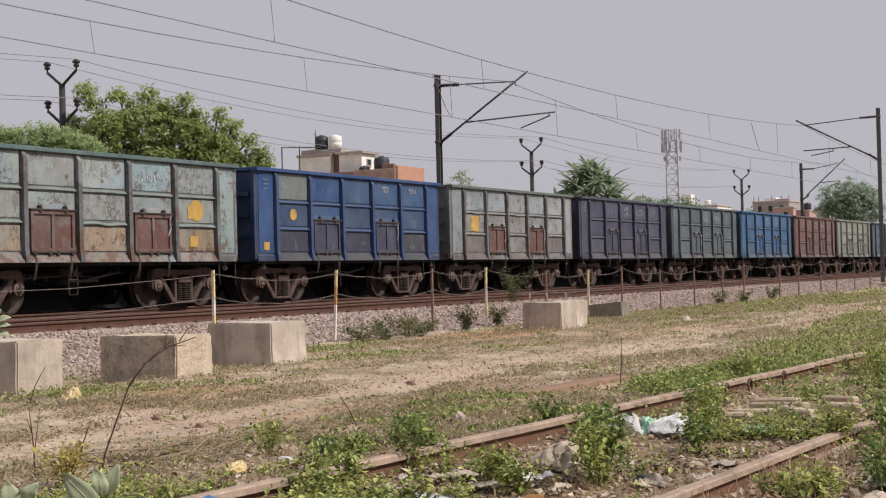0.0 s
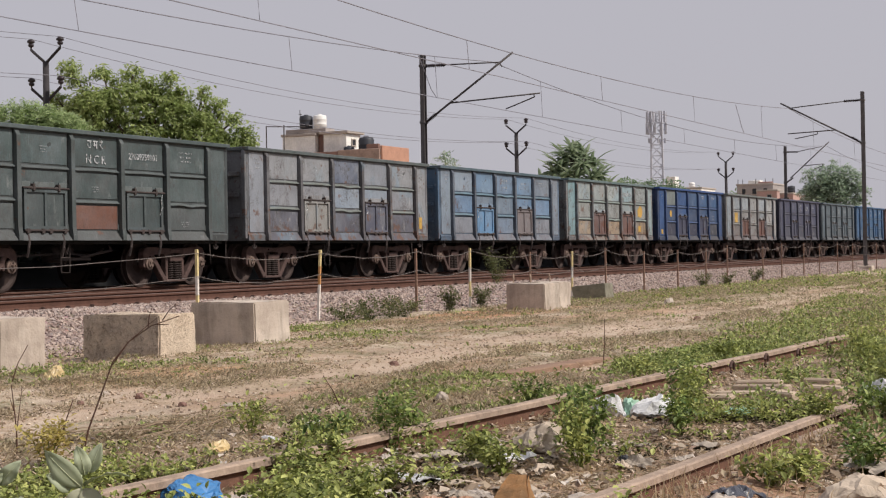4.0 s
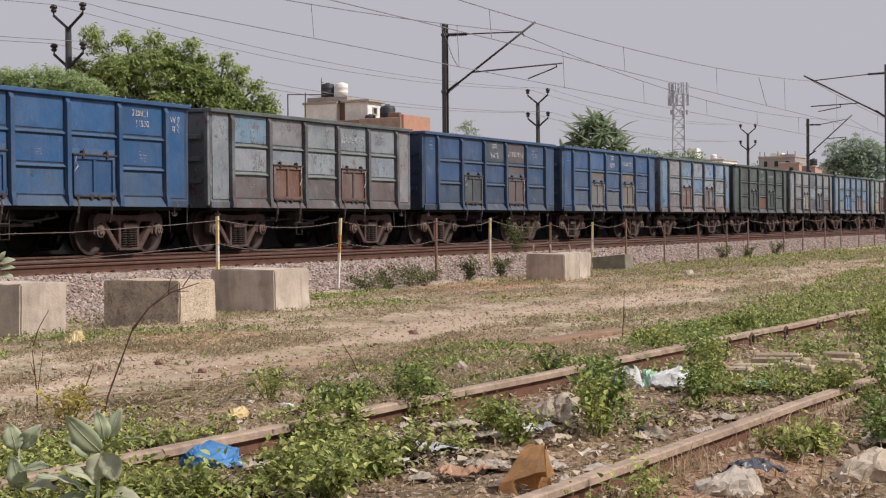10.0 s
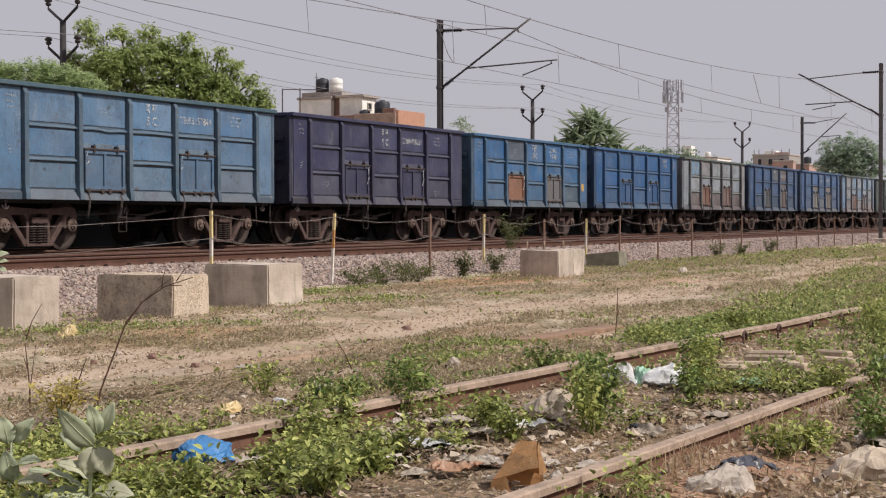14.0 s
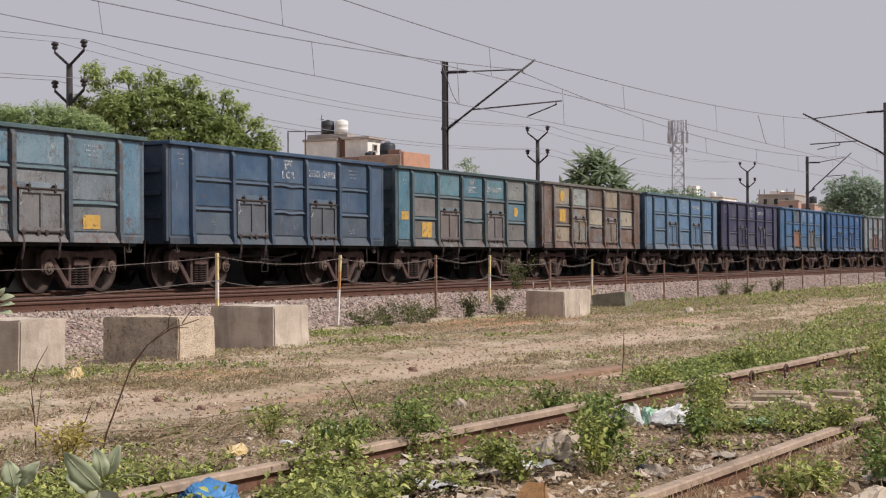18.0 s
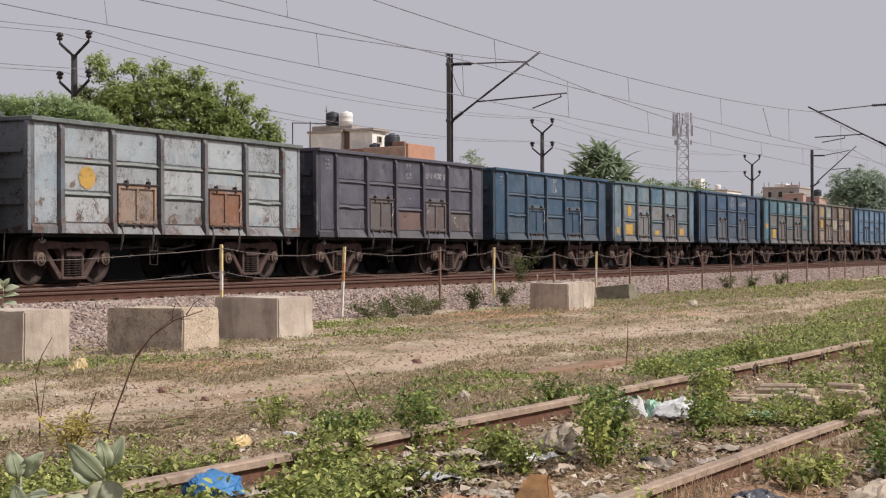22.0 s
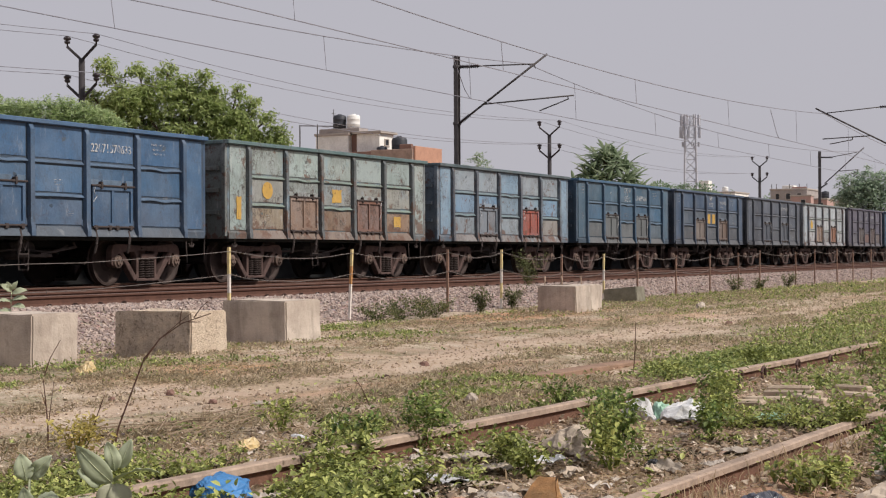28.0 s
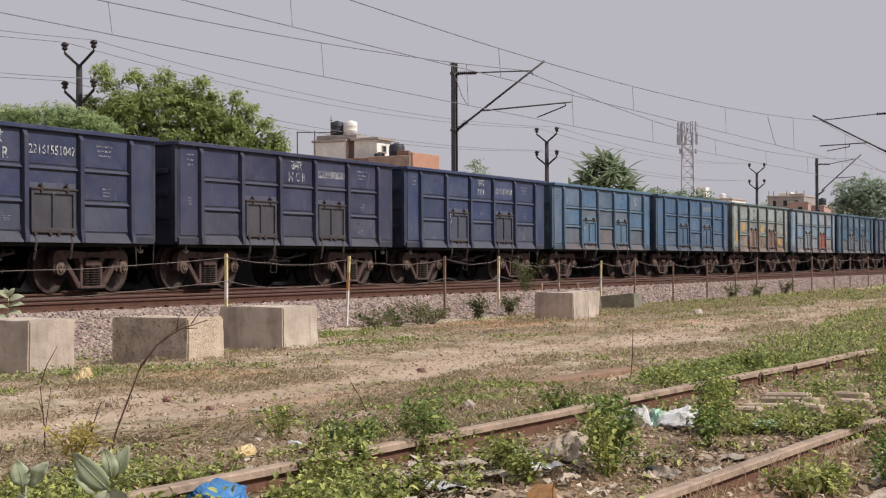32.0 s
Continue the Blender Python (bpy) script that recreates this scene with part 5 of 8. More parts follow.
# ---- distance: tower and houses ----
# tower steel paled: the haze before it is put into the colour
STEEL_PALE = simple("haze_paled_tower_steel", lin(176, 178, 188), 0.7, 0, 2.0, 0.2)
PLASTER = simple("stained_cream_plaster", lin(232, 228, 220), 0.9, 0, 0.8, 0.2)
PLASTER_B = simple("stained_grey_plaster", lin(160, 152, 148), 0.9, 0, 0.8, 0.25)
BRICKRED = simple("orange_brickwork", lin(176, 134, 114), 0.9, 0, 1.5, 0.15)
# brick of the far houses, with the haze mixed into its colour
BRICKHAZE = simple("haze_paled_brickwork", lin(176, 146, 138), 0.9, 0, 1.5, 0.15)
BRICKDARK = simple("bare_brown_brickwork", lin(132, 104, 94), 0.9, 0, 1.5, 0.2)
TANK_BLACK = simple("black_water_tank_plastic", lin(58, 60, 66), 0.5, 0, 2.0, 0.15)
TANK_WHITE = simple("white_water_tank_plastic", lin(226, 224, 220), 0.5, 0, 2.0, 0.08)
PANE = simple("dark_window_pane", (0.03, 0.032, 0.036), 0.2, 0, 2.0, 0.2)
PLASTER_C = simple("stained_reddish_plaster", lin(158, 136, 124), 0.9, 0, 1.2, 0.35)
SLAB = simple("weathered_roof_slab", lin(168, 158, 150), 0.9, 0, 1.0, 0.2)


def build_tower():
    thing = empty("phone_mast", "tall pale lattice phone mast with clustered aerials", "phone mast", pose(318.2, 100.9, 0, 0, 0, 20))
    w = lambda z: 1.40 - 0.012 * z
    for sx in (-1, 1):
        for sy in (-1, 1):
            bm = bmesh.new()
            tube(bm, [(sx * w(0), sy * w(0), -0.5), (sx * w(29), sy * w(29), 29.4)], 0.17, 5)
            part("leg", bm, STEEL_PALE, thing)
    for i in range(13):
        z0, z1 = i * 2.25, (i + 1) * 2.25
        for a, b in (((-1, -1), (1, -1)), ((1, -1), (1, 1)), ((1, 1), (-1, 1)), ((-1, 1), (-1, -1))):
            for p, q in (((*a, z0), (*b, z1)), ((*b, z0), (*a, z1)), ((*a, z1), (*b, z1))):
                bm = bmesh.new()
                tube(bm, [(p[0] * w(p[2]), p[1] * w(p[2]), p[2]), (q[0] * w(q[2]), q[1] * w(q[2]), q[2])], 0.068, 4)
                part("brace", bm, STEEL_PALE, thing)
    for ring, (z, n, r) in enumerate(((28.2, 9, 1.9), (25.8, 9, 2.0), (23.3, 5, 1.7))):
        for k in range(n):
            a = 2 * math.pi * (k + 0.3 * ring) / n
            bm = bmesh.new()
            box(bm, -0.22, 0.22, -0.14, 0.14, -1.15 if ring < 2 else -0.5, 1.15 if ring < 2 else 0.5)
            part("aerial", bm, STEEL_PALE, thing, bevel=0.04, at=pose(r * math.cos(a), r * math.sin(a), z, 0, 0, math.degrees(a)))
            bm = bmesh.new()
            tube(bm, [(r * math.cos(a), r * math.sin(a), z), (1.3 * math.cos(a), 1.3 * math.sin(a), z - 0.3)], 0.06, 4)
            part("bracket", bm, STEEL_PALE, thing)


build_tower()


def tank(name, x, y, z, r, h, mat, label):
    bm = bmesh.new()
    lathe(bm, [(r, 0), (r, h * 0.28), (r * 1.03, h * 0.3), (r, h * 0.33), (r, h * 0.6), (r * 1.03, h * 0.62), (r, h * 0.65), (r, h * 0.82), (r * 0.86, h * 0.92), (r * 0.35, h * 0.95), (r * 0.33, h)], 20)
    tagged(part(name, bm, mat, smooth=True, at=pose(x, y, z)), label, "water tank")


def wall_box(thing, name, x0, x1, y0, y1, z0, z1, mat, slab=0.0, windows=()):
    bm = bmesh.new()
    box(bm, x0, x1, y0, y1, z0, z1)
    ob = part(name, bm, mat, thing, bevel=0.03)
    if slab:
        bm = bmesh.new()
        box(bm, x0 - slab, x1 + slab, y0 - slab, y1 + slab, z1 - 0.02, z1 + 0.22)
        part("roof_slab", bm, SLAB, thing, bevel=0.03)
    for face, a, b, lo, hi in windows:
        bm = bmesh.new()
        fr = bmesh.new()
        if face == "y":
            box(bm, a, b, y0 - 0.03, y0 + 0.05, lo, hi)
            for p, q, c, d in ((a - 0.08, a, lo, hi), (b, b + 0.08, lo, hi), (a - 0.08, b + 0.08, hi, hi + 0.08), (a - 0.15, b + 0.15, lo - 0.1, lo)):
                box(fr, p, q, y0 - 0.10, y0 + 0.02, c, d)
        else:
            box(bm, x0 - 0.03, x0 + 0.05, a, b, lo, hi)
            for p, q, c, d in ((a - 0.08, a, lo, hi), (b, b + 0.08, lo, hi), (a - 0.08, b + 0.08, hi, hi + 0.08), (a - 0.15, b + 0.15, lo - 0.1, lo)):
                box(fr, x0 - 0.10, x0 + 0.02, p, q, c, d)
        win = part("window", bm, PANE, thing)
        part("window_frame", fr, SLAB, win)
    return ob


def build_house():
    """The house with water tanks behind the train."""
    h = empty("brick_house", "cream and brick house with flat roofs and terraces", "house", pose(-0.63, 1.31, 0))
    wall_box(h, "lower_storey", 128.9, 134.2, 65.2, 76.0, -0.5, 9.4, BRICKDARK)
    wall_box(h, "brick_wall", 128.86, 134.2, 64.9, 65.15, -0.5, 10.75, BRICKRED)
    wall_box(h, "parapet", 128.7, 128.9, 65.15, 69.4, 9.4, 10.5, PLASTER_C)
    wall_box(h, "parapet", 128.72, 128.9, 69.4, 74.2, 9.4, 10.4, BRICKDARK)
    wall_box(h, "stair_room", 130.2, 132.9, 69.3, 71.7, 9.4, 12.15, PLASTER, slab=0.3, windows=(("y", 131.2, 131.8, 11.1, 11.6),))
    wall_box(h, "door_bay", 131.0, 133.6, 71.7, 72.7, 9.4, 12.2, BRICKDARK)
    wall_box(h, "upper_room", 130.4, 134.0, 72.7, 76.2, 9.4, 12.1, PLASTER, slab=0.12)
    wall_box(h, "tank_stand", 130.5, 132.2, 71.6, 75.9, 12.33, 12.75, PLASTER_B)
    wall_box(h, "terrace_wall", 128.75, 129.0, 74.2, 77.6, 9.0, 9.9, PLASTER_B)
    for y in (75.3, 77.2):
        bm = bmesh.new()
        tube(bm, [(129.2, y, 9.0), (129.2, y, 13.1)], 0.06, 6)
        part("post", bm, GALV, h)
    bm = bmesh.new()
    tube(bm, [(129.2, 77.2, 13.05), (129.8, 73.4, 12.9)], 0.05, 5)
    part("beam", bm, GALV, h)
    bm = bmesh.new()
    tube(bm, [(131, 74.6, 12.5), (131, 74.6, 14.6)], 0.035, 5)
    tube(bm, [(130.7, 74.6, 14.2), (131.3, 74.6, 14.2)], 0.03, 4)
    part("antenna", bm, GALV, h)
    wall_box(h, "stub_wall", 129.0, 129.4, 65.4, 66.6, 10.5, 10.95, BRICKDARK)


build_house()
tank("water_tank", 130.27, 75.21, 12.75, 0.62, 1.35, TANK_BLACK, "black plastic water tank on the house roof")
tank("water_tank", 130.57, 73.91, 12.75, 0.62, 1.35, TANK_WHITE, "white plastic water tank on the house roof")
tank("water_tank", 129.67, 68.6, 9.6, 0.72, 2.2, TANK_BLACK, "dark plastic water tank on the terrace")
tank("water_tank", 129.3, 70.2, 9.6, 0.5, 1.35, TANK_BLACK, "low dark water tank on the terrace")


def build_far_houses():
    h = empty("far_house", "grey and orange flat-roofed house in the haze", "house", pose(0, 0, 0))
    wall_box(h, "wing", 229, 236, 55.4, 60.7, -0.5, 10.0, PLASTER_B, slab=0.1, windows=(("x", 57.8, 58.4, 8.7, 9.5), ("x", 59.4, 59.9, 8.7, 9.5), ("x", 56.2, 56.8, 8.7, 9.5)))
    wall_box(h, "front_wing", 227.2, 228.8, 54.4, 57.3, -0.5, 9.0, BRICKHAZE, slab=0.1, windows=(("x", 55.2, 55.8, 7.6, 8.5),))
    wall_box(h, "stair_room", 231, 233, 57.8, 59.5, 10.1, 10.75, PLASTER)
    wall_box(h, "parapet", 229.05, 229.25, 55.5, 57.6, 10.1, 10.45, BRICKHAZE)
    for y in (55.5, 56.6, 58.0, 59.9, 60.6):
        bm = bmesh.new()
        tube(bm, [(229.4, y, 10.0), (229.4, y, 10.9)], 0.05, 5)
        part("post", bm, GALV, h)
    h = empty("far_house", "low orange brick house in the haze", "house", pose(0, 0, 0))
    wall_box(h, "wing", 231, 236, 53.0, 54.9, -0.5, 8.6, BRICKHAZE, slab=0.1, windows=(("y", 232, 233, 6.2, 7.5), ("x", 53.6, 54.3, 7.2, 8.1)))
    h = empty("far_house", "white low house in the haze", "house", pose(0, 0, 0))
    wall_box(h, "wing", 244, 252, 53.2, 56.4, -0.5, 8.6, PLASTER, slab=0.1, windows=(("y", 246, 247.5, 5.6, 6.9), ("x", 54.2, 55.0, 7.0, 7.9)))
    h = empty("far_house", "pale house with a roof room behind the trees", "house", pose(0, 0, 0))
    wall_box(h, "wing", 250, 258, 72.0, 80.0, -0.5, 10.6, PLASTER, slab=0.15, windows=(("x", 73.5, 74.7, 8.4, 9.6), ("x", 76.0, 77.0, 8.4, 9.6)))
    wall_box(h, "stair_room", 251, 253, 76.6, 78.2, 10.8, 12.7, PLASTER)
    tank("water_tank", 233.0, 53.7, 8.8, 0.55, 1.1, TANK_BLACK, "black plastic water tank on a far roof")
    tank("water_tank", 251.5, 74.0, 10.8, 0.5, 0.9, TANK_WHITE, "white plastic water tank on a far roof")


build_far_houses()


# ---- leaves ----
def leaf_cloud(name, centres, sizes, rng, material, parent=None, aspect=0.5, droop=0.0, label="", flat=0.3, at=None, spread=0.5, full=False):
    """Many small folded leaves, each at its centre, turned by chance."""
    n = len(centres)
    c = np.asarray(centres, float)
    s = np.asarray(sizes, float)[:, None]
    yaw = rng.uniform(0, 2 * math.pi, n)
    pit = rng.normal(flat - droop, spread, n)
    d = np.stack([np.cos(yaw) * np.cos(pit), np.sin(yaw) * np.cos(pit), np.sin(pit)], 1)
    side = np.stack([-np.sin(yaw), np.cos(yaw), rng.normal(0, 0.35, n)], 1)
    side /= np.linalg.norm(side, axis=1)[:, None]
    up = np.cross(d, side)
    if full:
        # a pointed oval, folded along its rib, its tip hanging
        w, sag = aspect * 0.5, np.array([0, 0, 1.0]) * rng.uniform(0.05, 0.3, n)[:, None]
        v = np.empty((n, 8, 3))
        for k, (u, q) in enumerate(((0.0, 0.0), (0.28, 0.85), (0.62, 0.95), (1.0, 0.0), (0.62, -0.95), (0.28, -0.85), (0.28, 0.0), (0.62, 0.0))):
            v[:, k] = c + s * (d * u + side * (q * w) + up * (0.10 * abs(q)) - sag * u * u)
        idx = np.arange(n)[:, None] * 8
        tris = ((0, 1, 6), (0, 6, 5), (3, 7, 2), (3, 4, 7))
        quads = ((1, 2, 7, 6), (6, 7, 4, 5))
        f = sum(((idx + list(q)).tolist() for q in tris + quads), [])
        return raw(name, v.reshape(-1, 3).tolist(), f, material, parent, label, at=at)
    v = np.empty((n, 4, 3))
    v[:, 0] = c
    v[:, 1] = c + s * (d * 0.45 + side * aspect * 0.5 + up * 0.08)
    v[:, 2] = c + s * d
    v[:, 3] = c + s * (d * 0.45 - side * aspect * 0.5 + up * 0.08)
    idx = np.arange(n)[:, None] * 4
    f = np.concatenate([idx + [0, 1, 2], idx + [0, 2, 3]])
    return raw(name, v.reshape(-1, 3).tolist(), f.tolist(), material, parent, label, at=at)


def limb(bm, p, q, r0, r1, rng, bend=0.12):
    p, q = Vector(p), Vector(q)
    k = (q - p).length * bend
    mid = [p.lerp(q, u) + Vector((rng.uniform(-k, k), rng.uniform(-k, k), rng.uniform(-k, k) * 0.5)) for u in (0.33, 0.67)]
    tube(bm, [p, *mid, q], r0, 7, taper=r1)


def build_tree(name, at, blobs, height, leaf, count, material, label, seed, trunk=0.2, aspect=0.5, droop=0.2, shell=0.55, bunch=20):
    """Trunk, limbs to each clump, and a crown of many leaves in uneven clumps."""
    rng = np.random.default_rng(seed)
    thing = empty(name, label, "tree", pose(*at))
    bm = bmesh.new()
    limb(bm, (0, 0, -0.3), (0.1, 0.1, height * 0.4), trunk, trunk * 0.7, rng)
    part("trunk", bm, BARK, thing, smooth=True)
    for x, y, z, r in blobs:
        bm = bmesh.new()
        limb(bm, (0.1, 0.1, height * 0.38), (x, y, z), trunk * 0.45, 0.03, rng)
        part("limb", bm, BARK, thing, smooth=True)
    total = sum(r**2 for *_, r in blobs)
    pts, sz = [], []
    bunches = count // bunch
    for x, y, z, r in blobs:
        n = max(4, int(bunches * r**2 / total))
        d = rng.normal(0, 1, (n, 3)) + (0, 0, 0.25)
        d /= np.linalg.norm(d, axis=1)[:, None]
        rad = r * (shell + (1 - shell) * rng.random(n) ** 0.5) * rng.uniform(0.8, 1.16, n)
        heart = d * rad[:, None] * (1, 1, 0.9) + (x, y, z)
        # each bunch is a small umbrella of leaves with air round it
        own = rng.uniform(0.75, 1.3, n)
        heart = np.repeat(heart, bunch, 0)
        own = np.repeat(own, bunch)
        puff = rng.normal(0, 1, (len(heart), 3)) * (0.55, 0.55, 0.4) * leaf * own[:, None]
        pts.append(heart + puff)
        sz.append(leaf * own * rng.uniform(0.6, 1.25, len(heart)))
    leaf_cloud("crown", np.concatenate(pts), np.concatenate(sz), rng, material, thing, aspect, droop, spread=0.4)
    return thing


def along(u, v):
    """A step to the viewer's right and one away from him, on the ground."""
    return (u * 0.4337 + v * 0.901, -u * 0.901 + v * 0.4337)


def blobs_of(rows):
    return [(*along(u, v), z, r) for u, v, z, r in rows]


build_tree("tree", (54.8, 38.6, -0.3), blobs_of([(-3.4, 0.3, 7, 1.06), (-2.5, -0.3, 7.3, 1.15), (-1.2, 0, 7.6, 1.2), (0.1, 0.4, 7.4, 1.15), (0.9, 0, 6.9, 1.01), (1.7, -0.2, 6.3, 1.01), (2.6, 0.3, 5.7, 0.92), (3.3, 0, 5.6, 0.64), (-3.2, 0.2, 5.2, 1.66), (-1, 0, 5.2, 1.84), (1.2, 0, 4.8, 1.66), (3, 0, 4.6, 1.1),
    (-3.6, 0, 9.14, 0.42), (-3.3, 0, 8.64, 0.35), (-4.2, 0, 7.94, 0.35), (-2.2, 0, 8.74, 0.4), (-1.1, 0, 8.89, 0.38), (-0.3, 0, 8.44, 0.35), (0.5, 0, 8.54, 0.33), (1, 0, 7.99, 0.33), (1.85, 0, 8.09, 0.28), (1.95, 0, 7.64, 0.25), (2.4, 0, 7.59, 0.3), (2.5, 0, 7.14, 0.25), (3.1, 0, 6.89, 0.3), (3.7, 0, 6.49, 0.35), (3.6, 0, 5.95, 0.4)]), 8, 0.23, 40000, TREE_LEAF, "broad green tree with bunched drooping leaves behind the train", 3, 0.28, 0.42, 0.8, 0.5, 22)
build_tree("tree", (43.2, 35.2, 0.1), blobs_of([(-1.8, 0.2, 5.3, 1.0), (-0.9, 0, 5.35, 0.95), (-0.1, 0.2, 5.35, 0.92), (0.5, 0, 5.2, 0.85), (1.1, 0, 4.9, 0.75), (-2.8, 0, 5.2, 1.1), (0, 0, 4.2, 1.4), (-2.0, 0, 4.0, 1.5), (1.8, 0, 4.4, 0.8), (2.5, 0, 4.2, 0.6)]), 6, 0.13, 60000, TREE_PALE, "feathery pale green tree with a flat top", 5, 0.2, 0.4, 0.2, 0.5, 24)
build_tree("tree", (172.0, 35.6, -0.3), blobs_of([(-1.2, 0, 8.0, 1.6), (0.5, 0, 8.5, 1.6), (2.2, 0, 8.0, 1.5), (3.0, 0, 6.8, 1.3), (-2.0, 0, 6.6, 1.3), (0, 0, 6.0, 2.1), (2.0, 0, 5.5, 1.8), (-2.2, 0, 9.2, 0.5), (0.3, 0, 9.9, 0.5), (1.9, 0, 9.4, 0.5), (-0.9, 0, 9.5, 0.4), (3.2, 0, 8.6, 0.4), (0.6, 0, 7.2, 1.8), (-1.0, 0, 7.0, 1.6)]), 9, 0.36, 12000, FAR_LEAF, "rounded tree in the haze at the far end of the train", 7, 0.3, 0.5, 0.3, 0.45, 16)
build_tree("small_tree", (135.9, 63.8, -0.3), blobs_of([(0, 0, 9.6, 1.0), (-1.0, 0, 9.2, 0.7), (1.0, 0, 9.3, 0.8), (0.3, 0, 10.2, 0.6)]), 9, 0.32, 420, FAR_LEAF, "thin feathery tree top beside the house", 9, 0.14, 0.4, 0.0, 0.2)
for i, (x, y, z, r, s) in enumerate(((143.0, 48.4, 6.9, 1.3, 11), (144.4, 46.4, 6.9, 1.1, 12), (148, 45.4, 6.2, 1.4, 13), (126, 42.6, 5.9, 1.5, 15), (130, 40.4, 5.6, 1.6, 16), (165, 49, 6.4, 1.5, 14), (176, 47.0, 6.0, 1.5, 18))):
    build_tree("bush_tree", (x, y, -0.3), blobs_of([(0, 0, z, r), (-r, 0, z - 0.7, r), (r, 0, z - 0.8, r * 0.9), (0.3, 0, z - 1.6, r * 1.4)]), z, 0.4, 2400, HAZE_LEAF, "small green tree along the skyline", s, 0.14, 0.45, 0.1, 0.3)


def build_frond_tree(at, label, seed):
    """A slim tree with tiers of long drooping leaves."""
    rng = random.Random(seed)
    thing = empty("long_leaved_tree", label, "tree", pose(*at))
    bm = bmesh.new()
    tube(bm, [(0, 0, -0.3), (0.05, 0, 4), (0, 0.05, 8.0)], 0.22, 8, taper=0.06)
    part("trunk", bm, BARK, thing, smooth=True)
    verts, faces = [], []
    # rosettes at the tips of short boughs, the highest over the trunk
    hearts = [(-0.35, 0.1, 8.5, 1.3), (0.35, -0.1, 8.25, 1.3), (-0.6, 0.4, 7.9, 1.4)]
    for z, n, r in ((7.75, 5, 1.0), (7.2, 6, 1.5), (6.6, 8, 1.9), (6.0, 9, 2.3), (5.3, 9, 2.5), (4.6, 9, 2.6)):
        for k in range(n):
            a = 2 * math.pi * (k + rng.random() * 0.7) / n
            q = r * rng.uniform(0.7, 1.1)
            hearts.append((q * math.cos(a), q * math.sin(a), z + rng.uniform(-0.25, 0.3), rng.uniform(1.35, 1.8)))
    for hx, hy, hz, size in hearts:
        bm = bmesh.new()
        tube(bm, [(0, 0, hz - 0.9), (hx * 0.6, hy * 0.6, hz - 0.35), (hx, hy, hz)], 0.05, 5, taper=0.025)
        part("bough", bm, BARK, thing)
        for k in range(17):
            a = 2 * math.pi * (k + rng.random()) / 17
            L = size * rng.uniform(0.6, 1.05)
            li = rng.choice((1.1, 0.75, 0.45, 0.2, -0.1)) + rng.uniform(-0.1, 0.1)
            d = Vector((math.cos(a), math.sin(a), 0))
            sd = Vector((-math.sin(a), math.cos(a), 0))
            prev, m = None, 4
            for i in range(m + 1):
                u = i / m
                c = Vector((hx, hy, hz)) + d * (L * u) + Vector((0, 0, li * L * u - 0.5 * L * u * u))
                w = 0.13 * math.sin(math.pi * (0.12 + 0.86 * u))
                b = len(verts)
                verts += [tuple(c - sd * w - Vector((0, 0, w * 0.5))), tuple(c), tuple(c + sd * w - Vector((0, 0, w * 0.5)))]
                if prev is not None:
                    faces += [(prev, prev + 1, b + 1, b), (prev + 1, prev + 2, b + 2, b + 1)]
                prev = b
    raw("leaves", verts, faces, PALM, thing)


build_frond_tree((105.4, 39.4, -0.3), "dark green tree with tiers of long drooping leaves", 4)

# dark scrub behind the far track: the train's shade is put into its leaf colour
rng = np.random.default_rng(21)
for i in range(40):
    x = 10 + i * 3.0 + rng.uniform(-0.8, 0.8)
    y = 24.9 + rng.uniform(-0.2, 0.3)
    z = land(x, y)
    thing = empty("scrub_bush", "dense green scrub bush on the added bank, its leaves darkened for shade", "bush", pose(x, y, z), group="scrub beyond the tracks")
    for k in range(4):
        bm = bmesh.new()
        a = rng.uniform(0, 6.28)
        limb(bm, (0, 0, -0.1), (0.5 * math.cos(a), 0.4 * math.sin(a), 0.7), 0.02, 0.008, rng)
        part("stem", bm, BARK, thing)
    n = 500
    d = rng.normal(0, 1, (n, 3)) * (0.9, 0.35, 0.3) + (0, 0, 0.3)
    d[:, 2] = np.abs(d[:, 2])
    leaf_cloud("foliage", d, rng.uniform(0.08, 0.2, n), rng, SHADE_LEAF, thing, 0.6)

# ---- fence ----
fence = empty("wire_fence", "barbed wire fence on thin leaning steel posts", "fence")
POST_YELLOW = simple("yellow_painted_steel", lin(210, 192, 142), 0.7, 0, 9.0, 0.3)
POST_OCHRE = simple("ochre_painted_steel", lin(176, 130, 84), 0.8, 0, 9.0, 0.3)
POST_WHITE = simple("white_painted_steel", lin(214, 206, 198), 0.7, 0, 9.0, 0.25)
POST_RUST = simple("rusty_angle_steel", lin(132, 106, 92), 0.85, 0.1, 9.0, 0.3)
FENCE = ((20.52, 1.10, 0.0, "w"), (24.31, 1.07, -0.09, "y"), (28.05, 1.07, 0.0, "r"), (30.61, 1.07, -0.03, "w"), (33.92, 0.97, 0.0, "r"), (36.63, 0.97, -0.04, "w"), (39.04, 1.04, 0.0, "r"), (42.17, 0.93, 0.0, "r"), (45.31, 0.95, 0.0, "r"), (48.26, 0.98, 0.0, "r"), (50.73, 1.06, -0.02, "r"), (55.35, 1.02, 0.0, "r"), (58.17, 1.10, -0.03, "r"), (61.74, 1.12, 0.0, "r"), (64.56, 1.06, 0.0, "r"), (68.07, 1.12, 0.0, "r"), (71.32, 1.1, 0.0, "r"), (77.0, 1.1, 0.0, "r"), (80.5, 1.1, 0.0, "r"), (84.5, 1.1, 0.0, "r"))
FY = 13.8
tops = []
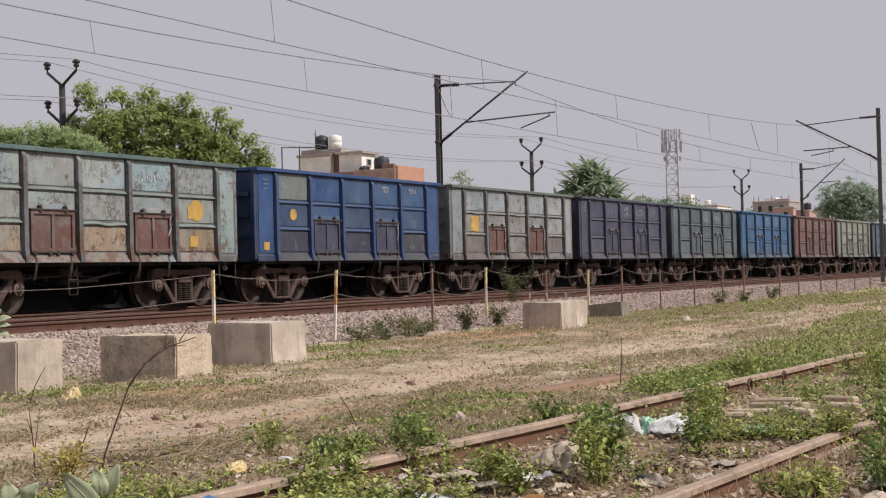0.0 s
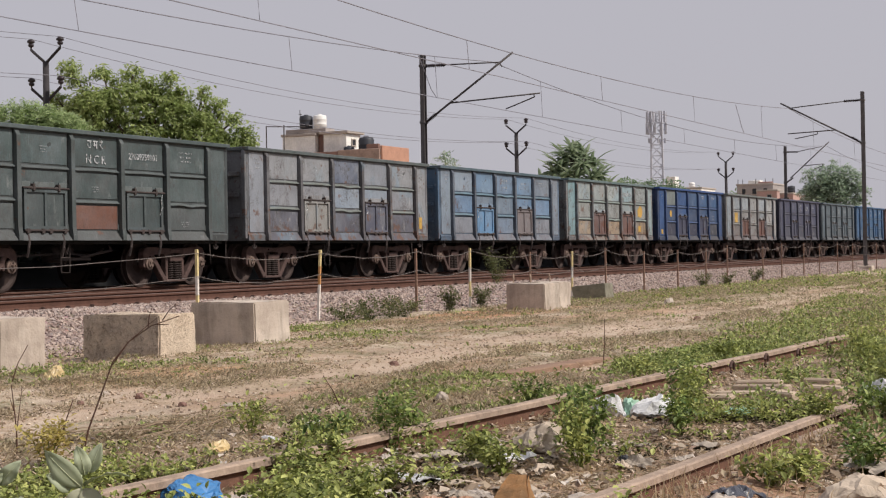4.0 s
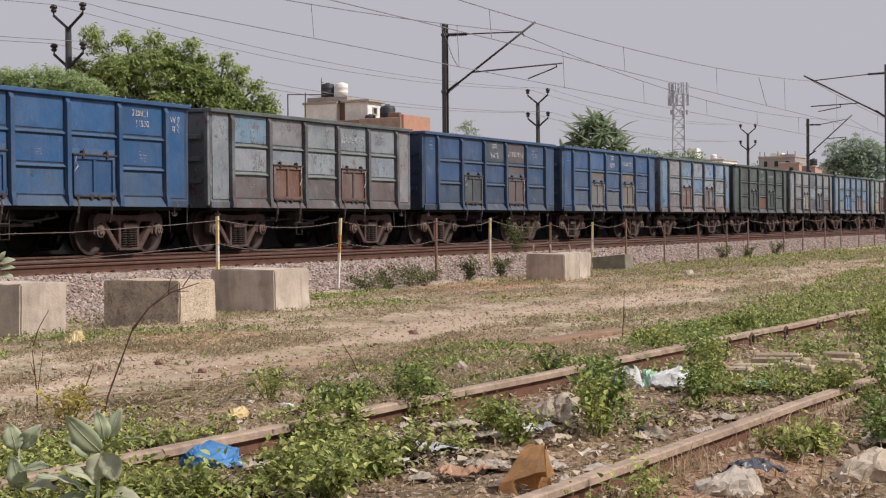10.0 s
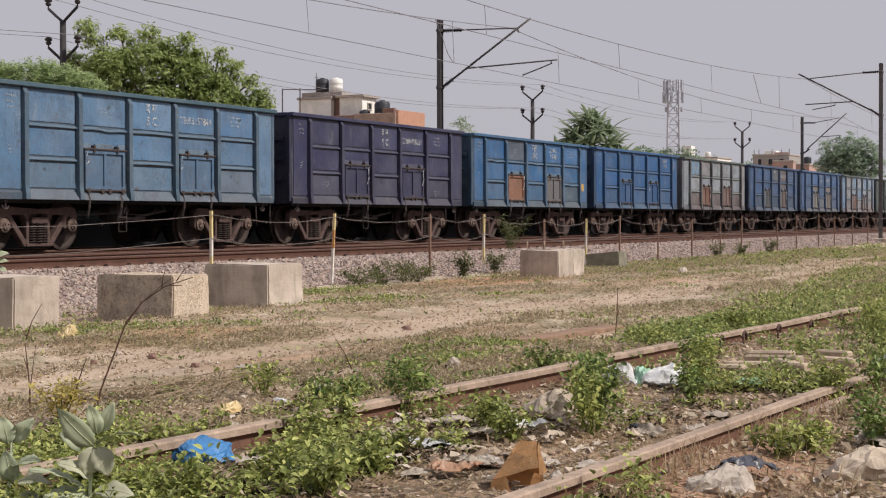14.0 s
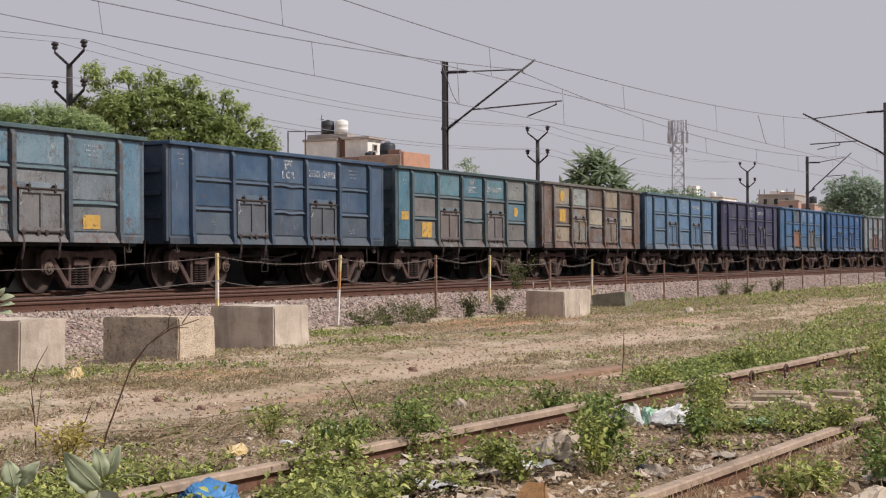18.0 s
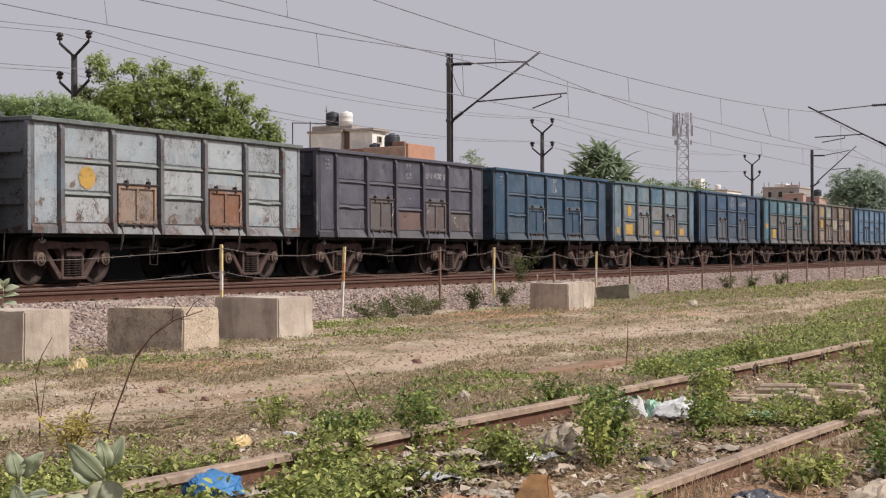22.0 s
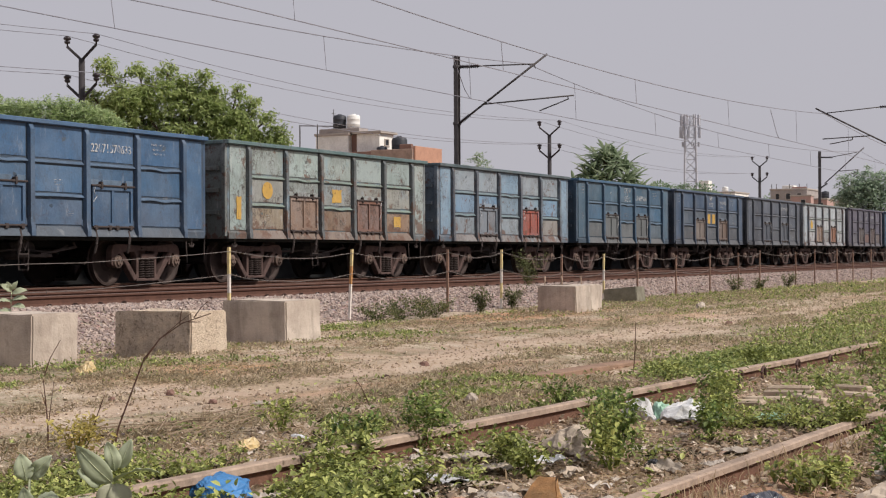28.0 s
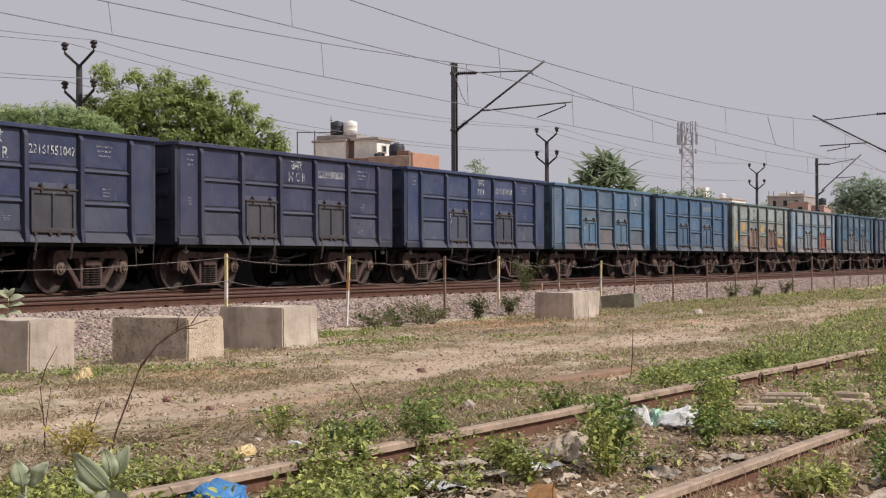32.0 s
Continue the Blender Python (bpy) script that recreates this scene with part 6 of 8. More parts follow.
for x, top, lean, kind in FENCE:
    foot = land(x, FY) - 0.2
    w = 0.020
    prof = [(-w, -w), (w, -w), (w, -w + 0.012), (-w + 0.012, -w + 0.012), (-w + 0.012, w), (-w, w)]
    lo, hi = foot, top
    bands = [(lo, hi, POST_RUST)] if kind == "r" else [(lo, lo + (hi - lo) * 0.58, POST_WHITE), (lo + (hi - lo) * 0.58, lo + (hi - lo) * 0.80, POST_OCHRE), (lo + (hi - lo) * 0.80, hi, POST_YELLOW)] if kind == "y" else [(lo, lo + (hi - lo) * 0.30, POST_WHITE), (lo + (hi - lo) * 0.30, lo + (hi - lo) * 0.52, POST_YELLOW), (lo + (hi - lo) * 0.52, lo + (hi - lo) * 0.72, POST_WHITE), (lo + (hi - lo) * 0.72, hi, POST_YELLOW)]
    bm = bmesh.new()
    mats = []
    for i, (a, b, mt) in enumerate(bands):
        ra = [bm.verts.new((px + lean * (a - hi) * -1, py, a)) for px, py in prof]
        rb = [bm.verts.new((px + lean * (b - hi) * -1, py, b)) for px, py in prof]
        for j in range(6):
            bm.faces.new((ra[j], ra[(j + 1) % 6], rb[(j + 1) % 6], rb[j])).material_index = i
        mats.append(mt)
        if i == len(bands) - 1:
            bm.faces.new(rb).material_index = i
    part("post", bm, mats, fence, {"r": "rusty steel post", "w": "white and yellow banded post", "y": "leaning yellow and white banded post"}[kind], at=pose(x, FY, 0))
    tops.append((x, top))
BARB = simple("dull_barbed_wire", lin(116, 108, 104), 0.7, 0.3, 9.0, 0.3)
rr = random.Random(8)
for off, sag in ((-0.06, 0.10), (-0.42, 0.12)):
    line = [(9.0, 1.05), *tops]
    pts = []
    for (xa, za), (xb, zb) in zip(line, line[1:]):
        dip = 0.16 if xb - xa > 8 else sag
        for i in range(10):
            u = i / 10
            pts.append(Vector((xa + (xb - xa) * u, FY - 0.04, za + (zb - za) * u + off - 4 * dip * u * (1 - u) + rr.uniform(-0.01, 0.01))))
    bm = bmesh.new()
    tube(bm, pts, 0.0048, 4)
    for p, q in zip(pts, pts[1:]):
        for u in (0.0, 0.33, 0.66):
            c = p.lerp(q, u)
            a = rr.uniform(0, 3)
            e = Vector((0.012, 0.012 * math.cos(a), 0.018 * math.sin(a) + 0.008))
            tube(bm, [c - e, c + e], 0.0035, 3)
    part("barbed_wire", bm, BARB, fence, "sagging barbed wire strand")


# ---- concrete blocks ----
def build_block(x0, x1, y0, y1, top, label, seed, turn=0.0, tilt=0.0, mat=None):
    cx, cy = (x0 + x1) / 2, (y0 + y1) / 2
    foot = land(cx, cy) - 0.08
    w, d, h = (x1 - x0) / 2, (y1 - y0) / 2, top - foot
    bm = bmesh.new()
    box(bm, -w, w, -d, d, 0, h)
    bmesh.ops.bevel(bm, geom=bm.edges[:], offset=0.018, segments=2, affect="EDGES")
    bmesh.ops.subdivide_edges(bm, edges=[e for e in bm.edges if e.calc_length() > 0.2], cuts=5, use_grid_fill=True)
    for v in bm.verts:
        n3 = Vector((v.co.x * 3 + seed, v.co.y * 3, v.co.z * 3))
        v.co += 0.016 * noise.noise_vector(n3) + 0.006 * noise.noise_vector(n3 * 5)
    return tagged(part("concrete_block", bm, mat or CONCRETE, at=pose(cx, cy, foot, tilt, 0, turn)), label, "concrete block", group="concrete blocks along the track")


STUB = simple("pale_rusted_rod", lin(158, 138, 122), 0.85, 0, 9.0, 0.3)
# for the tilted block: the shade on its face is put into the colour
SHADE_GREY = simple("shade_darkened_concrete", lin(122, 118, 104), 0.95, 0, 5.0, 0.4)
build_block(12.78, 13.50, 10.98, 12.1, 0.385, "square pale concrete block with a stained side", 1)
build_block(14.65, 15.36, 10.36, 11.40, 0.355, "rough pitted concrete block with dark stains", 2, mat=ROUGH_CONCRETE)
build_block(17.26, 18.12, 10.76, 11.72, 0.40, "grey concrete block with a smooth top", 3)
build_block(28.4, 29.22, 11.27, 12.06, 0.37, "grey concrete block with rust stains", 4)
build_block(29.24, 29.87, 11.29, 12.04, 0.375, "pale concrete block beside another", 5)
build_block(35.6, 36.35, 12.62, 13.42, 0.17, "sunken tilted grey concrete block", 6, 4, -5, mat=SHADE_GREY)
for i, (x, y) in enumerate(((28.75, 12.05), (28.9, 11.75), (29.3, 11.9), (29.55, 11.6))):
    bm = bmesh.new()
    tube(bm, [(0, 0, -0.05), (0.01, 0, 0.1), (0.03, 0.01, 0.17)], 0.016, 6)
    tagged(part("rebar_stub", bm, STUB, at=pose(x, y, 0.37, 0, 0, 40 * i)), "short rusty steel rod stub on a concrete block", "steel rod")


# ---- ground cover ----
def siding_v(x, y):
    """Distance from the siding's middle line, away from the camera."""
    return y - (2.55 - 0.0524 * (x - 7.7))


def green(x, y):
    """How thick the low green grows at a place, and how tall."""
    v = siding_v(x, y)
    n1 = noise.noise(Vector((x * 0.55, y * 0.7, 11.0)))
    n2 = noise.noise(Vector((x * 1.6, y * 2.0, 5.0)))
    way = 6.9 + 0.008 * x
    if v < 1.15:
        d = 0.06 + 1.3 * n2 + 0.6 * n1
        if 5.3 < x < 8.2 and -0.85 < v < 0.7:
            d -= 0.25
        if v < -1.0:
            d -= 0.1
        if x < 5.9 and 0.0 < v < 0.72:
            d += 0.75
        if 7.5 < x < 9.0 and -0.6 < v < 0.45:
            d += 0.12
        if x > 9.2 and -0.7 < v < 0.7:
            d -= 0.3
        if x < 6.4 and v < -0.6:
            d -= 0.55
        if v > 0.9 and 5.7 < x < 9:
            d -= 0.35
        if x > 10.5:
            d += 0.35
        if min(abs(v - 0.83), abs(v + 0.83)) < 0.16 and (x > 4.95 or v < 0) and not (v < 0 and 7.6 < x < 8.0):
            d -= 0.75
        return max(0.0, min(1.0, d)), 0.12 + 0.10 * max(0, n1 + n2)
    if x > 11.5 and v < 1.6 + 0.17 * (x - 10):
        return max(0.08, min(1.0, 0.55 + 0.9 * n1 + 0.7 * n2)), 0.05 + 0.22 * max(0, n1 + n2)
    if x < 5.75 and v < 2.1:
        return max(0.0, 0.55 + 0.8 * n2 + 0.4 * n1), 0.13
    if v < 2.3:
        return max(0.0, -0.08 + 0.9 * n2 + 0.4 * n1), 0.06
    if y < way - 0.9:
        return max(0.0, -0.12 + 0.7 * n1 + 0.6 * n2), 0.04
    if y < way + 1.6:
        return max(0.0, -0.2 + 0.6 * n1 + 0.3 * n2), 0.03
    if y < 13.6:
        far = min(1.0, max(0.0, (x - 28) / 20))
        # lush strips before the blocks and beside the ballast
        lush = max(math.exp(-((x - 12.6) / 1.5) ** 2 - ((y - 10.1 + 0.55 * (x - 12.6)) / 0.45) ** 2), math.exp(-((x - 18.9) / 1.3) ** 2 - ((y - 10.5) / 0.35) ** 2), 0.9 * math.exp(-((x - 22.0) / 2.0) ** 2 - ((y - 12.8) / 0.5) ** 2))
        return max(0.0, -0.08 + 0.8 * n1 + 0.5 * n2 + 0.5 * far + 1.2 * lush), 0.04 + 0.05 * far + 0.07 * lush
    return 0.0, 0.03


CLEAR = ((4.98, 3.36, 0.24), (4.75, 3.2, 0.16), (6.85, 4.45, 0.15), (8.35, 2.75, 0.3), (6.85, 2.7, 0.25), (5.2, 2.2, 0.25), (5.26, 2.50, 0.2), (6.0, 2.62, 0.2), (5.5, 2.85, 0.2), (5.75, 3.02, 0.2), (6.3, 2.85, 0.25))


def sow(seed, r0, r1, count, leaf, material, name, label, tall=1.0, aspect=0.55, dry=False, bunch=6, a0=7, a1=45, where=None):
    """Bunches of leaves over a wedge of the plan between two distances."""
    rng = np.random.default_rng(seed)
    r = np.sqrt(rng.uniform(r0**2, r1**2, count))
    a = rng.uniform(radians(a0), radians(a1), count)
    xs, ys, keepers = r * np.cos(a), r * np.sin(a), rng.random(count)
    pts, sz = [], []
    for x, y, k in zip(xs.tolist(), ys.tolist(), keepers.tolist()):
        if y > 13.7:
            continue
        d, h = green(x, y)
        if any((x - a) ** 2 + (y - b) ** 2 < q * q for a, b, q in CLEAR):
            d = 0.0
        if dry:
            d = 0.8 - 0.6 * d if siding_v(x, y) < 3.2 or y > 8.8 else 0.1 + 0.9 * max(0.0, noise.noise(Vector((x * 0.5, y * 1.7, 31.0))))
            d *= min(1.0, 0.4 + 2.0 * max(0.0, noise.noise(Vector((x * 1.1, y * 1.9, 7.0)))))
            h = 0.012
        if where is not None:
            d, h = where(x, y)
        if k < d:
            z, top = land(x, y), h * tall * rng.uniform(0.2, 1.0)
            for j in range(bunch):
                u = rng.random()
                pts.append((x + rng.normal(0, leaf * 0.8), y + rng.normal(0, leaf * 0.8), z + 0.004 + top * u))
                sz.append(leaf * rng.uniform(0.6, 1.35) * (1.15 - 0.4 * u))
    ob = leaf_cloud(name, pts, sz, rng, material, aspect=aspect, full=r1 < 10 and not dry, flat=0.30 if not dry else 0.02 if where is None else 0.12)
    return tagged(ob, label, "weeds", kind="stuff")


LEAF_LITTER = leaf_mat("fallen_leaf", lin(96, 80, 62), lin(152, 132, 106), lin(206, 190, 164))
sow(31, 3.0, 9.0, 17000, 0.032, WEED, "low_weeds", "leafy green weeds growing over the siding", bunch=10)
# dark leaves strewn under the weeds stand in for shade between the stems
WEED_SHADE = leaf_mat("weed_shade_leaf", lin(24, 22, 13), lin(46, 43, 26), lin(82, 76, 48), 0.8, 0.1)
sow(46, 3.0, 10.0, 20000, 0.03, WEED_SHADE, "dead_undergrowth", "dark leaves standing in for shade under the green weeds", 1.0, 0.5, True, 5, where=lambda x, y: (1.2 * green(x, y)[0], 0.03))
sow(32, 9.0, 16.0, 22000, 0.042, GRASS, "low_weeds", "low green weeds on the trodden ground", bunch=8)
sow(33, 16.0, 34.0, 26000, 0.05, GRASS, "low_weeds", "patches of low green weeds beside the dirt way")
sow(34, 34.0, 110.0, 26000, 0.10, GRASS, "low_weeds", "far patches of grass beside the tracks", 1.2)
sow(40, 3.0, 12.0, 30000, 0.03, LEAF_LITTER, "leaf_litter", "brown fallen leaves and chaff among the weeds", 1.0, 0.6, True, 2)
sow(41, 3.0, 10.0, 16000, 0.045, DRY, "dry_litter", "dry straw and leaf litter on the ground", 1.0, 0.13, True, 2)
sow(42, 10.0, 26.0, 22000, 0.06, DRY, "dry_litter", "dry straw strewn over the dirt", 1.0, 0.14, True, 2)
TRODDEN = leaf_mat("trodden_brown_litter", lin(84, 72, 52), lin(146, 130, 102), lin(210, 194, 166))
sow(43, 6.0, 15.0, 38000, 0.04, TRODDEN, "dry_litter", "beaten mats of dry stalks and leaves beside the wheel tracks", 1.0, 0.32, True, 6, where=lambda x, y: (mat_at(x, y) * (siding_v(x, y) > 1.0), 0.035))
sow(44, 15.0, 30.0, 40000, 0.05, TRODDEN, "dry_litter", "beaten mats of dry stalks along the dirt way", 1.0, 0.32, True, 5, where=lambda x, y: (mat_at(x, y) * (y < 13.0) * (siding_v(x, y) > 1.0), 0.04))
sow(45, 6.0, 26.0, 24000, 0.04, GRASS, "low_weeds", "sparse green sprigs in the dry mats", 1.0, 0.45, False, 5, where=lambda x, y: (0.2 * max(0.0, mat_at(x, y) - 0.3) * (y < 13.0) * (siding_v(x, y) > 1.0), 0.05))
sow(47, 28.0, 62.0, 30000, 0.06, GRASS, "low_weeds", "dull green grass along the foot of the ballast", 1.0, 0.3, False, 6, 8, 27, where=lambda x, y: ((0.32 + 1.0 * noise.noise(Vector((x * 0.35, y * 1.2, 3.0)))) * (x > 31.0) * min(1.0, max(0.0, (y - 9.6 - 0.035 * (x - 31)) / 0.8)), 0.07))
sow(48, 28.0, 62.0, 26000, 0.06, TRODDEN, "dry_litter", "dry brown stalks in the grass below the ballast", 1.0, 0.2, True, 5, 8, 27, where=lambda x, y: (0.8 * (x > 30.0) * min(1.0, max(0.0, (y - 9.3 - 0.035 * (x - 31)) / 0.8)), 0.07))
sow(49, 29.0, 60.0, 30000, 0.07, TRODDEN, "dry_litter", "beaten dry stalks along the far end of the dirt way", 1.0, 0.28, True, 5, 6, 24, where=lambda x, y: (0.25 + 0.75 * mat_at(x, y), 0.04))
sow(50, 29.0, 60.0, 22000, 0.06, GRASS, "low_weeds", "low sprigs along the far end of the dirt way", 1.0, 0.4, False, 5, 6, 24, where=lambda x, y: (0.6 * max(0.0, mat_at(x, y) - 0.15), 0.05))
sow(35, 2.0, 16.0, 16000, 0.05, GRASS, "low_weeds", "low green weeds along the overgrown siding", a0=45, a1=367)


def build_weed(x, y, h, wide, seed, label, material=None, leaf=0.034, stems=7):
    rng = np.random.default_rng(seed)
    thing = empty("weed", label, "weed", pose(x, y, land(x, y)), group="tall weeds")
    pts = []
    for k in range(stems):
        a = rng.uniform(0, 6.28)
        tip = Vector((wide * math.cos(a) * rng.uniform(0.2, 1), wide * math.sin(a) * rng.uniform(0.2, 1), h * rng.uniform(0.6, 1.0)))
        mid = tip * 0.5 + Vector((rng.normal(0, 0.03), rng.normal(0, 0.03), 0.04))
        bm = bmesh.new()
        tube(bm, [(0, 0, -0.03), mid, tip], 0.0038, 4, taper=0.0015)
        part("stem", bm, WEED, thing)
        for i in range(int(26 + 100 * h)):
            u = rng.uniform(0.12, 1.02)
            c = Vector((0, 0, 0)).lerp(mid, min(1, u * 2)) if u < 0.5 else mid.lerp(tip, u * 2 - 1)
            pts.append(tuple(c + Vector(rng.normal(0, 0.02 + 0.042 * h, 3).tolist())))
    pts = [(a, b, max(c, 0.01)) for a, b, c in pts]
    leaf_cloud("foliage", pts, rng.uniform(0.5, 1.35, len(pts)) * leaf, rng, material or WEED, thing, 0.52, full=x < 15)
    return thing


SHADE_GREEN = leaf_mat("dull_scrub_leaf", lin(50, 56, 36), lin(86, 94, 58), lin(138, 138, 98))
WEED_DEEP = leaf_mat("deep_green_leaf", lin(32, 54, 24), lin(88, 116, 56), lin(166, 176, 102), 0.5, 0.3)
TALL = "tall leafy green weed beside an old rail"
WEEDS = ((6.53, 2.41, 0.46, 0.16), (6.76, 2.53, 0.36, 0.14), (6.20, 2.76, 0.30, 0.18), (6.66, 3.41, 0.32, 0.18), (6.90, 3.45, 0.26, 0.16), (8.82, 2.60, 0.36, 0.2), (9.11, 2.71, 0.30, 0.2),
         (9.48, 2.85, 0.40, 0.22), (8.19, 2.50, 0.30, 0.22), (7.73, 2.35, 0.22, 0.2), (6.11, 3.45, 0.22, 0.2), (5.70, 3.31, 0.2, 0.2), (12.6, 2.3, 0.42, 0.3), (13.3, 2.5, 0.45, 0.3), (11.04, 1.75, 0.38, 0.28), (10.30, 1.61, 0.34, 0.26),
         (14.2, 2.6, 0.45, 0.3), (9.57, 1.61, 0.30, 0.2), (8.28, 1.43, 0.22, 0.2), (4.78, 2.94, 0.24, 0.2), (5.06, 2.76, 0.22, 0.2), (4.60, 2.67, 0.22, 0.2), (5.43, 2.85, 0.2, 0.2), (4.32, 3.04, 0.25, 0.2), (4.14, 3.31, 0.22, 0.2), (4.60, 3.59, 0.2, 0.2),
         (5.4, 4.2, 0.2, 0.22), (8.83, 3.59, 0.2, 0.2), (10.86, 3.59, 0.24, 0.25), (13.0, 3.6, 0.28, 0.25), (7.36, 1.38, 0.2, 0.2), (6.62, 1.24, 0.2, 0.22), (7.9, 1.70, 0.26, 0.16), (8.15, 1.52, 0.22, 0.2), (8.4, 1.36, 0.2, 0.2), (6.05, 1.48, 0.15, 0.2), (6.3, 1.42, 0.16, 0.22), (6.78, 3.83, 0.24, 0.2), (6.34, 2.36, 0.40, 0.14), (6.06, 2.62, 0.2, 0.14), (8.1, 3.05, 0.24, 0.16), (13.6, 1.9, 0.4, 0.3), (12.0, 2.1, 0.36, 0.3))
for i, (x, y, h, w) in enumerate(WEEDS):
    build_weed(x, y, h * (0.62 if x < 6.4 else 0.82 if x < 10 else 0.6), w * 0.75, 100 + i, TALL, WEED if i % 3 == 2 or not 6.4 < x < 10 else WEED_DEEP)
for i, (x, y, h, w) in enumerate(((24.6, 13.4, 0.3, 0.6), (25.3, 13.35, 0.36, 0.7), (26.0, 13.3, 0.4, 0.7), (26.7, 13.4, 0.34, 0.6), (28.9, 13.5, 0.55, 0.25), (30.7, 13.6, 0.45, 0.3), (52.6, 13.4, 0.5, 0.4), (36.2, 15.6, 0.9, 0.5), (45.9, 13.2, 0.5, 0.4), (48.5, 13.2, 0.4, 0.5))):
    build_weed(x, y, h, w, 160 + i, "scrubby dark green plant at the foot of the ballast", SHADE_GREEN, 0.06, 9)

YELLOWED = leaf_mat("yellowed_leaf", lin(120, 110, 48), lin(176, 160, 84), lin(206, 190, 122), 0.6, 0.3)
build_weed(6.29, 5.12, 0.26, 0.2, 180, "half-dry yellow weed on the dirt beyond the siding", YELLOWED)
build_weed(7.72, 4.85, 0.2, 0.16, 181, "small bright green tuft on the dirt beyond the siding", WEED)


def build_twig(pts, side, label, r=0.006):
    """A bare dry stem with side shoots, in metres from its foot."""
    thing = empty("dry_stem", label, "dry stem", pose(pts[0][0], pts[0][1], land(*pts[0][:2])), group="bare dry stems")
    o = Vector((pts[0][0], pts[0][1], 0))
    z0 = land(*pts[0][:2])
    bm = bmesh.new()
    tube(bm, [Vector(p) - o - Vector((0, 0, z0)) for p in pts], r, 6, taper=r * 0.45)
    stem = part("stem", bm, TWIG, thing)
    for s in side:
        bm = bmesh.new()
        tube(bm, [Vector(p) - o - Vector((0, 0, z0)) for p in s], r * 0.6, 5, taper=r * 0.25)
        part("shoot", bm, TWIG, thing)


build_twig([(6.331, 4.95, -0.04), (6.35, 4.918, 0.139), (6.379, 4.863, 0.304), (6.409, 4.809, 0.469), (6.444, 4.739, 0.566), (6.493, 4.64, 0.642), (6.554, 4.516, 0.688)], [[(6.408, 4.809, 0.456), (6.444, 4.739, 0.566), (6.487, 4.652, 0.648), (6.512, 4.603, 0.689)], [(6.487, 4.652, 0.634), (6.49, 4.647, 0.689), (6.497, 4.635, 0.73)], [(6.517, 4.59, 0.667), (6.533, 4.56, 0.716), (6.549, 4.528, 0.749)], [(6.505, 4.615, 0.647), (6.531, 4.56, 0.647)]], "bare dry brown stem standing in the dirt", 0.0052)
build_twig([(6.515, 5.496, -0.04), (6.516, 5.499, 0.099), (6.513, 5.509, 0.215), (6.509, 5.522, 0.337)], [[(6.516, 5.499, 0.085), (6.523, 5.488, 0.186), (6.533, 5.473, 0.325)], [(6.513, 5.509, 0.201), (6.504, 5.53, 0.274)]], "bare dry brown stem standing in the dirt", 0.0052)
build_twig([(7.177, 5.754, -0.04), (7.193, 5.726, 0.07), (7.214, 5.686, 0.196)], [], "bare dry brown stem standing in the dirt", 0.0052)
build_twig([(12.826, 4.574, -0.04), (12.836, 4.561, 0.174), (12.842, 4.557, 0.393)], [[(12.833, 4.566, 0.126), (12.847, 4.54, 0.231)]], "bare dry brown stem standing in the dirt", 0.0052)
build_twig([(9.465, 5.244, -0.04), (9.447, 5.285, 0.063), (9.421, 5.343, 0.166)], [], "bare dry brown stem standing in the dirt", 0.0052)
build_twig([(10.079, 8.54, 0.018), (10.101, 8.499, 0.161), (10.139, 8.427, 0.304)], [], "bare dry brown stem standing in the dirt", 0.0052)


# broad-leaved grey-green plants close by
CALO = leaf_mat("waxy_grey_green_leaf", lin(162, 170, 140), lin(174, 182, 152), lin(194, 198, 172), 0.6, 0.3)
CALO_B = leaf_mat("dry_edged_waxy_leaf", lin(172, 172, 146), lin(184, 184, 158), lin(198, 196, 172), 0.65, 0.3)
CALO_RIB = simple("pale_leaf_rib", lin(184, 190, 156), 0.6, 0, 9.0, 0.15)


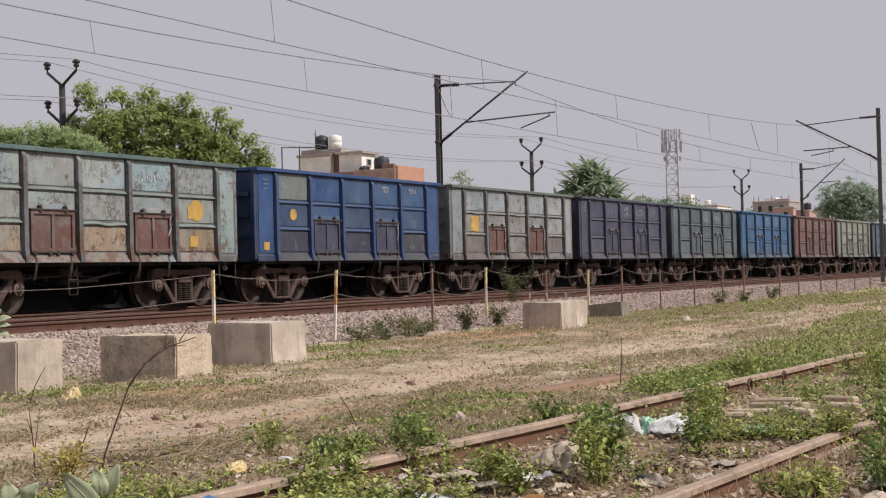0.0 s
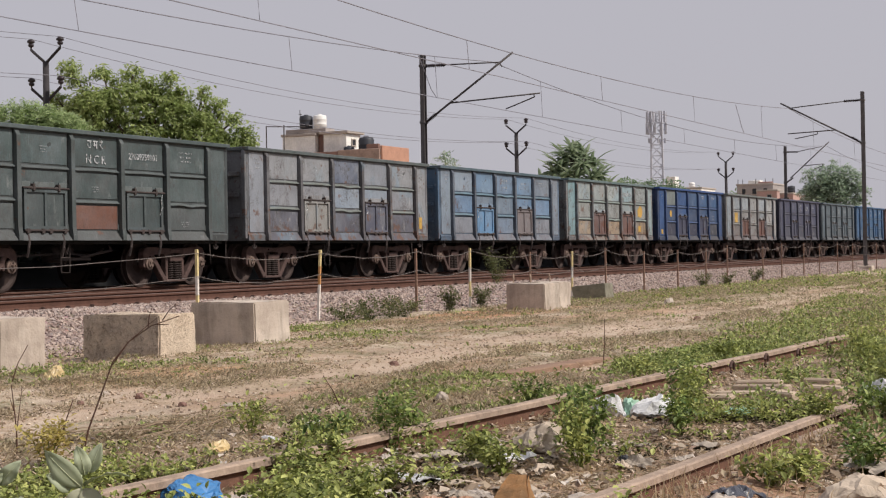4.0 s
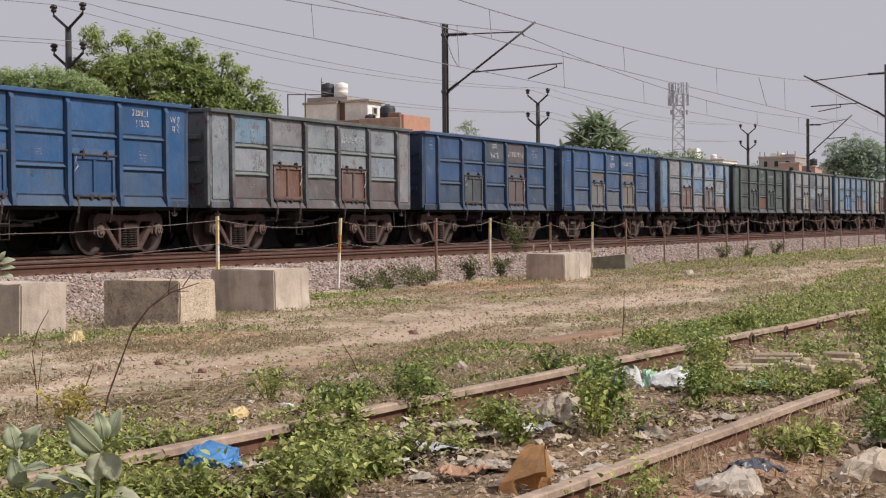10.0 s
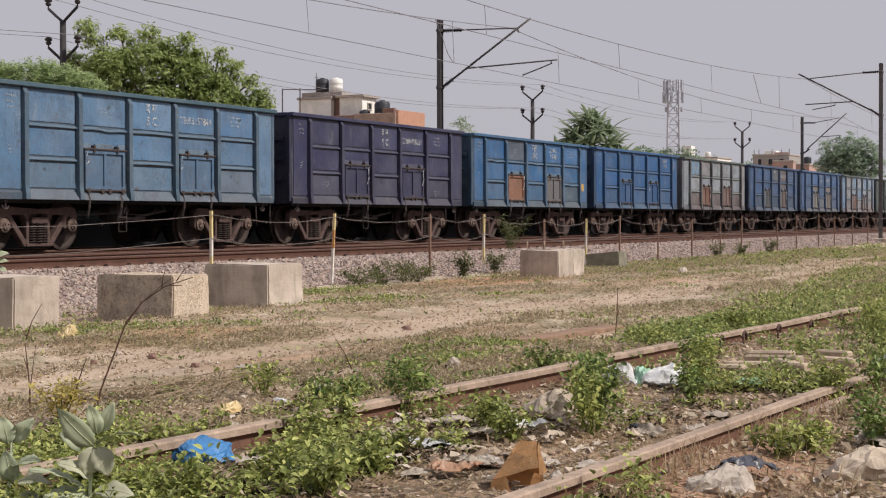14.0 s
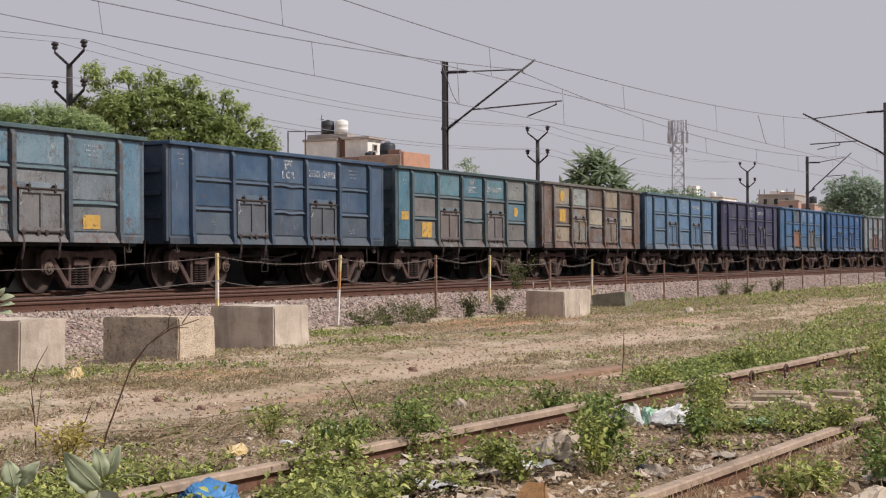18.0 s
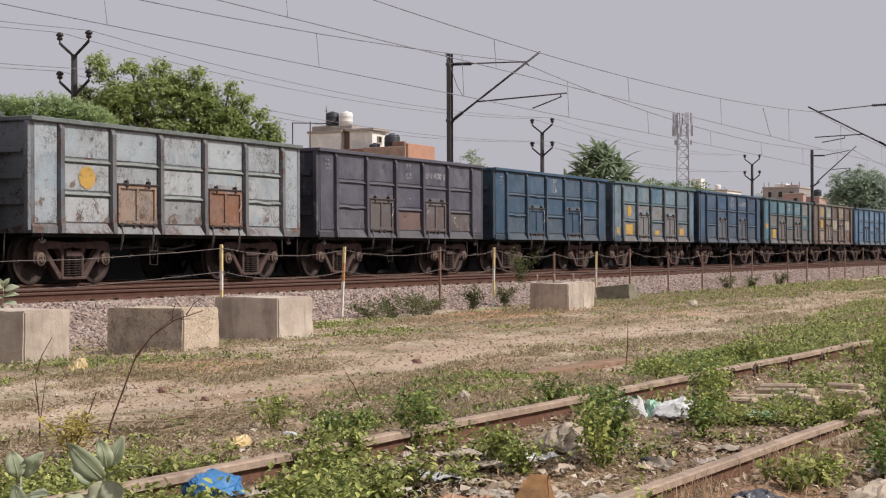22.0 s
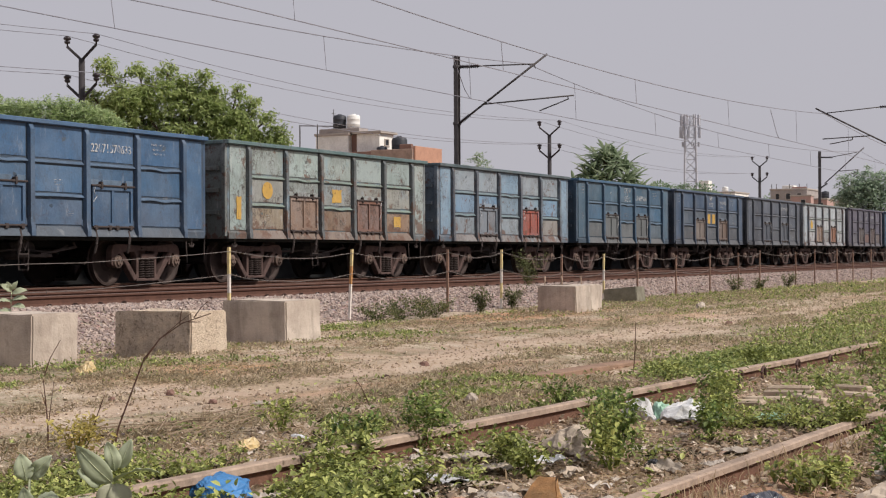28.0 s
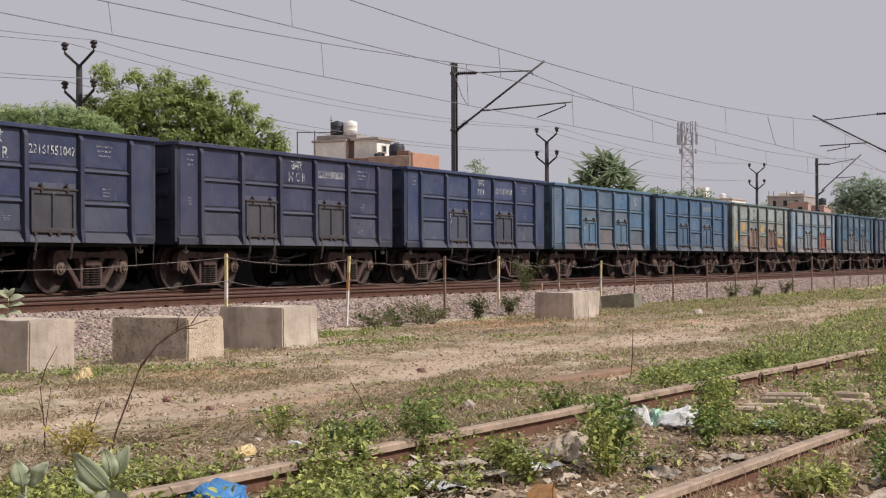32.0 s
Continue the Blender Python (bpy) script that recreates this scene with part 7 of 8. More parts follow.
def build_broadleaf(at, right, leaves, label, seed):
    """Leaves as: foot and tip (to the right, height), width, how far the blade lies flat, dry or not."""
    rng = random.Random(seed)
    thing = empty("broad_leaved_plant", label, "plant", pose(*at))
    right = Vector((*right, 0)).normalized()
    near = Vector((right.y, -right.x, 0))
    near = near if near.dot(Vector((at[0], at[1], 0))) < 0 else -near
    top = max(z for _, z, *_ in leaves)
    bm = bmesh.new()
    tube(bm, [(0, 0, -0.05), right * -0.012 + Vector((0, 0, top * 0.5)), (0, 0, top + 0.01)], 0.008, 6, taper=0.004)
    part("stem", bm, CALO_RIB, thing, smooth=True)
    for u0, z0, u1, z1, wide, flat, dry in leaves:
        foot = right * u0 + Vector((0, 0, z0)) + near * rng.uniform(-0.01, 0.02)
        tip = right * u1 + Vector((0, 0, z1)) + near * (0.03 * rng.random() + 0.07 * flat)
        axis = (tip - foot).normalized()
        length = (tip - foot).length
        want = (near * (1 - flat) + Vector((0, 0, 1)) * flat + right * rng.uniform(-0.3, 0.3)).normalized()
        side = axis.cross(want).normalized()
        nrm = side.cross(axis)
        verts, faces, m = [], [], 10
        for i in range(m + 1):
            u = i / m
            w = wide / 2 * math.sin(math.pi * min(1.0, 0.03 + 0.965 * u**0.85)) ** 0.75
            c = foot.lerp(tip, u) + nrm * (length * 0.10 * math.sin(math.pi * u))
            wave = 0.006 * math.sin(7 * u + 3 * rng.random())
            for k in (-1, -0.5, 0, 0.5, 1):
                verts.append(tuple(c + side * (w * k) + nrm * (0.16 * w * k * k + wave * k)))
            if i:
                b = 5 * i
                faces += [(b - 5 + k, b - 4 + k, b + 1 + k, b + k) for k in range(4)]
        ob = raw("leaf", verts, faces, CALO_B if dry else CALO, thing, smooth=True)
        ob.modifiers.new("thick", "SOLIDIFY").thickness = 0.0012
        bm = bmesh.new()
        tube(bm, [Vector(verts[5 * i + 2]) + nrm * 0.001 for i in range(m + 1)], 0.0016, 4, taper=0.0005)
        part("midrib", bm, CALO_RIB, ob, "pale midrib")


build_broadleaf((3.94, 3.08, -0.03), (0.616, -0.788), ((0.0, 0.315, -0.105, 0.432, 0.068, 0.1, 0), (0.01, 0.35, -0.012, 0.44, 0.052, 0.0, 0), (0.025, 0.355, 0.06, 0.444, 0.046, 0.1, 0), (0.005, 0.318, 0.14, 0.352, 0.045, 0.95, 0), (0.0, 0.31, -0.022, 0.225, 0.075, 0.2, 1), (0.01, 0.31, 0.045, 0.225, 0.07, 0.2, 1), (-0.01, 0.22, -0.11, 0.27, 0.06, 0.6, 1), (-0.03, 0.18, -0.19, 0.255, 0.06, 0.7, 0), (0.0, 0.17, 0.12, 0.165, 0.07, 0.6, 1), (-0.03, 0.31, -0.10, 0.36, 0.06, 0.3, 0), (-0.01, 0.15, -0.15, 0.17, 0.08, 0.6, 0), (0.02, 0.13, 0.13, 0.10, 0.08, 0.5, 0), (-0.02, 0.12, -0.06, 0.03, 0.08, 0.3, 0)), "grey-green plant with broad waxy leaves", 2)
build_broadleaf((3.84, 3.31, -0.03), (0.616, -0.788), ((0.0, 0.325, 0.065, 0.395, 0.05, 0.1, 0), (-0.01, 0.32, -0.03, 0.40, 0.06, 0.0, 0), (0.0, 0.25, 0.09, 0.27, 0.06, 0.7, 0), (0.0, 0.2, -0.02, 0.30, 0.06, 0.1, 0), (0.0, 0.2, 0.12, 0.20, 0.07, 0.7, 1), (0.0, 0.15, 0.10, 0.12, 0.07, 0.6, 0), (0.0, 0.14, -0.10, 0.12, 0.07, 0.6, 0), (0.01, 0.12, 0.05, 0.03, 0.08, 0.4, 0)), "grey-green plant with upright broad leaves", 3)
build_broadleaf((14.2, 12.5, -0.19), (0.6, -0.8), ((0.0, 0.74, 0.18, 0.78, 0.09, 0.5, 0), (0.0, 0.77, -0.12, 0.85, 0.08, 0.3, 0), (0.0, 0.79, 0.07, 0.88, 0.06, 0.2, 0), (0.0, 0.79, -0.05, 0.88, 0.06, 0.2, 0), (0.0, 0.67, 0.18, 0.69, 0.09, 0.6, 0), (0.0, 0.65, -0.16, 0.66, 0.09, 0.6, 0), (0.0, 0.6, 0.16, 0.58, 0.1, 0.6, 0), (0.0, 0.55, -0.15, 0.52, 0.1, 0.6, 0)), "tall grey-green plant with broad leaves behind a concrete block", 4)


# ---- rubbish ----
def plastic(name, col, rough=0.35):
    m = Mat(name, rough, 0, 0.5)
    v = m.spot(shift=9.0)
    c = m.mix(m.ramp(m.noise(v, 9, 5, 0.6), (0.35, 0.0), (0.7, 1.0)), tuple(x * 0.72 for x in col), tuple(min(1, x * 1.12) for x in col))
    c = m.mix(m.ramp(m.noise(v, 4, 6, 0.7), (0.56, 0.0), (0.72, 0.55)), c, lin(120, 104, 86))
    return m.done(c, m.noise(v, 14, 5, 0.6), 0.5, 0.02)


P_BLUE, P_WHITE = plastic("blue_plastic_film", lin(62, 124, 180), 0.5), plastic("white_plastic_film", lin(212, 212, 212))
P_CLOTH, P_YELLOW = plastic("dirty_pale_cloth", lin(168, 156, 142), 0.9), plastic("yellow_plastic_film", lin(204, 180, 132))
P_CARD, P_ORANGE = plastic("brown_cardboard", lin(206, 160, 110), 0.85), plastic("orange_foil", lin(162, 122, 94), 0.5)
P_BLACK, P_GREEN = plastic("black_plastic_film", (0.03, 0.03, 0.034)), plastic("pale_green_film", lin(150, 190, 166))
P_RAG = plastic("sun_bleached_cloth", lin(188, 172, 154), 0.9)
P_PALE = plastic("milky_plastic_film", lin(180, 168, 156), 0.6)
P_GREY = plastic("grey_plastic_film", lin(70, 72, 82))


def crumple(name, x, y, lx, ly, lz, mat, label, category, seed, turn=0.0, sharp=0.5):
    """A crumpled bag or rag lying on the ground: creased flat facets."""
    pr = random.Random(seed * 7 + 1)
    bm = bmesh.new()
    for i in range(34):
        a, u = pr.uniform(0, 2 * math.pi), pr.random()
        r = pr.uniform(0.95, 1.2) * math.cos(u * 1.25) ** (0.4 + 0.5 * sharp)
        bm.verts.new((r * math.cos(a) * lx / 2, r * math.sin(a) * ly / 2, lz * u * pr.uniform(0.95, 1.2)))
    bmesh.ops.convex_hull(bm, input=bm.verts[:])
    bmesh.ops.delete(bm, geom=[v for v in bm.verts if not v.link_faces], context="VERTS")
    bmesh.ops.subdivide_edges(bm, edges=bm.edges[:], cuts=4, use_grid_fill=True)
    for v in bm.verts:
        q = Vector((v.co.x / lx * 3 + seed * 3.7, v.co.y / ly * 3, v.co.z / lz * 1.5))
        v.co += Vector((lx * 0.5, ly * 0.5, lz)) * 0.10 * sharp * noise.noise(q * 1.3) + noise.noise_vector(q * 1.8) * lx * 0.07 - Vector((0, 0, lz * 0.25 * abs(noise.noise(q * 2.6))))
    ob = part(name, bm, mat, at=pose(x, y, land(x, y) - 0.004, 0, 0, turn))
    return tagged(ob, label, category)


def sheet(name, x, y, lx, ly, lift, mat, label, category, seed, turn=0.0):
    """A creased sheet of film, card or cloth."""
    bm = bmesh.new()
    bmesh.ops.create_grid(bm, x_segments=14, y_segments=10, size=0.5)
    for v in bm.verts:
        q = Vector((v.co.x * 3 + seed * 5.1, v.co.y * 3, 0.5))
        edge = 0.22 * noise.noise(q * 1.7) + 0.10 * noise.noise(q * 4.1)
        z = lift * (0.5 + 0.55 * noise.noise(q * 0.45) + 0.45 * abs(noise.noise(q)) + 0.22 * noise.noise(q * 2.7)) * (1 - 2.2 * max(abs(v.co.x), abs(v.co.y)) ** 3)
        v.co = Vector((v.co.x * lx * (1 + edge), v.co.y * ly * (1 - edge), max(z, 0.004)))
    bmesh.ops.solidify(bm, geom=bm.faces[:], thickness=0.002)
    ob = part(name, bm, mat, at=pose(x, y, land(x, y) + 0.006, 0, 0, turn))
    return tagged(ob, label, category)


crumple("plastic_bag", 5.06, 3.44, 0.25, 0.2, 0.095, P_BLUE, "crumpled bright blue plastic bag among weeds", "plastic bag", 1, -20, 0.15)
crumple("plastic_bag", 6.85, 4.50, 0.16, 0.12, 0.06, P_YELLOW, "small crumpled yellow plastic bag beside a rail", "plastic bag", 2, 0, 0.7)
crumple("plastic_bag", 8.28, 2.93, 0.20, 0.18, 0.13, P_WHITE, "crumpled shiny white plastic bag between the rails", "plastic bag", 3, 30, 0.8)
crumple("plastic_bag", 8.42, 2.69, 0.36, 0.26, 0.12, P_WHITE, "puffed white plastic bag between the rails", "plastic bag", 4, -30, 0.5)
crumple("plastic_bag", 8.51, 2.87, 0.2, 0.14, 0.09, P_GREEN, "pale green plastic wrapper beside white bags", "plastic bag", 5, 10, 0.7)
crumple("plastic_bag", 8.97, 1.58, 0.3, 0.22, 0.14, P_WHITE, "pale plastic bag beyond the near rail", "plastic bag", 6, 10, 0.6)
crumple("dirty_cloth", 6.90, 2.77, 0.36, 0.24, 0.12, P_RAG, "heap of dirty pale cloth between the rails", "cloth", 7, 10, 0.7)


def build_carton():
    """A torn, half flattened carton standing on its edge."""
    thing = empty("cardboard_box", "torn brown cardboard box standing against a rail", "cardboard box", pose(5.02, 2.13, land(5.02, 2.13), 0, 0, -67))
    for nm, poly in (("side", [(-0.092, -0.03, 0.04), (0.057, -0.03, 0.078), (0.054, 0.06, 0.155), (-0.002, 0.06, 0.158)]),
                     ("side", [(0.06, -0.03, 0.05), (0.088, 0.05, 0.06), (0.060, 0.062, 0.153), (0.058, -0.028, 0.080)]),
                     ("flap", [(-0.098, -0.036, 0.004), (-0.03, -0.05, 0.002), (-0.042, -0.034, 0.055), (-0.093, -0.032, 0.038)]),
                     ("flap", [(0.03, -0.045, 0.0), (0.075, -0.03, 0.0), (0.062, -0.03, 0.055), (0.045, -0.034, 0.06)]),
                     ("back", [(0.0, 0.064, 0.155), (0.054, 0.064, 0.152), (0.085, 0.10, 0.0), (-0.08, 0.10, 0.0)])):
        bm = bmesh.new()
        a, b, c, d = (Vector(p) for p in poly)
        grid = [[bm.verts.new(a.lerp(b, i / 5).lerp(d.lerp(c, i / 5), j / 4)) for i in range(6)] for j in range(5)]
        for j in range(4):
            for i in range(5):
                bm.faces.new((grid[j][i], grid[j][i + 1], grid[j + 1][i + 1], grid[j + 1][i]))
        for v in bm.verts:
            v.co += 0.009 * noise.noise_vector(v.co * 16)
        bmesh.ops.solidify(bm, geom=bm.faces[:], thickness=0.004)
        part(nm, bm, P_CARD, thing)


build_carton()
sheet("foil_wrapper", 5.16, 2.44, 0.19, 0.09, 0.07, P_ORANGE, "orange foil wrapper among scraps", "wrapper", 9, -30)
crumple("plastic_bag", 6.59, 2.26, 0.09, 0.08, 0.05, P_BLACK, "scrap of black plastic on the ground", "plastic bag", 10, 0, 0.8)
sheet("plastic_sheet", 6.30, 2.66, 0.17, 0.11, 0.07, P_WHITE, "torn white plastic sheet on the rubbish", "plastic sheet", 11, -35)
sheet("plastic_sheet", 6.30, 3.02, 0.24, 0.14, 0.06, P_CLOTH, "pale plastic sheet on the rubbish", "plastic sheet", 12, 0)
crumple("sack", 5.24, 1.50, 0.26, 0.16, 0.09, P_PALE, "pale empty plastic sack below the near rail", "sack", 13, -40, 0.4)
sheet("plastic_sheet", 5.52, 1.49, 0.22, 0.16, 0.09, P_GREY, "dark grey plastic sheet lying below the near rail", "plastic sheet", 14, -20)
crumple("sack", 5.86, 1.12, 0.40, 0.2, 0.10, P_RAG, "large pale sack lying among weeds", "sack", 15, -35, 0.4)
sheet("plastic_sheet", 6.62, 1.18, 0.3, 0.2, 0.07, P_CLOTH, "pale sheet with creases among weeds", "plastic sheet", 25, 30)
sheet("plastic_sheet", 8.65, 2.30, 0.3, 0.14, 0.06, P_GREEN, "pale green plastic sheet between the rails", "plastic sheet", 16, 5)
sheet("plastic_sheet", 5.70, 2.81, 0.2, 0.14, 0.06, P_WHITE, "crumpled white paper among scraps", "paper", 17, 50)
sheet("plastic_sheet", 5.80, 3.05, 0.22, 0.14, 0.05, P_CLOTH, "pale paper among scraps", "paper", 18, 20)
sheet("foil_wrapper", 6.81, 3.62, 0.12, 0.07, 0.04, P_ORANGE, "small orange wrapper under a rail", "wrapper", 19, 10)
crumple("plastic_bag", 12.3, 9.9, 0.22, 0.18, 0.10, P_YELLOW, "dirty yellow bag beside a concrete block", "plastic bag", 20, 0, 0.7)
crumple("rag", 8.0, 4.6, 0.16, 0.10, 0.05, P_WHITE, "grey rag on the dirt beyond the siding", "rag", 21, 0, 0.7)
crumple("stone_lump", 31.2, 9.7, 0.24, 0.2, 0.14, CONCRETE, "pale lump of broken concrete on the dirt", "rubble", 22, 0, 0.4)
crumple("stone_lump", 9.6, 4.55, 0.10, 0.09, 0.07, CONCRETE, "small pale lump of concrete", "rubble", 23, 0, 0.4)
crumple("stone_lump", 23.6, 6.9, 0.16, 0.12, 0.07, BRICKDARK, "reddish broken brick lump on the dirt", "rubble", 24, 0, 0.5)

for i, (x, y, a, h, mat, label) in enumerate((
        (10.05, 7.3, 0.08, 0.05, BRICKDARK, "dull red broken brick on the dirt way"),
        (9.6, 7.5, 0.07, 0.035, BRICKDARK, "small reddish brick piece on the dirt way"),
        (9.31, 6.40, 0.07, 0.035, BRICKDARK, "brown clod lying on the dirt way"),
        (13.92, 7.10, 0.09, 0.045, BRICKDARK, "broken brick lump beside the wheel track"),
        (12.02, 6.50, 0.08, 0.035, RUST, "dark lump on the dirt way"),
        (10.62, 8.05, 0.08, 0.04, CONCRETE, "small pale lump of concrete"))):
    crumple("rubble_lump", x, y, a, a * 0.8, h, mat, label, "rubble", 40 + i, 35 * i, 0.5)
sheet("cardboard_scrap", 9.45, 6.05, 0.26, 0.16, 0.02, P_CLOTH, "flat pale cardboard scrap on the dirt", "cardboard", 47, 25)
sheet("paper_scrap", 7.2, 4.39, 0.13, 0.07, 0.03, P_WHITE, "small white paper on the dirt beyond the siding", "paper", 48, 60)
# larger scraps between the rails
pr = random.Random(61)
for i in range(54):
    x = pr.uniform(5.0, 7.5)
    v = pr.uniform(-0.72, 0.62)
    y = 2.55 - 0.0524 * (x - 7.7) + v
    w = pr.uniform(0.06, 0.18)
    kind = pr.choice(("plastic", "paper", "plastic", "cloth"))
    mat = {"plastic": P_PALE, "paper": P_RAG, "cloth": P_CLOTH}[kind]
    label = {"plastic": "torn pale plastic scrap on the rubbish", "paper": "crumpled buff paper scrap on the rubbish", "cloth": "small dirty cloth scrap on the rubbish"}[kind]
    sheet(kind + "_scrap", x, y, w, w * pr.uniform(0.5, 0.8), pr.uniform(0.02, 0.06), mat, label, "rubbish", 70 + i, pr.uniform(0, 180))

# dry grass blades against the near rail
rng = np.random.default_rng(88)
verts, faces = [], []
for i in range(900):
    x = rng.uniform(4.6, 8.2)
    v = -0.93 - abs(rng.normal(0, 0.10)) if i % 3 else rng.uniform(-1.6, -0.95)
    if noise.noise(Vector((x * 2.3, v * 2, 5.0))) < -0.1:
        continue
    y = 2.55 - 0.0524 * (x - 7.7) + v
    h, a, w = rng.uniform(0.03, 0.12), rng.uniform(0, 6.28), rng.uniform(0.0012, 0.0028)
    lean = Vector((rng.normal(0, 0.3), rng.normal(0, 0.3), 1.0)).normalized() * h
    o, q = Vector((x, y, land(x, y) - 0.005)), Vector((math.cos(a), math.sin(a), 0)) * w
    b = len(verts)
    mid = o + lean * 0.6 + Vector((0, 0, 0.01))
    verts += [tuple(o - q), tuple(o + q), tuple(mid - q * 0.8), tuple(mid + q * 0.8), tuple(o + lean + Vector((lean.x, lean.y, 0)) * 0.5)]
    faces += [(b, b + 1, b + 3, b + 2), (b + 2, b + 3, b + 4)]
tagged(raw("dry_grass", verts, faces, DRY), "thin dry grass blades beside the old rail", "grass", kind="stuff")

# dry sticks lying on the dirt
STICK = simple("pale_dry_stick", lin(140, 122, 102), 0.9, 0, 12.0, 0.35)
bunch = empty("brushwood", "heap of thin dry brown sticks on the dirt", "brushwood", pose(7.55, 5.3, land(7.55, 5.3)))
for i in range(26):
    a, ln = pr.uniform(-0.9, 0.5), pr.uniform(0.2, 0.55)
    cx, cy, z = pr.gauss(0, 0.28), pr.gauss(0, 0.16), pr.uniform(0.03, 0.08)
    d = Vector((math.cos(a), math.sin(a), pr.uniform(-0.05, 0.12))) * ln / 2
    c = Vector((cx, cy, z + abs(d.z)))
    bm = bmesh.new()
    tube(bm, [c - d, c + Vector((pr.gauss(0, 0.02), pr.gauss(0, 0.02), 0.015)), c + d], 0.0045, 5, taper=0.002)
    part("stick", bm, STICK, bunch)

# scraps too many to count
rng = np.random.default_rng(77)
verts, faces = [], []
for i in range(1500):
    x = rng.uniform(4.4, 9.3)
    v = rng.uniform(-1.6, 0.85) if i % 5 else rng.uniform(1.0, 3.0)
    y = 2.55 - 0.0524 * (x - 7.7) + v
    if noise.noise(Vector((x * 1.3, y * 1.3, 2.2))) < -0.05 and i % 5:
        continue
    s = rng.uniform(0.008, 0.028) * (1.35 if i % 7 == 0 and v < 0.8 else 1.0)
    a = rng.uniform(0, 6.28)
    z = land(x, y) + rng.uniform(0.004, 0.025)
    b = len(verts)
    for k, (u, w) in enumerate(((-1, -0.6), (0, -0.5), (1, -0.6), (1, 0.6), (0, 0.5), (-1, 0.6))):
        verts.append((x + s * (u * math.cos(a) - w * math.sin(a)), y + s * (u * math.sin(a) + w * math.cos(a)), z + s * rng.uniform(-0.2, 1.0)))
    faces += [(b, b + 1, b + 4, b + 5), (b + 1, b + 2, b + 3, b + 4)]
m = Mat("mixed_scraps", 0.7, 0, 0.3)
c = m.ramp(m.isle(), (0.0, lin(92, 78, 66)), (0.4, lin(146, 128, 108)), (0.7, lin(178, 164, 146)), (0.9, lin(196, 188, 180)), (0.97, lin(160, 124, 98)), (1.0, lin(128, 134, 146)))
SCRAP = m.done(c)
tagged(raw("scraps", verts, faces, SCRAP), "countless pale scraps of paper and plastic", "rubbish", kind="stuff")


def stones(name, count, seed, place, s0, s1, mat, label, category):
    """Loose angular stones as one mass."""
    rng = np.random.default_rng(seed)
    verts, faces = [], []
    for i in range(count):
        x, y = place(rng)
        s = rng.uniform(s0, s1)
        z = land(x, y) + s * 0.15
        rot = Euler(rng.uniform(0, 6.28, 3).tolist()).to_matrix()
        b = len(verts)
        k = rng.uniform(0.55, 1.0, 6)
        for j, d in enumerate(((1, 0.2, 0), (-0.2, 1, 0.1), (-1, -0.1, 0.2), (0.2, -1, 0), (0.1, 0.1, 1), (-0.1, 0.2, -1))):
            p = rot @ Vector(d) * (s * k[j])
            verts.append((x + p.x, y + p.y, z + p.z * 0.8))
        for q in ((0, 1, 4), (1, 2, 4), (2, 3, 4), (3, 0, 4), (1, 0, 5), (2, 1, 5), (3, 2, 5), (0, 3, 5)):
            faces.append(tuple(b + t for t in q))
    return tagged(raw(name, verts, faces, mat), label, category, kind="stuff")


stones("ballast_stones", 26000, 51, lambda r: (14 + 66 * r.random() ** 1.5, r.uniform(13.75, 16.55)), 0.03, 0.072, STONE, "loose pinkish grey ballast stones on the bank", "ballast")
stones("ballast_stones", 3200, 56, lambda r: (12.0 + 7.0 * r.random(), 13.9 - 1.75 * r.random() ** 1.25), 0.03, 0.072, STONE, "ballast stones spilled from the bank behind the blocks", "ballast")
stones("ballast_stones", 5000, 52, lambda r: (14 + 56 * r.random() ** 1.4, r.uniform(16.7, 18.3)), 0.025, 0.05, RUSTY_BALLAST, "loose ballast stones between the rails", "ballast")
m = Mat("dusty_pebble", 0.95, 0, 0.15)
PEBBLE = m.done(m.ramp(m.isle(), (0.0, lin(120, 104, 90)), (0.4, lin(160, 140, 122)), (0.75, lin(178, 158, 138)), (1.0, lin(206, 192, 176))))
stones("clods", 1900, 55, lambda r: (6.0 + 26 * r.random() ** 1.2, r.uniform(4.6, 12.6)), 0.012, 0.036, GROUND, "dry clods of earth on the dirt way", "earth")
stones("pebbles", 13000, 53, lambda r: (4.5 + 26 * r.random() ** 1.3, r.uniform(4.0, 13.3)), 0.006, 0.024, PEBBLE, "small stones strewn over the dirt way", "stones")
stones("pebbles", 4500, 54, lambda r: (4.5 + 9 * r.random(), r.uniform(0.9, 3.4)), 0.008, 0.03, PEBBLE, "broken stones between the siding rails", "stones")

OLD_SLEEPER = simple("pale_worn_sleeper", lin(178, 160, 140), 0.95, 0, 4.0, 0.35)
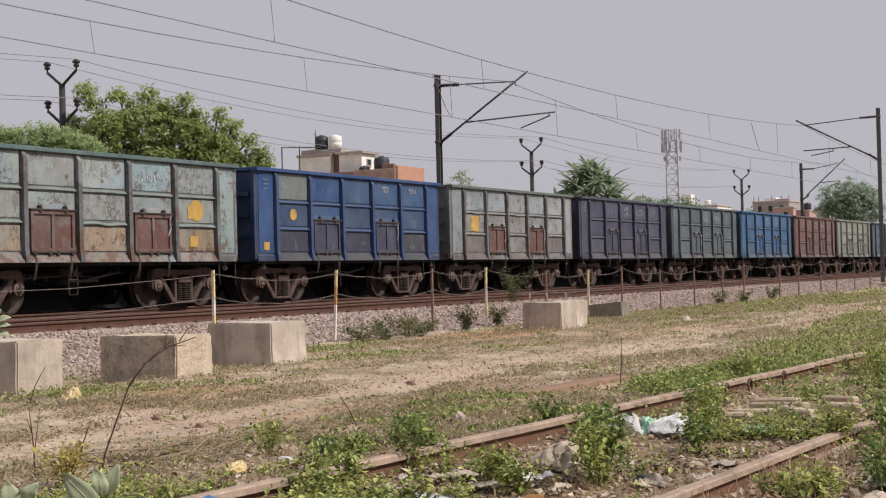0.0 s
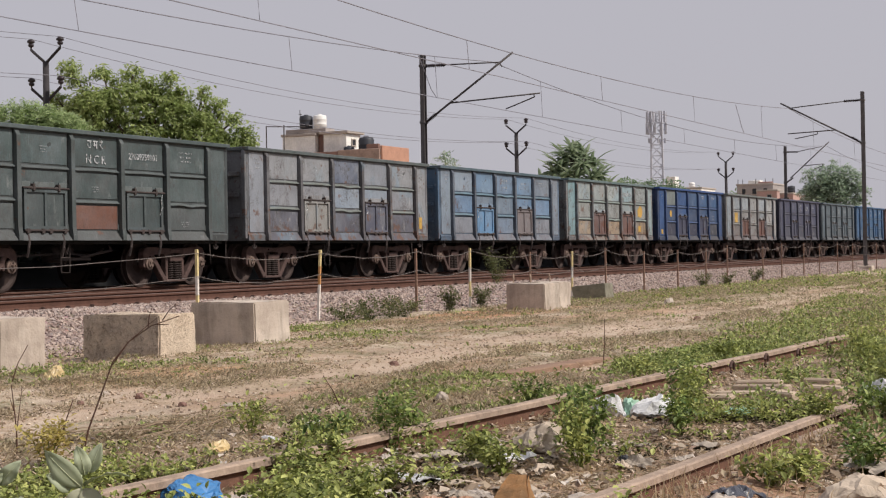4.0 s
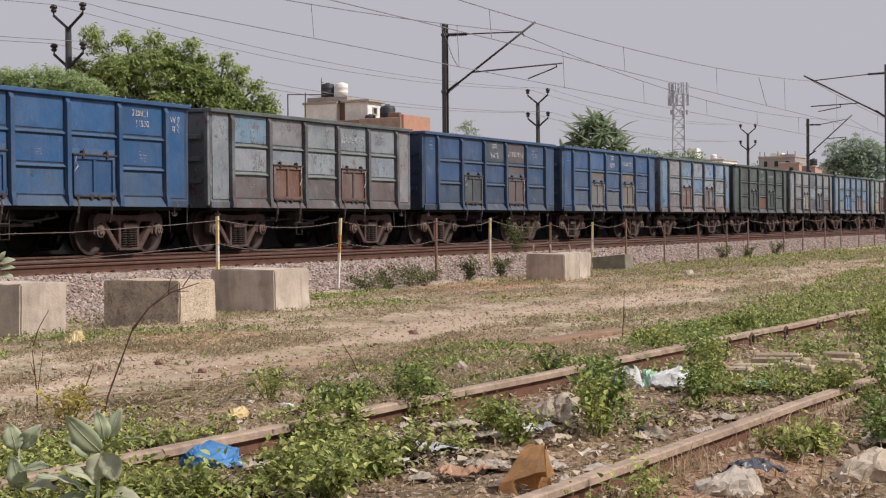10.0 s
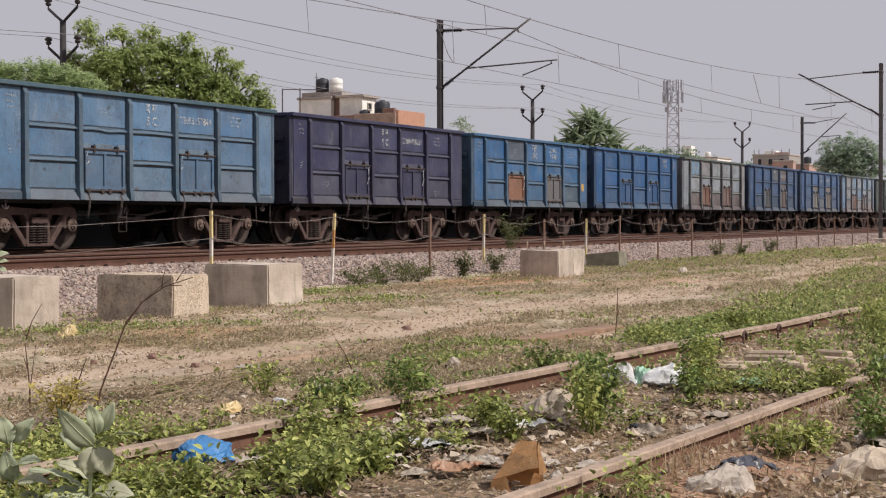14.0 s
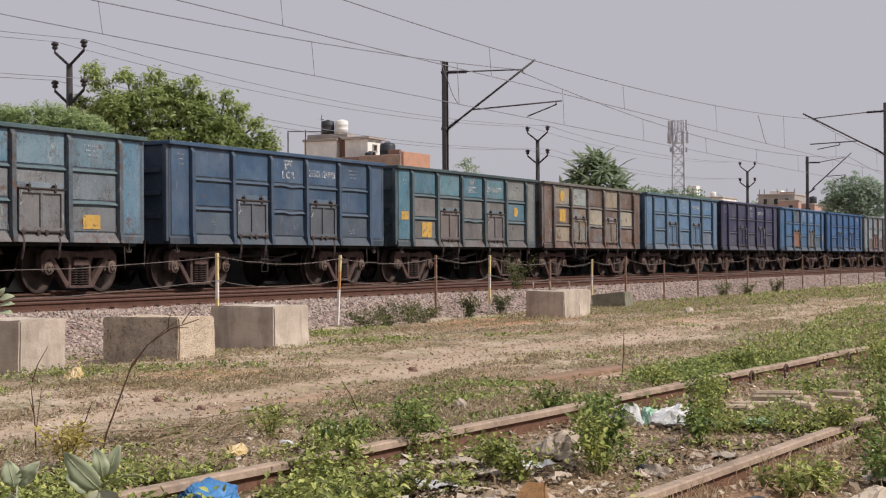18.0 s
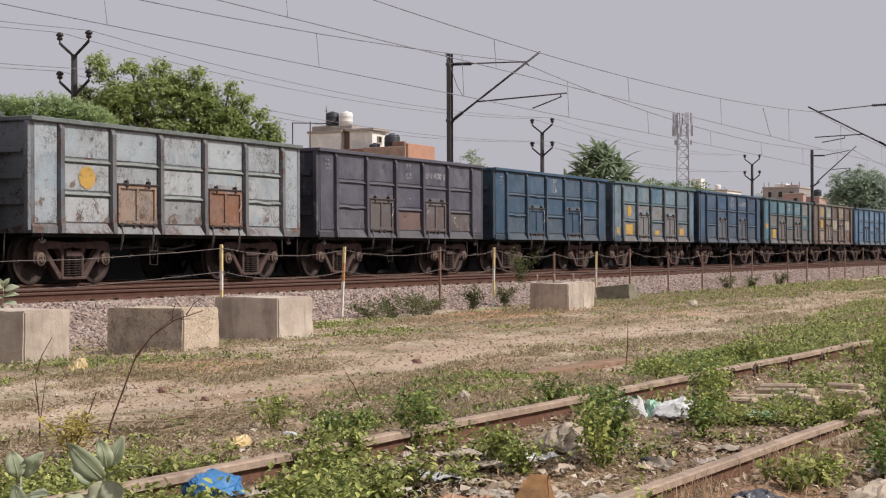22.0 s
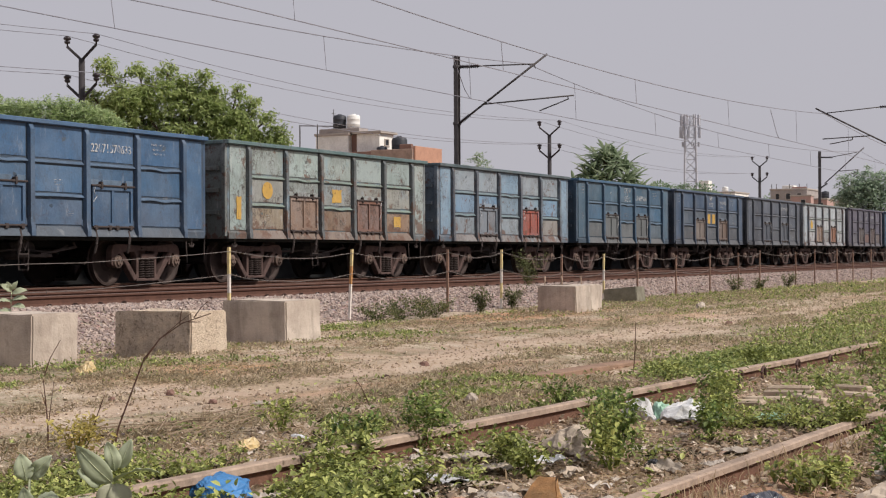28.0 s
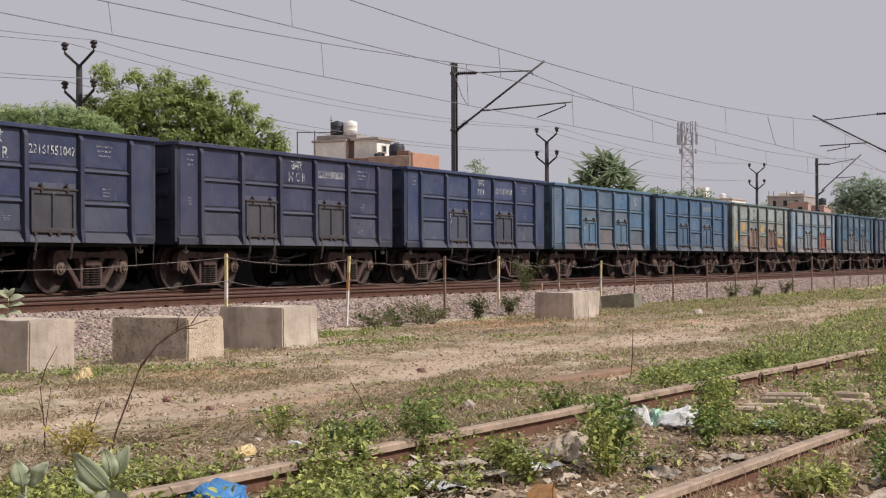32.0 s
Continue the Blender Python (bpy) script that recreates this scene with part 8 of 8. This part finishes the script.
# sunken sleepers, a loose length of rail and a plank
for i, (x, y, ln, turn) in enumerate(((9.60, 2.58, 0.26, 84), (9.63, 2.28, 0.18, 58), (10.02, 2.52, 0.38, 77), (10.05, 2.12, 0.26, 70), (10.36, 2.62, 0.30, 88), (10.66, 2.28, 0.24, 74), (9.36, 2.62, 0.2, 80), (9.8, 2.4, 0.2, 40))):
    bm = bmesh.new()
    box(bm, -ln / 2, ln / 2, -0.045, 0.045, -0.06, 0.03)
    part("sleeper", bm, OLD_SLEEPER, SIDING, "pale broken sleeper half sunk in weeds", bevel=0.012, at=SIDING.matrix_basis.inverted() @ pose(x, y, land(x, y) + 0.025, 3 * (i % 3 - 1), 2 - 2 * (i % 2), turn))
for x in (10.87, 11.37, 12.2, 13.08, 14.03):
    bm = bmesh.new()
    tube(bm, [(0.06 * math.cos(a * 0.55) , -0.02 * a / 8, 0.035 + 0.06 * math.sin(a * 0.55)) for a in range(8)], 0.011, 6)
    part("rail_clip", bm, RUST, SIDING, "rusty curled rail clip", at=SIDING.matrix_basis.inverted() @ pose(x, 2.55 - 0.0524 * (x - 7.7) + 0.72, land(x, 3.1) + 0.0, 0, 0, SIDING_TURN))
bm = bmesh.new()
prism_x(bm, rail_profile(0, 0.1, 0.6), -0.35, 0.35)
tagged(part("rail_offcut", bm, OLD_RAIL, at=pose(7.4, 1.62, 0.02, 0, 0, SIDING_TURN)), "short rusty offcut of rail lying beside the rail", "rail offcut")
bm = bmesh.new()
box(bm, -1.0, 1.0, -0.10, 0.10, 0, 0.06)
tagged(part("plank", bm, simple("weathered_red_board", lin(140, 114, 96), 0.9, 0, 5.0, 0.3), bevel=0.008, at=pose(12.8, 5.0, land(12.8, 5.0) - 0.01, 0, 0, -4)), "weathered reddish board lying on the dirt", "board")

# sleepers and clips of the near track, last because they are many
bm = bmesh.new()
box(bm, -0.12, 0.12, -1.37, 1.37, -0.12, 0.0)
first = part("sleeper", bm, SLEEPER, NEAR_TRACK, bevel=0.02, at=pose(14.0, TRACK_NEAR, RAIL_Z - 0.160))
bm = bmesh.new()
box(bm, -0.025, 0.025, -0.04, 0.04, 0.0, 0.025)
box(bm, -0.012, 0.012, -0.05, 0.03, 0.015, 0.04)
clip = part("rail_clip", bm, RUST, NEAR_TRACK, bevel=0.006, at=pose(14.0, TRACK_NEAR - 0.98, RAIL_Z - 0.160))
for i in range(1, 160):
    placed("sleeper", first.data, NEAR_TRACK, at=pose(14.0 + 0.62 * i, TRACK_NEAR, RAIL_Z - 0.160))
    placed("rail_clip", clip.data, NEAR_TRACK, at=pose(14.0 + 0.62 * i, TRACK_NEAR - 0.98, RAIL_Z - 0.160))

motions()
